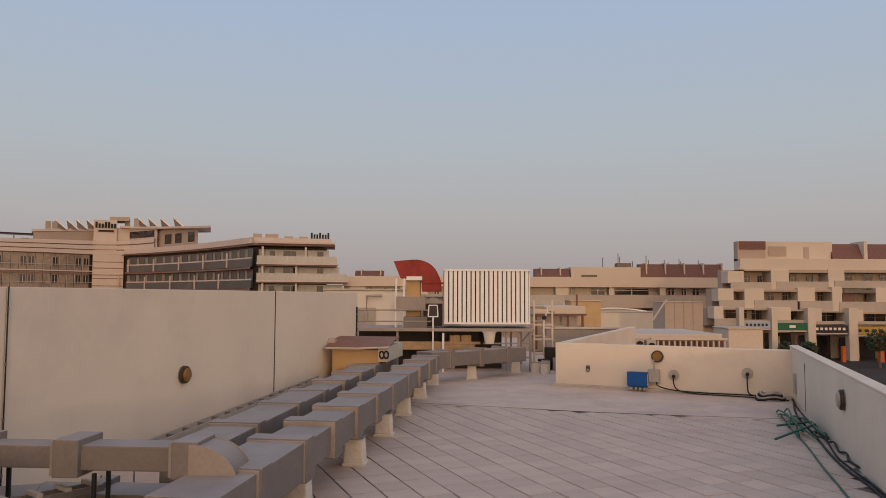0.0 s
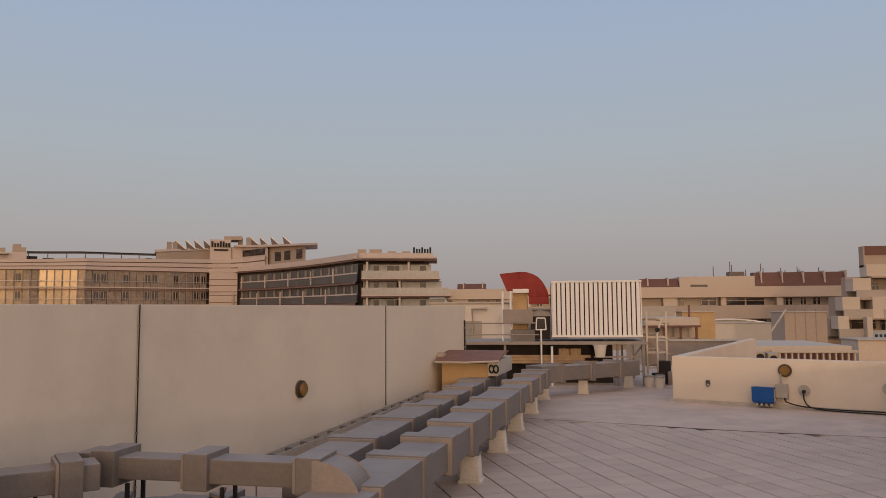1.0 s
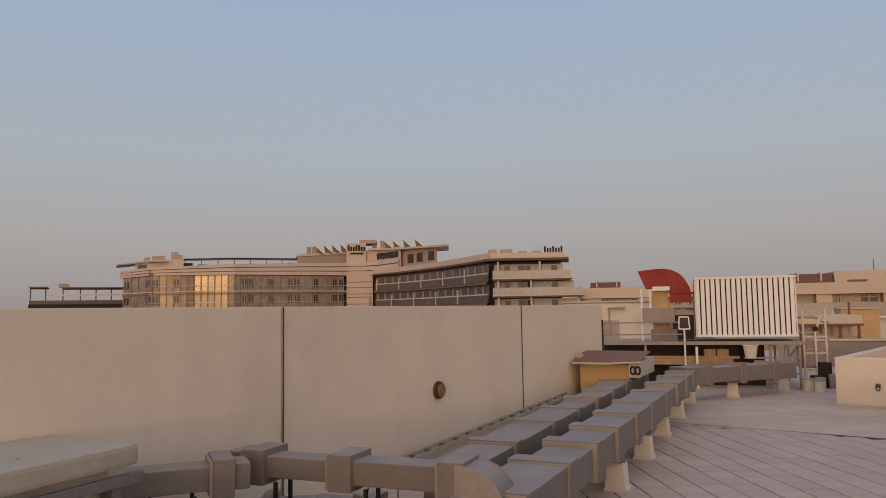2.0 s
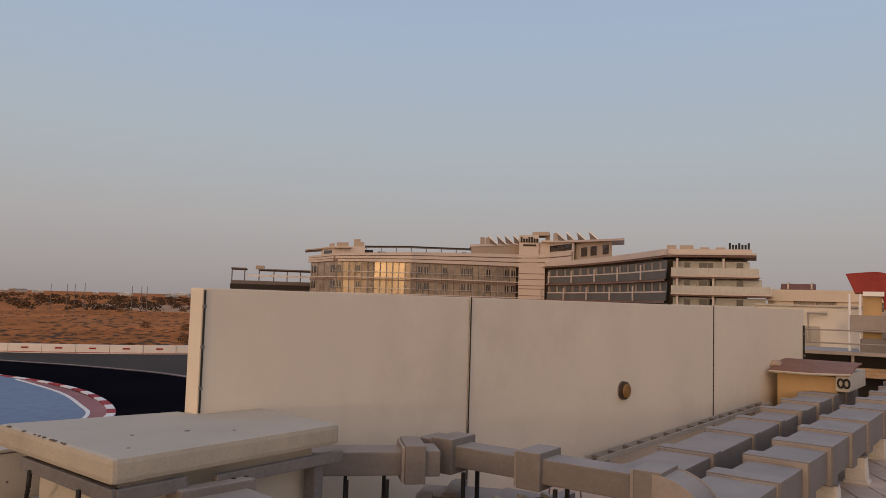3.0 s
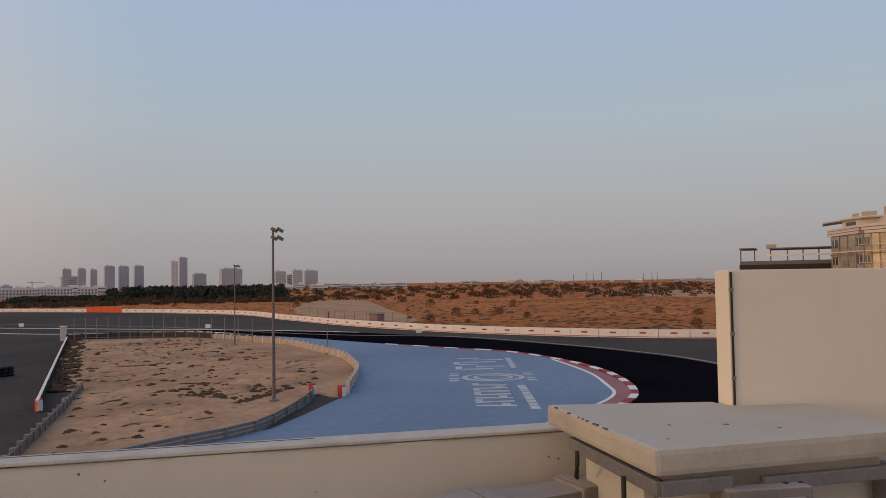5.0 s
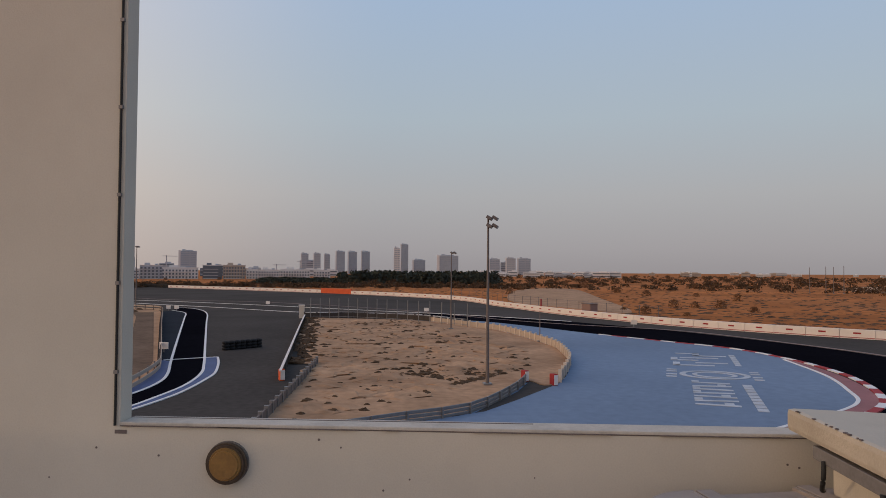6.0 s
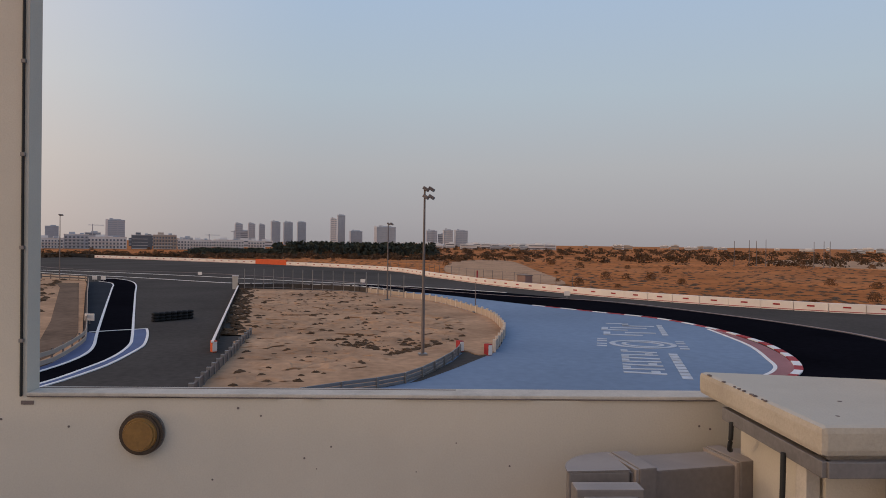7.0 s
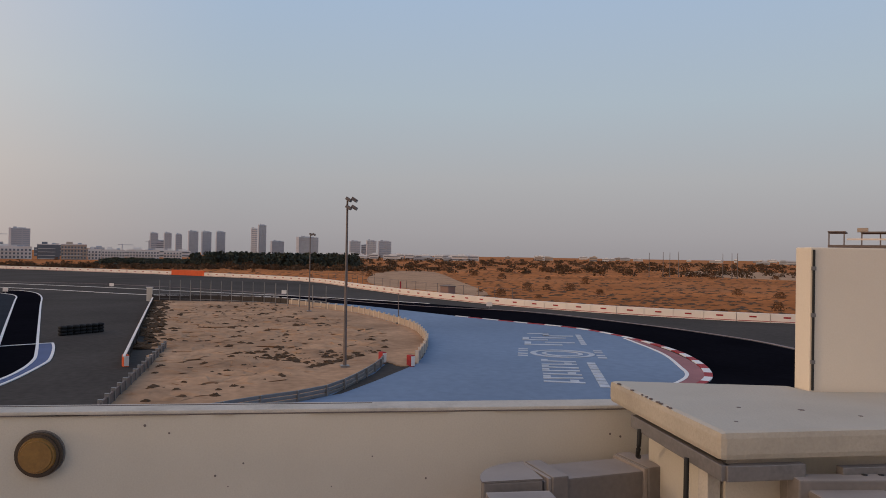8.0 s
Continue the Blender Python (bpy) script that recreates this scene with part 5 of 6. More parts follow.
def apartments(az, d, w, h, floors, cols, body, label):
    """A mid-rise block with single windows, balcony slabs and a stepped roof."""
    a = radians(az)
    t = thing("apartment_block", label, "building", pose(-math.sin(a) * d, math.cos(a) * d, GZ, 0, 0, az), "mid-rise blocks")
    part("wall", bm_box(-w / 2, w / 2, 0, 14, 0, h), body, t)
    fh, cw = h / (floors + 0.35), w / cols
    for f in range(floors):
        z = fh * (f + 0.3)
        for c in range(cols):
            x = -w / 2 + cw * c
            part("window", bm_box(x + cw * 0.2, x + cw * 0.72, -0.25, -0.01, z, z + fh * 0.55), M_CITYD, t)
        part("balcony_slab", bm_box(-w * 0.46, w * 0.3, -0.9, -0.26, z - fh * 0.16, z - fh * 0.04), M_CITYW, t)
    part("parapet", bm_box(-w / 2 - 0.2, w / 2 + 0.2, -0.2, 14.2, h, h + 0.5), M_CITYW, t)
    part("stair_head", bm_box(-w * 0.3, -w * 0.05, 4, 8, h + 0.5, h + 2.2), body, t)
    part("roof_tank", bm_box(w * 0.15, w * 0.3, 3, 6, h + 0.5, h + 1.5), M_CITYB, t)


for az, wd, top, fl, co, body in ((106.35, 0.030, -0.0008, 3, 9, M_CITYW), (104.7, 0.027, 0.004, 4, 6, M_CITY), (102.75, 0.044, 0.0012, 3, 11, M_CITYW), (100.5, 0.024, 0.0045, 4, 6, M_CITYD), (98.95, 0.028, 0.005, 4, 8, M_BLD2), (97.65, 0.015, -0.0005, 3, 4, M_CITYW), (96.45, 0.026, -0.0008, 3, 8, M_CITYW), (94.5, 0.038, -0.0004, 3, 11, M_CITYW), (92.5, 0.022, -0.001, 3, 6, M_CITYW), (107.9, 0.03, -0.002, 3, 8, M_CITYW)):
    apartments(az, 620, wd * 620, top * 620 + 8, fl, co, body, "dark glazed office block beyond the track" if body == M_CITYD else "brown-pink apartment block with balconies beyond the track" if body == M_BLD2 else "pale low apartment block with dark windows beyond the track")
rg = random.Random(21)
for k in range(34):
    az = rg.uniform(70, 86)
    city_block(az, rg.uniform(900, 1500), rg.uniform(9, 30), rg.uniform(4, 8.5), rg.choice("wwwc"), "low pale shed at the edge of the desert", 20)
for k in range(46):
    az = rg.uniform(40, 78)
    city_block(az, rg.uniform(1300, 2600), rg.uniform(8, 30), rg.uniform(4, 9), rg.choice("wwcb"), "tiny pale house on the desert horizon", 30)
for az, h in ((103.7, 22), (95.9, 14), (94.1, 18)):
    a = radians(az)
    cr = thing("tower_crane", "distant thin tower crane over the city", "crane", pose(-math.sin(a) * 800, math.cos(a) * 800, GZ, 0, 0, az + 20), "tower cranes")
    part("mast", bm_box(-0.35, 0.35, -0.35, 0.35, 0, h), M_CITY, cr)
    part("jib", bm_box(-4, 11, -0.3, 0.3, h - 1.3, h - 0.8), M_CITY, cr)

# the circuit and the city lie turned a little against the roof
TURN = pose(-0.25, 0.2, 0, 0, 0, 1.25) @ pose(0.25, -0.2, 0)
for ob in (set(bpy.data.objects) - roof_side) | circuit_side:
    if ob.parent is None:
        ob.matrix_basis = TURN @ ob.matrix_basis

# ---- the curved hotel ----
hotel = thing("hotel", "curved glass-fronted hotel with banded pale parapets", "hotel")
# bearing to the left of +y in degrees, and distance of the facade in metres
HPLAN = [(40.63, 168.0), (38.8, 157.2), (36.2, 154.6), (35.7, 154.65), (33.0, 152.67), (32.4, 153.2), (27.4, 156.8), (24.5, 160.4), (22.5, 160.0), (20.7, 152.5), (19.0, 144.0), (16.84, 133.7), (13.76, 118.5), (7.0, 119.5), (5.0, 120.0)]
HC = Vector((0.2, 0.0, 0.0))


def hp(b, off=0.0):
    """A point of the facade's plan, off metres behind it."""
    for (b0, d0), (b1, d1) in zip(HPLAN, HPLAN[1:]):
        if b >= b1 or (b1, d1) == HPLAN[-1]:
            d = d0 + (d1 - d0) * (b0 - b) / (b0 - b1)
            break
    a = radians(b)
    return HC + Vector((-math.sin(a), math.cos(a), 0)) * (d + off)


def hband(name, b0, b1, o0, o1, z0, z1, material, label="", parent=None, z0e=None, z1e=None):
    """A strip along the facade from bearing b0 to b1, between two depths; its heights may rise to z0e and z1e."""
    bm = bmesh.new()
    n = max(1, int(abs(b1 - b0) / 0.8))
    rings = []
    for k in range(n + 1):
        s = k / n
        b = b0 + (b1 - b0) * s
        lo = z0 + ((z0 if z0e is None else z0e) - z0) * s
        hi = z1 + ((z1 if z1e is None else z1e) - z1) * s
        p, q = hp(b, o0), hp(b, o1)
        rings.append([bm.verts.new((p.x, p.y, lo)), bm.verts.new((q.x, q.y, lo)), bm.verts.new((q.x, q.y, hi)), bm.verts.new((p.x, p.y, hi))])
    for r, t in zip(rings, rings[1:]):
        for k in range(4):
            bm.faces.new((r[k], r[(k + 1) % 4], t[(k + 1) % 4], t[k]))
    bm.faces.new(rings[0][::-1])
    bm.faces.new(rings[-1])
    bmesh.ops.recalc_face_normals(bm, faces=bm.faces)
    return part(name, bm, material, parent or hotel, label)


M_BALU = glass("frosted balustrade glass", (0.40, 0.40, 0.39), 0.35)
# dark colour on the solid cores stands for the shade inside the rooms
M_HSHADE = mat("unlit hotel interior", (0.075, 0.06, 0.05), 0.9, 0.3, 0.2, 0.0, 3)
M_CURT = mat("hotel curtain cloth", (0.34, 0.29, 0.25), 0.9, 0.15, 0.2, 0.0, 3)
HG = [9.72, 6.43, 3.1, -0.2, -3.2]          # glass heads, floor by floor
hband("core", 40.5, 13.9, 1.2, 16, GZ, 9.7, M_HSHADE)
hband("roof", 40.5, 14.0, 0.6, 16, 9.7, 10.4, M_HSTONE)
# the three-banded cornice, deepening to the stair tower
for k in range(3):
    a0, a1 = 9.75 + 0.5 * k, 9.75 + 0.5 * (k + 1) - 0.1
    m0, m1 = 9.75 + 0.68 * k, 9.75 + 0.68 * (k + 1) - 0.13
    c0, c1 = 9.9 + 1.05 * k, 9.9 + 1.05 * (k + 1) - 0.2
    hband("parapet_band", 40.75, 35.3, -0.35 - 0.1 * k, 0.6, a0, a1, M_HSTONE, z0e=m0, z1e=m1)
    hband("parapet_band", 35.3, 20.6, -0.35 - 0.1 * k, 0.6, m0, m1, M_HSTONE, z0e=c0, z1e=c1)
# shade below the cornice and roof edge, drawn as brown strips
hband("shade_line", 40.6, 35.3, -0.1, 0.55, 9.7, 11.15, M_SHADE_BROWN, z1e=11.7)
hband("shade_line", 35.3, 20.7, -0.1, 0.55, 9.7, 11.7, M_SHADE_BROWN, z1e=12.9)
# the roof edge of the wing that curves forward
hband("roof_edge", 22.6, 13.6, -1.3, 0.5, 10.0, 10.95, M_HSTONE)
hband("roof_edge", 22.6, 13.6, -0.9, 0.5, 9.72, 9.97, M_SHADE_BROWN)
# the brown lower strips stand for the shade under each floor edge
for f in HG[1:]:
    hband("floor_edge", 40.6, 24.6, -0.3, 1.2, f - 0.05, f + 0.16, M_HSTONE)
    hband("floor_edge", 40.6, 24.6, -0.2, 1.2, f - 0.5, f - 0.3, M_SHADE_BROWN)
    hband("floor_edge", 22.5, 13.8, -0.95, 1.2, f - 0.4, f - 0.05, M_SHADE_BROWN)
# panes, mullions and the dark rooms behind
rg = random.Random(30)
bays = [40.55 - 0.478 * k for k in range(34)]
for k, (b, c) in enumerate(zip(bays, bays[1:])):
    for f, g in zip(HG[:3], HG[1:4]):
        p, q = hp(b - 0.02), hp(c + 0.02)
        m = pose(p.x, p.y, 0, 0, 0, math.degrees(math.atan2(q.y - p.y, q.x - p.x)))
        l = (q - p).length
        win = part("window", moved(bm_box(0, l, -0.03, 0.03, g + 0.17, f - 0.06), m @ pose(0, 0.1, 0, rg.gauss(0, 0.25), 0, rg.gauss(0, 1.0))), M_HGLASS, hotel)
        if k % 7 in (0, 3, 4) and not 9 < k < 16:
            part("opening", moved(bm_box(l * 0.2, l * 0.82, -0.02, 0.02, g + 1.0, f - 0.75), m @ pose(0, 0.02, 0)), M_WIN, win, "dark room window")
            part("frame", moved(bm_box(l * 0.48, l * 0.54, -0.06, -0.03, g + 1.0, f - 0.75), m @ pose(0, 0.02, 0)), M_HSTONE, win)
    pm = pose(p.x, p.y, 0, 0, 0, b)
    part("mullion", moved(bm_box(-0.04, 0.04, -0.12, 0.1, 0.0, 9.7), pm), M_FRAME, hotel)
for g in HG[1:4]:
    hband("sun_rail", 38.9, 24.6, -0.75, -0.68, g + 1.15, g + 1.27, M_FRAME)
    hband("balcony_rail", 22.4, 13.7, -1.3, -1.2, g + 1.2, g + 1.42, M_HSTONE)
    hband("balcony_glass", 22.4, 13.7, -1.2, -1.14, g - 0.05, g + 1.18, M_HBLUE)
bays = [22.45 - 0.58 * k for k in range(16)]
for k, (b, c) in enumerate(zip(bays, bays[1:])):
    p, q = hp(b), hp(c)
    m = pose(p.x, p.y, 0, 0, 0, math.degrees(math.atan2(q.y - p.y, q.x - p.x)))
    l = (q - p).length
    for n, (f, g) in enumerate(zip(HG[:3], HG[1:4])):
        win = part("window", moved(bm_box(0.05, l - 0.05, -0.03, 0.03, g + 0.02, f - 0.42), m @ pose(0, 0.35, 0)), M_HBLUE, hotel)
        part("curtain", moved(bm_box(l * 0.1, l * 0.38, -0.03, 0.0, g + 0.3, f - 0.6), m @ pose(0, 0.27, 0)), M_CURT, win)
        if (k + n) % 3 == 1:
            part("fin", moved(bm_box(-0.09, 0.09, -1.5, -1.31, g - 0.1, g + 2.3), m), M_HSTONE, hotel)
# blind stair panel
hband("stair_panel", 24.6, 22.6, -0.45, 1.2, GZ, 9.85, M_HSTONE, "pale blind stair panel")
for z in (8.3, 7.1, 5.75, 5.05, 3.6, 2.8):
    hband("panel_groove", 24.62, 22.58, -0.49, -0.44, z, z + 0.14, M_SHADE_BROWN)
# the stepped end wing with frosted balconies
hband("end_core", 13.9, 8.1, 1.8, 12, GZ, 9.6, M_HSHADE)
hband("end_roof", 14.0, 7.5, -1.4, 12, 10.05, 10.35, M_HSTONE)
hband("end_parapet", 13.8, 7.8, -0.8, 12, 10.36, 10.95, M_HSTONE)
hband("end_soffit", 13.6, 7.6, -1.0, 2, 9.75, 10.04, M_SHADE_BROWN)
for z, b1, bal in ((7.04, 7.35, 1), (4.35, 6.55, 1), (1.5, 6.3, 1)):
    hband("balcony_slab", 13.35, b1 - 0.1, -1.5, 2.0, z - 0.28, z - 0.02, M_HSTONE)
    # brown strip in place of the shade under the slab
    hband("balcony_shade", 13.3, b1, -1.2, 2.0, z - 0.5, z - 0.285, M_SHADE_BROWN)
    hband("balustrade", 13.3, b1, -1.42, -1.36, z, z + 1.05, M_BALU)
    hband("balcony_wall", 13.2, b1 + 0.6, 1.5, 1.75, z, z + 2.2, M_BALU)
    n = 17
    for j in range(n):
        b = 13.3 + (b1 - 13.3) * j / (n - 1)
        p = hp(b, -1.5)
        part("baluster", moved(bm_box(-0.04, 0.04, -0.05, 0.04, z, z + 1.08), pose(p.x, p.y, 0, 0, 0, b)), M_FRAME, hotel)
    for b in (12.9, 9.7 if z > 5 else 10.4):
        p = hp(b, -0.9)
        part("column", moved(bm_box(-0.16, 0.16, -0.16, 0.16, z, z + 2.5), pose(p.x, p.y, 0, 0, 0, b)), M_HSTONE, hotel)
    for b, w in ((11.1, 1.1), (10.6, 0.7), (8.6, 0.9), (12.2, 0.8)):
        hband("window", b + w * 0.25, b - w * 0.25, 1.38, 1.49, z + 0.2, z + 2.0, M_WIN)
for b in (13.3, 12.4, 12.1, 11.0, 9.9):
    p = hp(b, 3)
    part("roof_vent", moved(bm_box(-0.7, 0.7, -0.5, 0.5, 10.9, 11.5 + 0.3 * (b > 12), 0.05), pose(p.x, p.y, 0, 0, 0, b)), M_BLD2, hotel)
for k in range(7):
    b = 9.35 - 0.21 * k
    hband("sign_bar", b, b - 0.15, -0.75, -0.6, 10.97, 11.65 + 0.25 * (k % 3 == 0), M_DARK)
# roof storeys: the left penthouse
hband("penthouse", 39.8, 36.5, 2.0, 8, 10.4, 13.0, M_HSTONE)
hband("penthouse_roof", 41.0, 37.6, 0.8, 9, 12.55, 12.8, M_BLD2)
hband("penthouse_window", 39.6, 39.0, 1.93, 1.99, 11.5, 12.2, M_WIN)
for b, w, h in ((39.0, 0.4, 0.7), (38.2, 0.9, 0.9), (37.1, 0.5, 1.6), (36.7, 0.3, 1.0)):
    hband("roof_vent", b + w / 2, b - w / 2, 3, 5, 13.0, 13.0 + h, M_BLD2)
# the crown storeys and the sign tower
hband("crown_storey", 28.3, 24.5, 2.0, 9, 10.6, 13.7, M_BLD2, z1e=14.6)
hband("crown_storey", 28.4, 24.5, 1.8, 9.2, 13.72, 14.2, M_HSTONE, z0e=14.62, z1e=15.1)
hband("sign_tower", 24.6, 23.1, -0.2, 8, 10.4, 16.7, M_HSTONE)
hband("tower_cap", 23.6, 22.3, 1, 7, 16.72, 17.5, M_BLD2)
hband("tower_flank", 23.1, 20.4, 0.4, 8, 10.6, 15.2, M_HSTONE)
hband("crown_window", 22.3, 20.6, 0.25, 0.39, 13.1, 14.4, M_WIN, "long dark crown window")
hband("crown_storey", 20.4, 17.6, 1.6, 9, 10.6, 14.3, M_BLD2)
hband("crown_roof", 22.9, 16.7, -0.9, 9.5, 15.22, 15.6, M_HSTONE, z0e=13.5, z1e=13.85)
for b in (19.9, 19.2, 18.3):
    hband("crown_window", b, b - 0.45, 1.45, 1.58, 11.6, 13.4, M_WIN)
for b in (27.6, 27.2, 22.6, 22.0):
    hband("roof_vent", b, b - 0.35, 2, 4, 14.0, 15.9 if b > 25 else 17.2, M_BLD2)
for k in range(7):
    b = 24.5 - 0.2 * k
    hband("sign_bar", b, b - 0.14, -0.45, -0.22, 15.1, 15.95 + 0.35 * (k in (0, 3, 4)), M_DARK)
hband("sign_bar", 24.3, 23.3, -0.45, -0.22, 14.35, 14.7, M_DARK)
for b, z in ((26.9, 14.5), (26.2, 14.65), (25.6, 14.8), (24.95, 14.95), (21.6, 15.3), (20.9, 15.1), (20.1, 14.85), (19.2, 14.6)):
    p = hp(b, 2.0)
    m = pose(p.x, p.y, z, 0, 0, b) @ Matrix(((1, 0, 0, 0), (0, 0, 1, 0), (0, 1, 0, 0), (0, 0, 0, 1)))
    part("roof_sail", moved(bm_prism([(0, 0), (1.7, 0), (-0.3, 1.7)], 0.05, 2.6), m), M_POLE, hotel, "grey slanted roof sail")
    part("sail_edge", moved(bm_prism([(1.6, 0), (1.95, 0), (-0.25, 1.95), (-0.4, 1.75)], 0, 2.65), m), M_AC, hotel, "white slanted sail edge")
per = thing("pergola", "dark steel roof pergola on the hotel", "pergola")
hband("beam", 36.5, 28.2, 2.6, 2.75, 13.0, 13.25, M_ACG, parent=per, z0e=13.2, z1e=13.45)
hband("beam", 36.5, 28.2, 5.5, 5.65, 13.0, 13.2, M_POLE, parent=per, z0e=13.2, z1e=13.4)
for k in range(8):
    p = hp(36.4 - 1.16 * k, 2.7)
    part("post", moved(bm_box(-0.08, 0.08, -0.08, 0.08, 10.3, 13.05), pose(p.x, p.y, 0, 0, 0, 36)), M_POLE, per)
for b, w, h in ((36.3, 1.2, 1.3), (35.2, 0.9, 0.8), (30.0, 0.7, 1.0), (33.0, 0.8, 0.7), (28.8, 0.6, 1.6)):
    p = hp(b, 3.0)
    seat = thing("roof_lounge", "dark roof terrace seat under the pergola", "seat", pose(p.x, p.y, 10.4, 0, 0, b), "terrace seats")
    part("base", bm_box(-w, w, -0.5, 0.5, 0, 0.9 + h * 0.5, 0.08), M_ACG, seat)
    part("backrest", bm_box(-w, w, 0.3, 0.5, 0.9, 1.2 + h * 0.6, 0.06), M_ACG, seat)
a = radians(43.2)
annex = thing("grandstand", "dark low grandstand beside the hotel", "grandstand", pose(-math.sin(a) * 175, math.cos(a) * 175, 0, 0, 0, 43))
part("stand", bm_box(-9.5, 9, 0, 8, GZ, 5.4), M_POLE, annex)
part("stand", bm_box(-9.6, 9, -0.6, 0, 3.6, 4.6), M_ACG, annex)
part("roof", bm_box(-9.5, -6.2, -1, 9, 8.0, 8.25), M_POLE, annex)
part("roof", bm_box(-3.5, 9, -1, 9, 7.9, 8.15), M_POLE, annex)
for x in (-9.3, -6.5, -3.3, 0, 3, 6, 8.8):
    part("post", bm_box(x - 0.12, x + 0.12, 0, 0.25, 5.4, 8.0), M_POLE, annex)
part("rail", bm_box(-6, 9, -0.2, 0, 6.4, 6.75), M_BARR, annex)
part("vent", bm_box(-4.2, -2.2, 2, 4, 8.15, 9.0, 0.05), M_BLD2, annex)


# ---- apartment and shop blocks beyond the roof ----
def slab_on(t, name, u, x0, x1, z0, z1, y0, y1, material, label=""):
    """A block on a facade; x and z in modules of u metres, y in metres."""
    return part(name, bm_box(x0 * u, x1 * u, y0, y1, z0 * u, z1 * u, 0.02), material, t, label)


def glazed(t, u, x0, x1, z0, z1, y):
    w = slab_on(t, "window", u, x0, x1, z0, z1, y, y + 0.06, M_WIN)
    slab_on(w, "sill", u, x0 - 1, x1 + 1, z0 - 2, z0, y - 0.1, y + 0.05, M_HSTONE)
    slab_on(w, "mullion", u, (x0 + x1) / 2 - 1.2, (x0 + x1) / 2 + 1.2, z0, z1, y - 0.04, y - 0.002, M_HSTONE)
    for a, b in ((x0 - 0.2, x0 + 0.9), (x1 - 0.9, x1 + 0.2)):
        slab_on(w, "frame", u, a, b, z0, z1 + 0.6, y - 0.05, y - 0.003, M_BARR)
    slab_on(w, "frame", u, x0, x1, z0 + (z1 - z0) * 0.66, z0 + (z1 - z0) * 0.66 + 0.9, y - 0.05, y - 0.003, M_BARR)
    return w


# the long block at the back
UF = 0.0918
far = thing("apartment_block", "long cream terraced apartment block with brown mansard roofs", "apartment block", pose(-14.2, 119.6, 0.75), "apartment blocks")
slab_on(far, "wall", UF, 0, 680, -86, 46, 1.6, 12, M_BLD)
for z0, z1 in ((30, 48), (-6, 16), (-42, -20)):
    slab_on(far, "balcony_band", UF, 0, 680, z0, z1, -0.2, 0.2, M_BLD3 if z0 < 20 else M_BLD)
    slab_on(far, "balcony_floor", UF, 0, 680, z0, z0 + 3, 0.21, 1.6, M_BLD2)
for x0, x1 in ((12, 40), (100, 150), (250, 330), (375, 398), (470, 478), (560, 570), (650, 680), (200, 232)):
    slab_on(far, "infill_wall", UF, x0, x1, 16.2, 29.8, 0.1, 1.58, M_BLD)
for x0, x1 in ((44, 50), (70, 78), (88, 96), (405, 412), (440, 466), (482, 545), (578, 590), (602, 612), (622, 635), (160, 170), (182, 192)):
    glazed(far, UF, x0, x1, 17, 28, 1.5)
    glazed(far, UF, x0 + 4, x1 + 3, -17, -8, 1.5)
for x0, x1, z1 in ((20, 70, 58), (340, 402, 63), (528, 676, 72)):
    rb = bm_prism([(0.6, 46 * UF), (3.2, 46 * UF), (3.2, z1 * UF), (1.6, z1 * UF)], x0 * UF, x1 * UF)
    part("mansard_roof", moved(rb, Matrix(((0, 0, 1, 0), (1, 0, 0, 0), (0, 1, 0, 0), (0, 0, 0, 1)))), M_BROWN, far, "dark brown mansard roof")
    x = x0 + 10
    while x < x1:
        slab_on(far, "fire_wall", UF, x, x + 2.4, 46, z1 + 2, 0.9, 3.3, M_BLD)
        x += 34
slab_on(far, "stair_head", UF, 404, 528, 48, 66, 0.8, 8, M_BLD)
slab_on(far, "dark_opening", UF, 422, 450, 44, 52, 0.7, 0.79, M_WIN)
slab_on(far, "roof_plant", UF, 490, 515, 66, 74, 2, 4, M_POLE)
for x, z in ((466, 84), (494, 92), (497, 86), (520, 78), (545, 88), (549, 80), (578, 80), (585, 76), (605, 82), (608, 78), (640, 80)):
    part("aerial", bm_tube([(x * UF, 3, 60 * UF), (x * UF, 3, z * UF)], 0.07, 5), M_POLE, far)

# the stepped block above the shops
UN = 0.0247
near = thing("apartment_block", "stepped cream apartment block above a row of shops", "apartment block", pose(35.75, 95.6, -0.7), "apartment blocks")
NZ = 450.4


def nb(name, x0, x1, c0, c1, y0, y1, material, label=""):
    return slab_on(near, name, UN, x0, x1, NZ - c1, NZ - c0, y0, y1, material, label)


nb("tower_storey", 180, 328, 45, 150, 0.3, 1.6, M_BLD2)
nb("tower_band", 188, 328, 45, 88, 0.2, 0.299, M_BROWN, "brown weathered parapet band")
nb("tower_storey", 330, 712, 42, 160, 1.6, 8, M_BLD)
nb("recess_panel", 365, 463, 68, 120, 1.5, 1.598, M_BLD2)
nb("recess_panel", 558, 585, 72, 150, 1.5, 1.598, M_BLD2)
rb = bm_prism([(1.0, (NZ - 138) * UN), (4.0, (NZ - 138) * UN), (4.0, (NZ - 52) * UN), (2.2, (NZ - 52) * UN)], 704 * UN, 1080 * UN)
part("mansard_roof", moved(rb, Matrix(((0, 0, 1, 0), (1, 0, 0, 0), (0, 1, 0, 0), (0, 0, 0, 1)))), M_BROWN, near, "dark brown mansard roof")
nb("fire_wall", 866, 884, 40, 140, 0.8, 4, M_BLD)
nb("top_band", 180, 1080, 138, 196, -0.4, 1.6, M_BLD)
nb("core_wall", 112, 1080, 196, 300, 1.6, 3.0, M_BLD2)
nb("core_wall", 48, 1080, 296, 405, 1.0, 3.0, M_BLD2)
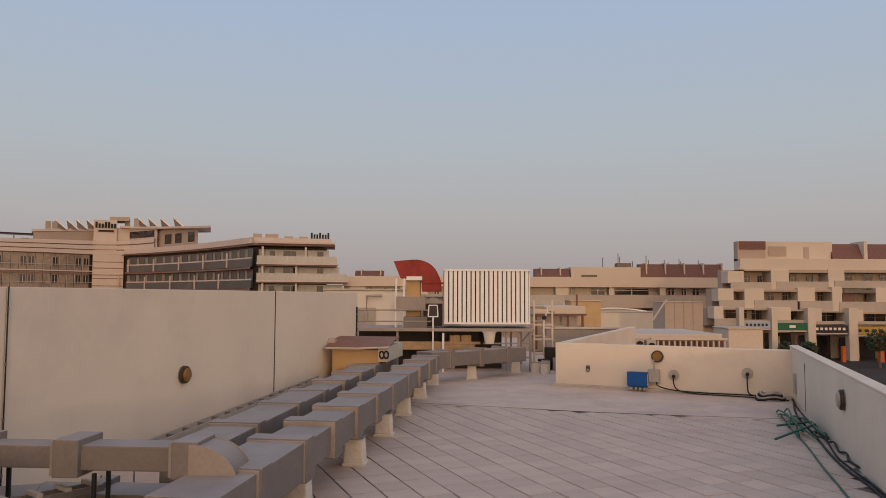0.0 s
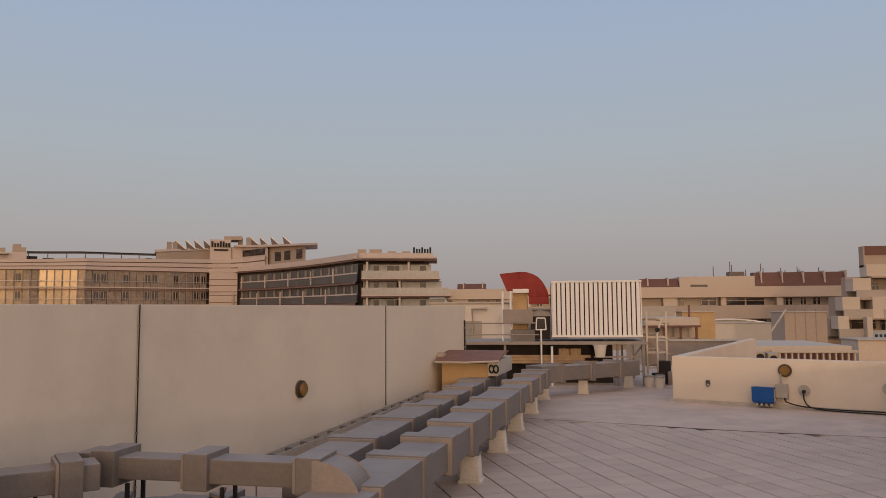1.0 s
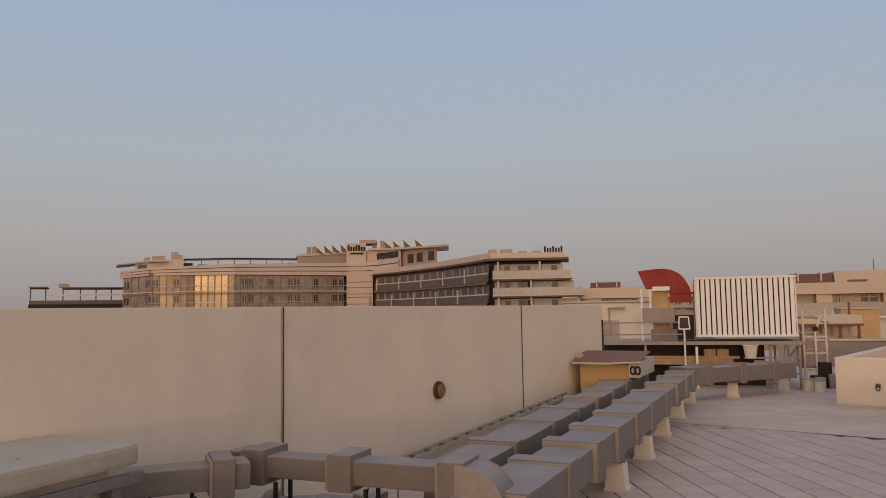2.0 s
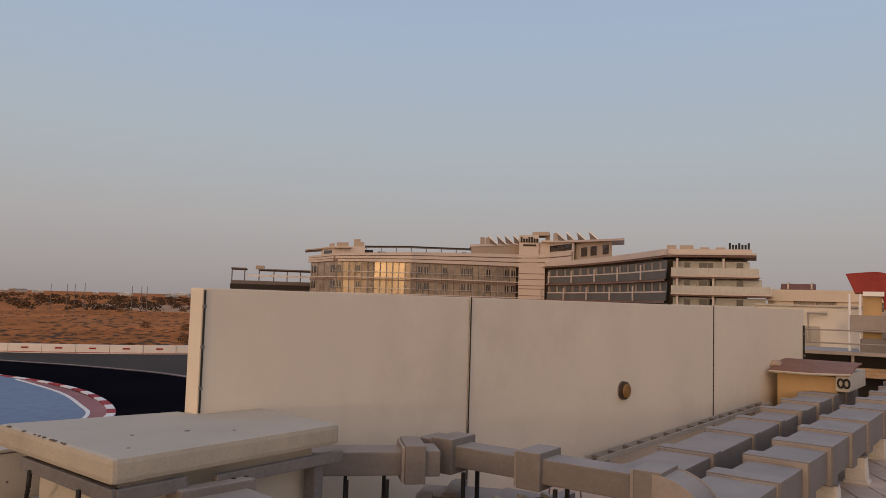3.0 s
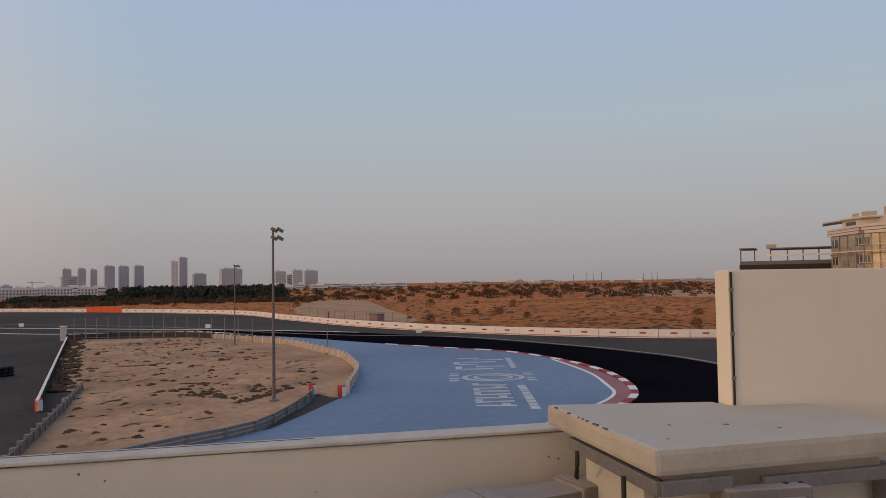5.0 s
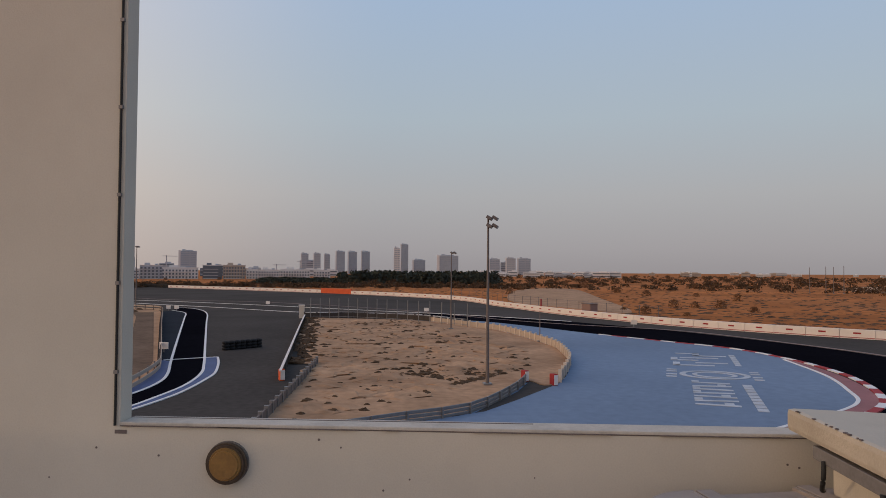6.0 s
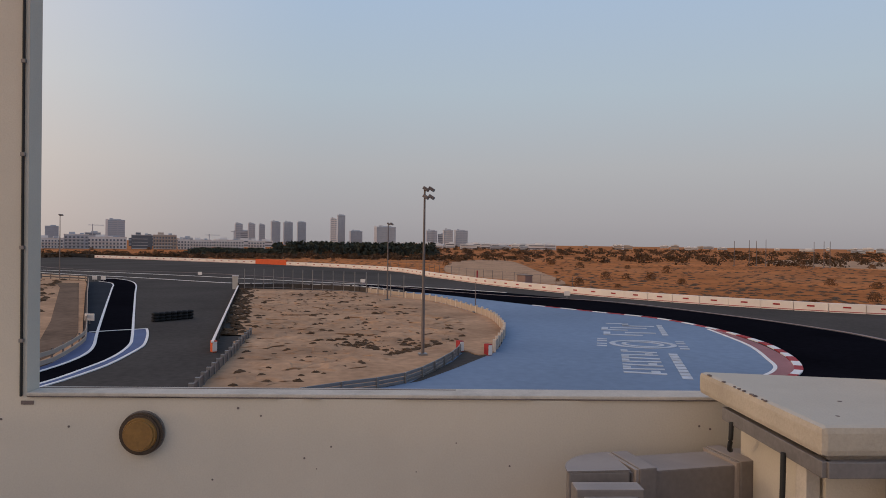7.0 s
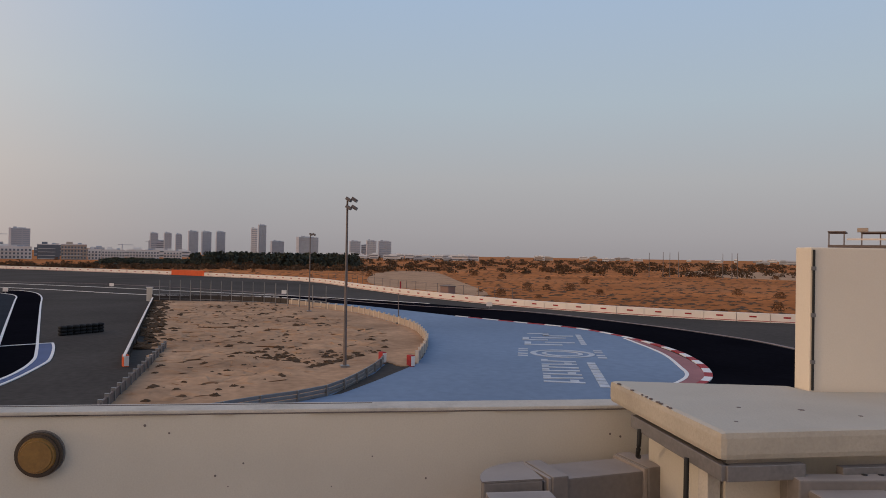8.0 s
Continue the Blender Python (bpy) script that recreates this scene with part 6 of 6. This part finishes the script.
nb("core_wall", 12, 1080, 400, 490, 0.6, 3.0, M_BLD2)
nb("core_wall", 12, 1080, 490, 720, 1.8, 3.0, M_BLD2)
for x0, x1, c0, c1, y in ((110, 195, 205, 268, -0.6), (338, 432, 195, 300, -0.6), (640, 725, 192, 290, -0.6), (45, 126, 296, 362, -1.4), (183, 284, 296, 405, -1.4), (460, 550, 290, 362, -1.4), (640, 692, 285, 410, -1.4), (868, 1010, 288, 405, -1.4), (12, 62, 388, 452, -2.0), (296, 410, 392, 470, -2.0), (482, 570, 398, 470, -2.0), (690, 785, 402, 480, -2.0)):
    f = nb("fin_wall", x0, x1, c0, c1, y, y + 2.2, M_BLD)
for x0, x1, c0, c1, y in ((125, 338, 262, 312, -0.7), (366, 638, 258, 308, -0.7), (670, 1080, 252, 292, -0.7), (50, 182, 356, 402, -1.5), (232, 456, 356, 410, -1.5), (470, 640, 358, 412, -1.5), (675, 866, 362, 420, -1.5), (866, 1080, 362, 420, -1.5), (14, 130, 450, 498, -2.1), (130, 480, 456, 472, -2.1), (480, 1080, 462, 478, -2.1)):
    nb("balcony_parapet", x0, x1, c0, c1, y, y + 0.25, M_BLD3)
for x0, x1, c0, c1, y in ((200, 340, 196, 204, -0.5), (435, 640, 196, 212, -0.5), (725, 1080, 196, 210, -0.5), (126, 184, 300, 312, -1.3), (285, 458, 300, 312, -1.3), (550, 640, 300, 312, -1.3), (692, 866, 300, 318, -1.3), (60, 298, 398, 406, -1.9), (405, 482, 404, 412, -1.9), (570, 692, 410, 418, -1.9), (785, 1080, 414, 424, -1.9)):
    nb("floor_slab", x0, x1, c0, c1, y, 1.0, M_BLD2)
for x0, x1, c0, c1, y in ((232, 264, 228, 264, 1.5), (304, 328, 228, 262, 1.5), (478, 512, 224, 258, 1.5), (568, 602, 224, 258, 1.5), (766, 812, 216, 255, 1.5), (874, 922, 212, 254, 1.5), (342, 378, 320, 360, 0.9), (425, 450, 318, 360, 0.9), (612, 636, 316, 360, 0.9), (960, 1000, 216, 254, 1.5), (110, 225, 408, 452, 0.5), (248, 290, 408, 460, 0.5), (440, 474, 416, 462, 0.5), (600, 690, 420, 466, 0.5), (850, 960, 428, 474, 0.5)):
    glazed(near, UN, x0, x1, NZ - c1, NZ - c0, y)
nb("awning", 700, 862, 300, 318, -1.6, 0.5, M_POLE, "dark balcony awning")
nb("awning_curtain", 700, 762, 318, 362, -1.2, 0.4, M_BROWN)
# shop front row: columns, signs, dark arcade
shops = thing("shop_row", "arcade of shops with coloured signboards and cream columns", "shops", pose(35.7, 93.0, -0.65))
M_SIGN_B = mat("dark sign", (0.03, 0.03, 0.04), 0.5, 0.1, 2, 0.0)
M_SIGN_G = mat("green sign", (0.02, 0.12, 0.06), 0.5, 0.1, 2, 0.0)
M_SIGN_Y = mat("yellow sign", (0.48, 0.30, 0.06), 0.5, 0.1, 2, 0.0)
M_SIGN_W = mat("pale sign", (0.36, 0.42, 0.48), 0.5, 0.1, 2, 0.0)
M_SIGN_R = mat("orange column wrap", (0.62, 0.13, 0.02), 0.5, 0.1, 2, 0.0)
for x0, x1, c1 in ((130, 155, 560), (296, 326, 620), (482, 522, 640), (692, 738, 720), (930, 972, 730), (1060, 1090, 720)):
    slab_on(shops, "column", UN, x0, x1, -248, NZ - 396, -0.3, 0.7, M_BLD)
for x0, x1, c0, c1, sg, n in ((155, 292, 466, 502, M_SIGN_W, 6), (328, 480, 474, 510, M_SIGN_G, 1), (513, 690, 484, 522, M_SIGN_B, 7), (726, 928, 490, 532, M_SIGN_Y, 5), (960, 1060, 490, 535, M_SIGN_B, 3)):
    sb = slab_on(shops, "signboard", UN, x0, x1, NZ - c1, NZ - c0, -0.15, 0.1, sg)
    step = (x1 - x0 - 16) / n
    for j in range(n):
        a0 = x0 + 10 + j * step if n > 1 else (x0 + x1) / 2 - 16
        slab_on(sb, "sign_mark", UN, a0, a0 + (step * 0.6 if n > 1 else 32), NZ - (c0 + c1) / 2 - 6, NZ - (c0 + c1) / 2 + 7, -0.18, -0.152, M_SIGN_B if sg in (M_SIGN_Y, M_SIGN_W) else M_BARR)
    slab_on(shops, "sign_edge", UN, x0, x1, NZ - c1 - 8, NZ - c1 - 1, -0.1, 0.3, M_HSTONE)
    slab_on(shops, "shop_window", UN, x0 + 6, x1 - 6, -240, NZ - c1 - 22, 3.9, 4.0, M_WIN)
    slab_on(shops, "door_frame", UN, (x0 + x1) / 2, (x0 + x1) / 2 + 6, -248, NZ - c1 - 40, 3.7, 3.89, M_HSTONE)
for x0, x1, c0 in ((616, 634, 585), (797, 826, 516)):
    slab_on(shops, "banner_column", UN, x0, x1, -248, NZ - c0, -2.0, -1.6, M_SIGN_R, "orange wrapped column")
street = solid("pavement", bm_box(18, 80, 30, 97, GZ, GZ + 0.06), M_ASPH, "dark paved street before the shops", "street", "structure")


def street_tree(x, y, h, seed):
    rg = random.Random(seed)
    t = thing("street_tree", "small dusty green street tree before the shops", "tree", pose(x, y, GZ), "street trees")
    part("trunk", bm_tube([(0, 0, 0), (0.05, 0.02, h * 0.3), (0.0, 0.05, h * 0.6)], 0.14, 7, 0.07), M_POLE, t)
    for k in range(4):
        a = 1.6 * k
        part("limb", bm_tube([(0, 0, h * 0.4), (math.cos(a) * 0.5, math.sin(a) * 0.5, h * 0.65), (math.cos(a) * 0.9, math.sin(a) * 0.9, h * 0.8)], 0.06, 5, 0.02), M_POLE, t)
    verts, faces = [], []
    for _ in range(420):
        v = Vector((rg.gauss(0, 1), rg.gauss(0, 1), rg.gauss(0, 1))).normalized() * rg.random() ** 0.4
        c = Vector((v.x * h * 0.33, v.y * h * 0.33, h * 0.68 + v.z * h * 0.3))
        d1 = Vector((rg.uniform(-1, 1), rg.uniform(-1, 1), rg.uniform(-1, 1))).normalized() * 0.22
        d2 = d1.orthogonal().normalized() * 0.13
        b = len(verts)
        verts += [tuple(c - d1), tuple(c + d2), tuple(c + d1), tuple(c - d2)]
        faces.append((b, b + 1, b + 2, b + 3))
    me = bpy.data.meshes.new("crown")
    me.from_pydata(verts, [], faces)
    me.materials.append(M_LEAF)
    cr = new("crown", me)
    cr.parent = t
    return t


for k, (x, y, h) in enumerate(((41.6, 86, 2.9), (43.6, 85, 3.1), (45.3, 88, 2.6), (51.3, 84, 4.6), (52.8, 82, 4.2), (55.8, 83, 5.2), (57.8, 80, 5.0))):
    street_tree(x, y, h, 60 + k)


# ---- lower roofs between ----
def roof_box(name, label, cat, x0, x1, y0, y1, z0, z1, material, trim=None, lid=0.06):
    t = thing(name, label, cat, pose(x0, y0, 0), "lower roof structures")
    w, d = x1 - x0, y1 - y0
    part("body", bm_box(0, w, 0, d, z0, z1, 0.02), material, t)
    part("coping", bm_box(-0.06, w + 0.06, -0.06, d + 0.06, z1 + 0.002, z1 + lid, 0.01), trim or M_CAP, t)
    return t


lower = solid("lower_roof", bm_prism([(-4, 27.5), (9, 27.5), (14.5, 38), (19, 52), (24, 70), (-4, 70)], GZ, -1.9), M_TILE, "pale lower roof beyond the parapet", "roof", "structure")
M_PLANT = mat("white plant room render", (0.74, 0.68, 0.60), 0.9, 0.05, 0.8, 0.1, 40, stain=(0.6, 0.53, 0.45), stain_amt=0.3)
pr = roof_box("plant_room", "cream rooftop plant room beyond the screen wall", "plant room", -3.07, -0.26, 24.5, 29, -2, 2.17, M_PLANT)
part("louvre_door", bm_box(0.9, 1.7, -0.04, -0.01, 0.4, 1.6), M_GREYP, pr)
part("pipe", bm_tube([(1.4, -0.1, 1.2), (1.4, -0.1, 2.0), (1.9, -0.1, 2.0)], 0.05, 7), M_GREYP, pr)
roof_box("plant_screen", "grey plant screen panel", "plant screen", 0.14, 1.45, 24.2, 24.5, -1, 1.96, M_DUCT2)
hut = roof_box("roof_hut", "tan corrugated roof hut", "roof hut", 17.5, 20.3, 54, 57, -2, 1.6, M_BLD2)
for x in (0.68, 1.36, 2.04):
    part("panel_joint", bm_box(x, x + 0.05, -0.02, -0.001, -1.9, 1.84), M_DUCT2, hut)
part("leaning_stay", bm_tube([(-1.0, -0.1, 0.2), (0.1, -0.1, 1.8)], 0.07, 6), M_CAP, hut)
roof_box("roof_block", "plain ochre rendered roof block", "roof block", 8.0, 9.65, 40, 42, -2, 1.75, M_YEL)
hoard = thing("roof_hoarding", "grey slanted sheet hoarding on the lower roof", "hoarding", pose(4.9, 36.5, 0))
part("sheet", moved(bm_prism([(-0.2, -1.9), (2.1, -1.9), (2.1, 2.05), (0.0, 2.05), (-0.2, 1.8)], 0, 0.1), Matrix(((1, 0, 0, 0), (0, 0, 1, 0), (0, 1, 0, 0), (0, 0, 0, 1)))), M_GREYP, hoard)
part("return_sheet", moved(bm_prism([(2.1, -1.9), (2.75, -1.9), (2.1, 2.05)], 0, 0.08), Matrix(((1, 0, 0, 0), (0, 0, 1, 0.02), (0, 1, 0, 0), (0, 0, 0, 1)))), M_BLD, hoard)
part("post", bm_box(2.72, 2.8, -0.05, 0.03, -1.9, 2.1), M_BROWN, hoard)
vault = thing("roof_vault", "long white curved roof beyond the lower roof", "roof", pose(14.2, 70.5, -0.85))
prof = [(7.2 * k / 12, 1.05 + 0.62 * math.sin(math.pi * (0.12 + 0.76 * k / 12))) for k in range(13)]
part("shell", moved(bm_prism(prof + [(7.2, -2.0), (0, -2.0)], 0, 5), Matrix(((1, 0, 0, 0), (0, 0, 1, 0), (0, 1, 0, 0), (0, 0, 0, 1)))), M_WALLW, vault)
part("edge", moved(bm_prism([(a[0], a[1] + 0.02) for a in prof] + [(a[0], a[1] + 0.14) for a in prof[::-1]], -0.15, 0.2), Matrix(((1, 0, 0, 0), (0, 0, 1, 0), (0, 1, 0, 0), (0, 0, 0, 1)))), M_AC, vault)
can = thing("roof_canopy", "brown-edged canopy on the lower roof", "canopy", pose(4.67, 30, -0.16))
part("roof", bm_box(0, 2.1, 0, 4, 1.42, 1.76, 0.02), M_BLD, can)
part("fascia", bm_box(-0.03, 2.13, -0.06, -0.005, 1.38, 1.46), M_BROWN, can)
for x in (0.05, 0.7, 1.35, 1.95):
    part("post", bm_box(x, x + 0.08, 0.05, 0.13, -1.9, 1.418), M_BROWN, can)
part("back_wall", bm_box(0, 2.1, 1.2, 1.5, -1.9, 1.418), M_BLD, can)
part("front_wall", bm_box(0, 2.1, 0.2, 0.3, -1.9, 1.0), M_BLD2, can)
roof_box("low_wall", "grey sloping parapet on the lower roof", "low wall", 4.63, 7.2, 26.5, 26.9, -2, 0.83, M_DUCT2)
roof_box("low_wall", "white curved parapet on the lower roof", "low wall", 14.4, 20.8, 64, 66, -2, 0.65, M_WALLW)
roof_box("stair_head", "peach rendered stair head", "stair head", 15.4, 17.15, 37, 39, -2, 0.4, M_BLD)
bal = thing("balustrade", "white balustrade with bulb lights on the lower roof", "balustrade", pose(10.3, 33, 0.16))
part("top_rail", bm_box(0, 3.45, -0.06, 0.1, -0.1, 0.0, 0.01), M_WALLW, bal)
part("slab", bm_box(-1.0, 3.5, -0.2, 6, -1.05, -0.9, 0.02), M_WALLW, bal)
part("dark_gap", bm_box(0, 3.45, 0.3, 0.4, -0.88, -0.11), M_BROWN, bal)
part("rear_slab", bm_box(-0.6, 3.4, 0.45, 6, -0.1, 0.16, 0.02), M_BLD, bal)
for k in range(14):
    part("baluster", bm_box(0.05 + k * 0.25, 0.11 + k * 0.25, -0.04, 0.06, -0.88, -0.125), M_WALLW, bal)
for x, y, z in ((7.9, 28, 0.4), (8.3, 28.2, 0.4), (8.7, 28, 0.35)):
    c = thing("condenser", "small grey air-conditioning condenser", "condenser", pose(x, y, z - 0.5), "condensers")
    part("case", bm_box(0, 0.36, 0, 0.4, -2, 0.5, 0.02), M_GREYP, c)
    part("fan", moved(bm_disc(0.13, 0.02, 18), pose(0.18, -0.001, 0.28, 0, 0, -90)), M_ACG, c)

# ---- roof pavers, the nearest as pieces ----
TS = 0.335
tm = pose(0, 0, 0, 0, 0, 21.4)
paver_me = mesh_of("paver", bm_box(-TS / 2 + 0.009, TS / 2 - 0.009, -TS / 2 + 0.0015, TS / 2 - 0.0015, -0.012, 0.0), M_TILE)
joined = bmesh.new()
cells = []
for i in range(-40, 60):
    for j in range(-40, 60):
        c = tm @ Vector((i * TS - 0.11, j * TS, 0))
        if not (-4.7 + 0.19 * (c.y - 3) < c.x and c.x < 2.62 + (c.y + 0.0) * 0.3497 and -4.25 < c.y < 13.1 - 0.28 * (c.x - 1.9)):
            continue
        cells.append(c)
cells.sort(key=lambda c: (c - Vector((1.6, 7.6, 0))).length)
rg = random.Random(77)
for k, c in enumerate(cells):
    dz = rg.uniform(-0.002, 0.002)
    if k < 300:
        p = new("paver", paver_me)
        p.parent = roof_floor
        p.matrix_local = pose(c.x, c.y, dz, rg.uniform(-0.15, 0.15), rg.uniform(-0.15, 0.15), 21.4 + rg.uniform(-0.3, 0.3))
    else:
        b = bm_box(-TS / 2 + 0.009, TS / 2 - 0.009, -TS / 2 + 0.0015, TS / 2 - 0.0015, -0.012, 0.0)
        b.transform(pose(c.x, c.y, dz, 0, 0, 21.4))
        join(joined, b)
rest = part("paver_field", joined, M_TILE, roof_floor)
rest["kind"] = "stuff"
SEAM = [Vector((-1.3, 14.2, 0)), Vector((0.289, 13.65, 0)), Vector((1.925, 13.12, 0)), Vector((3.8, 12.5, 0)), Vector((6.6, 11.9, 0))]
part("seam", bm_strip(smooth_line(SEAM, 6), -0.014, 0.014, -0.005, 0.006), M_GROUT, roof_floor, "dark open seam across the pavers")
part("screed", bm_prism([(-1.3, 14.0), (6.75, 11.7), (7.6, 14.2), (3.4, 16.4), (9, 26.9), (-1.0, 26.9)], -0.012, 0.004), M_TILE, roof_floor, "smooth pale screed beyond the seam")
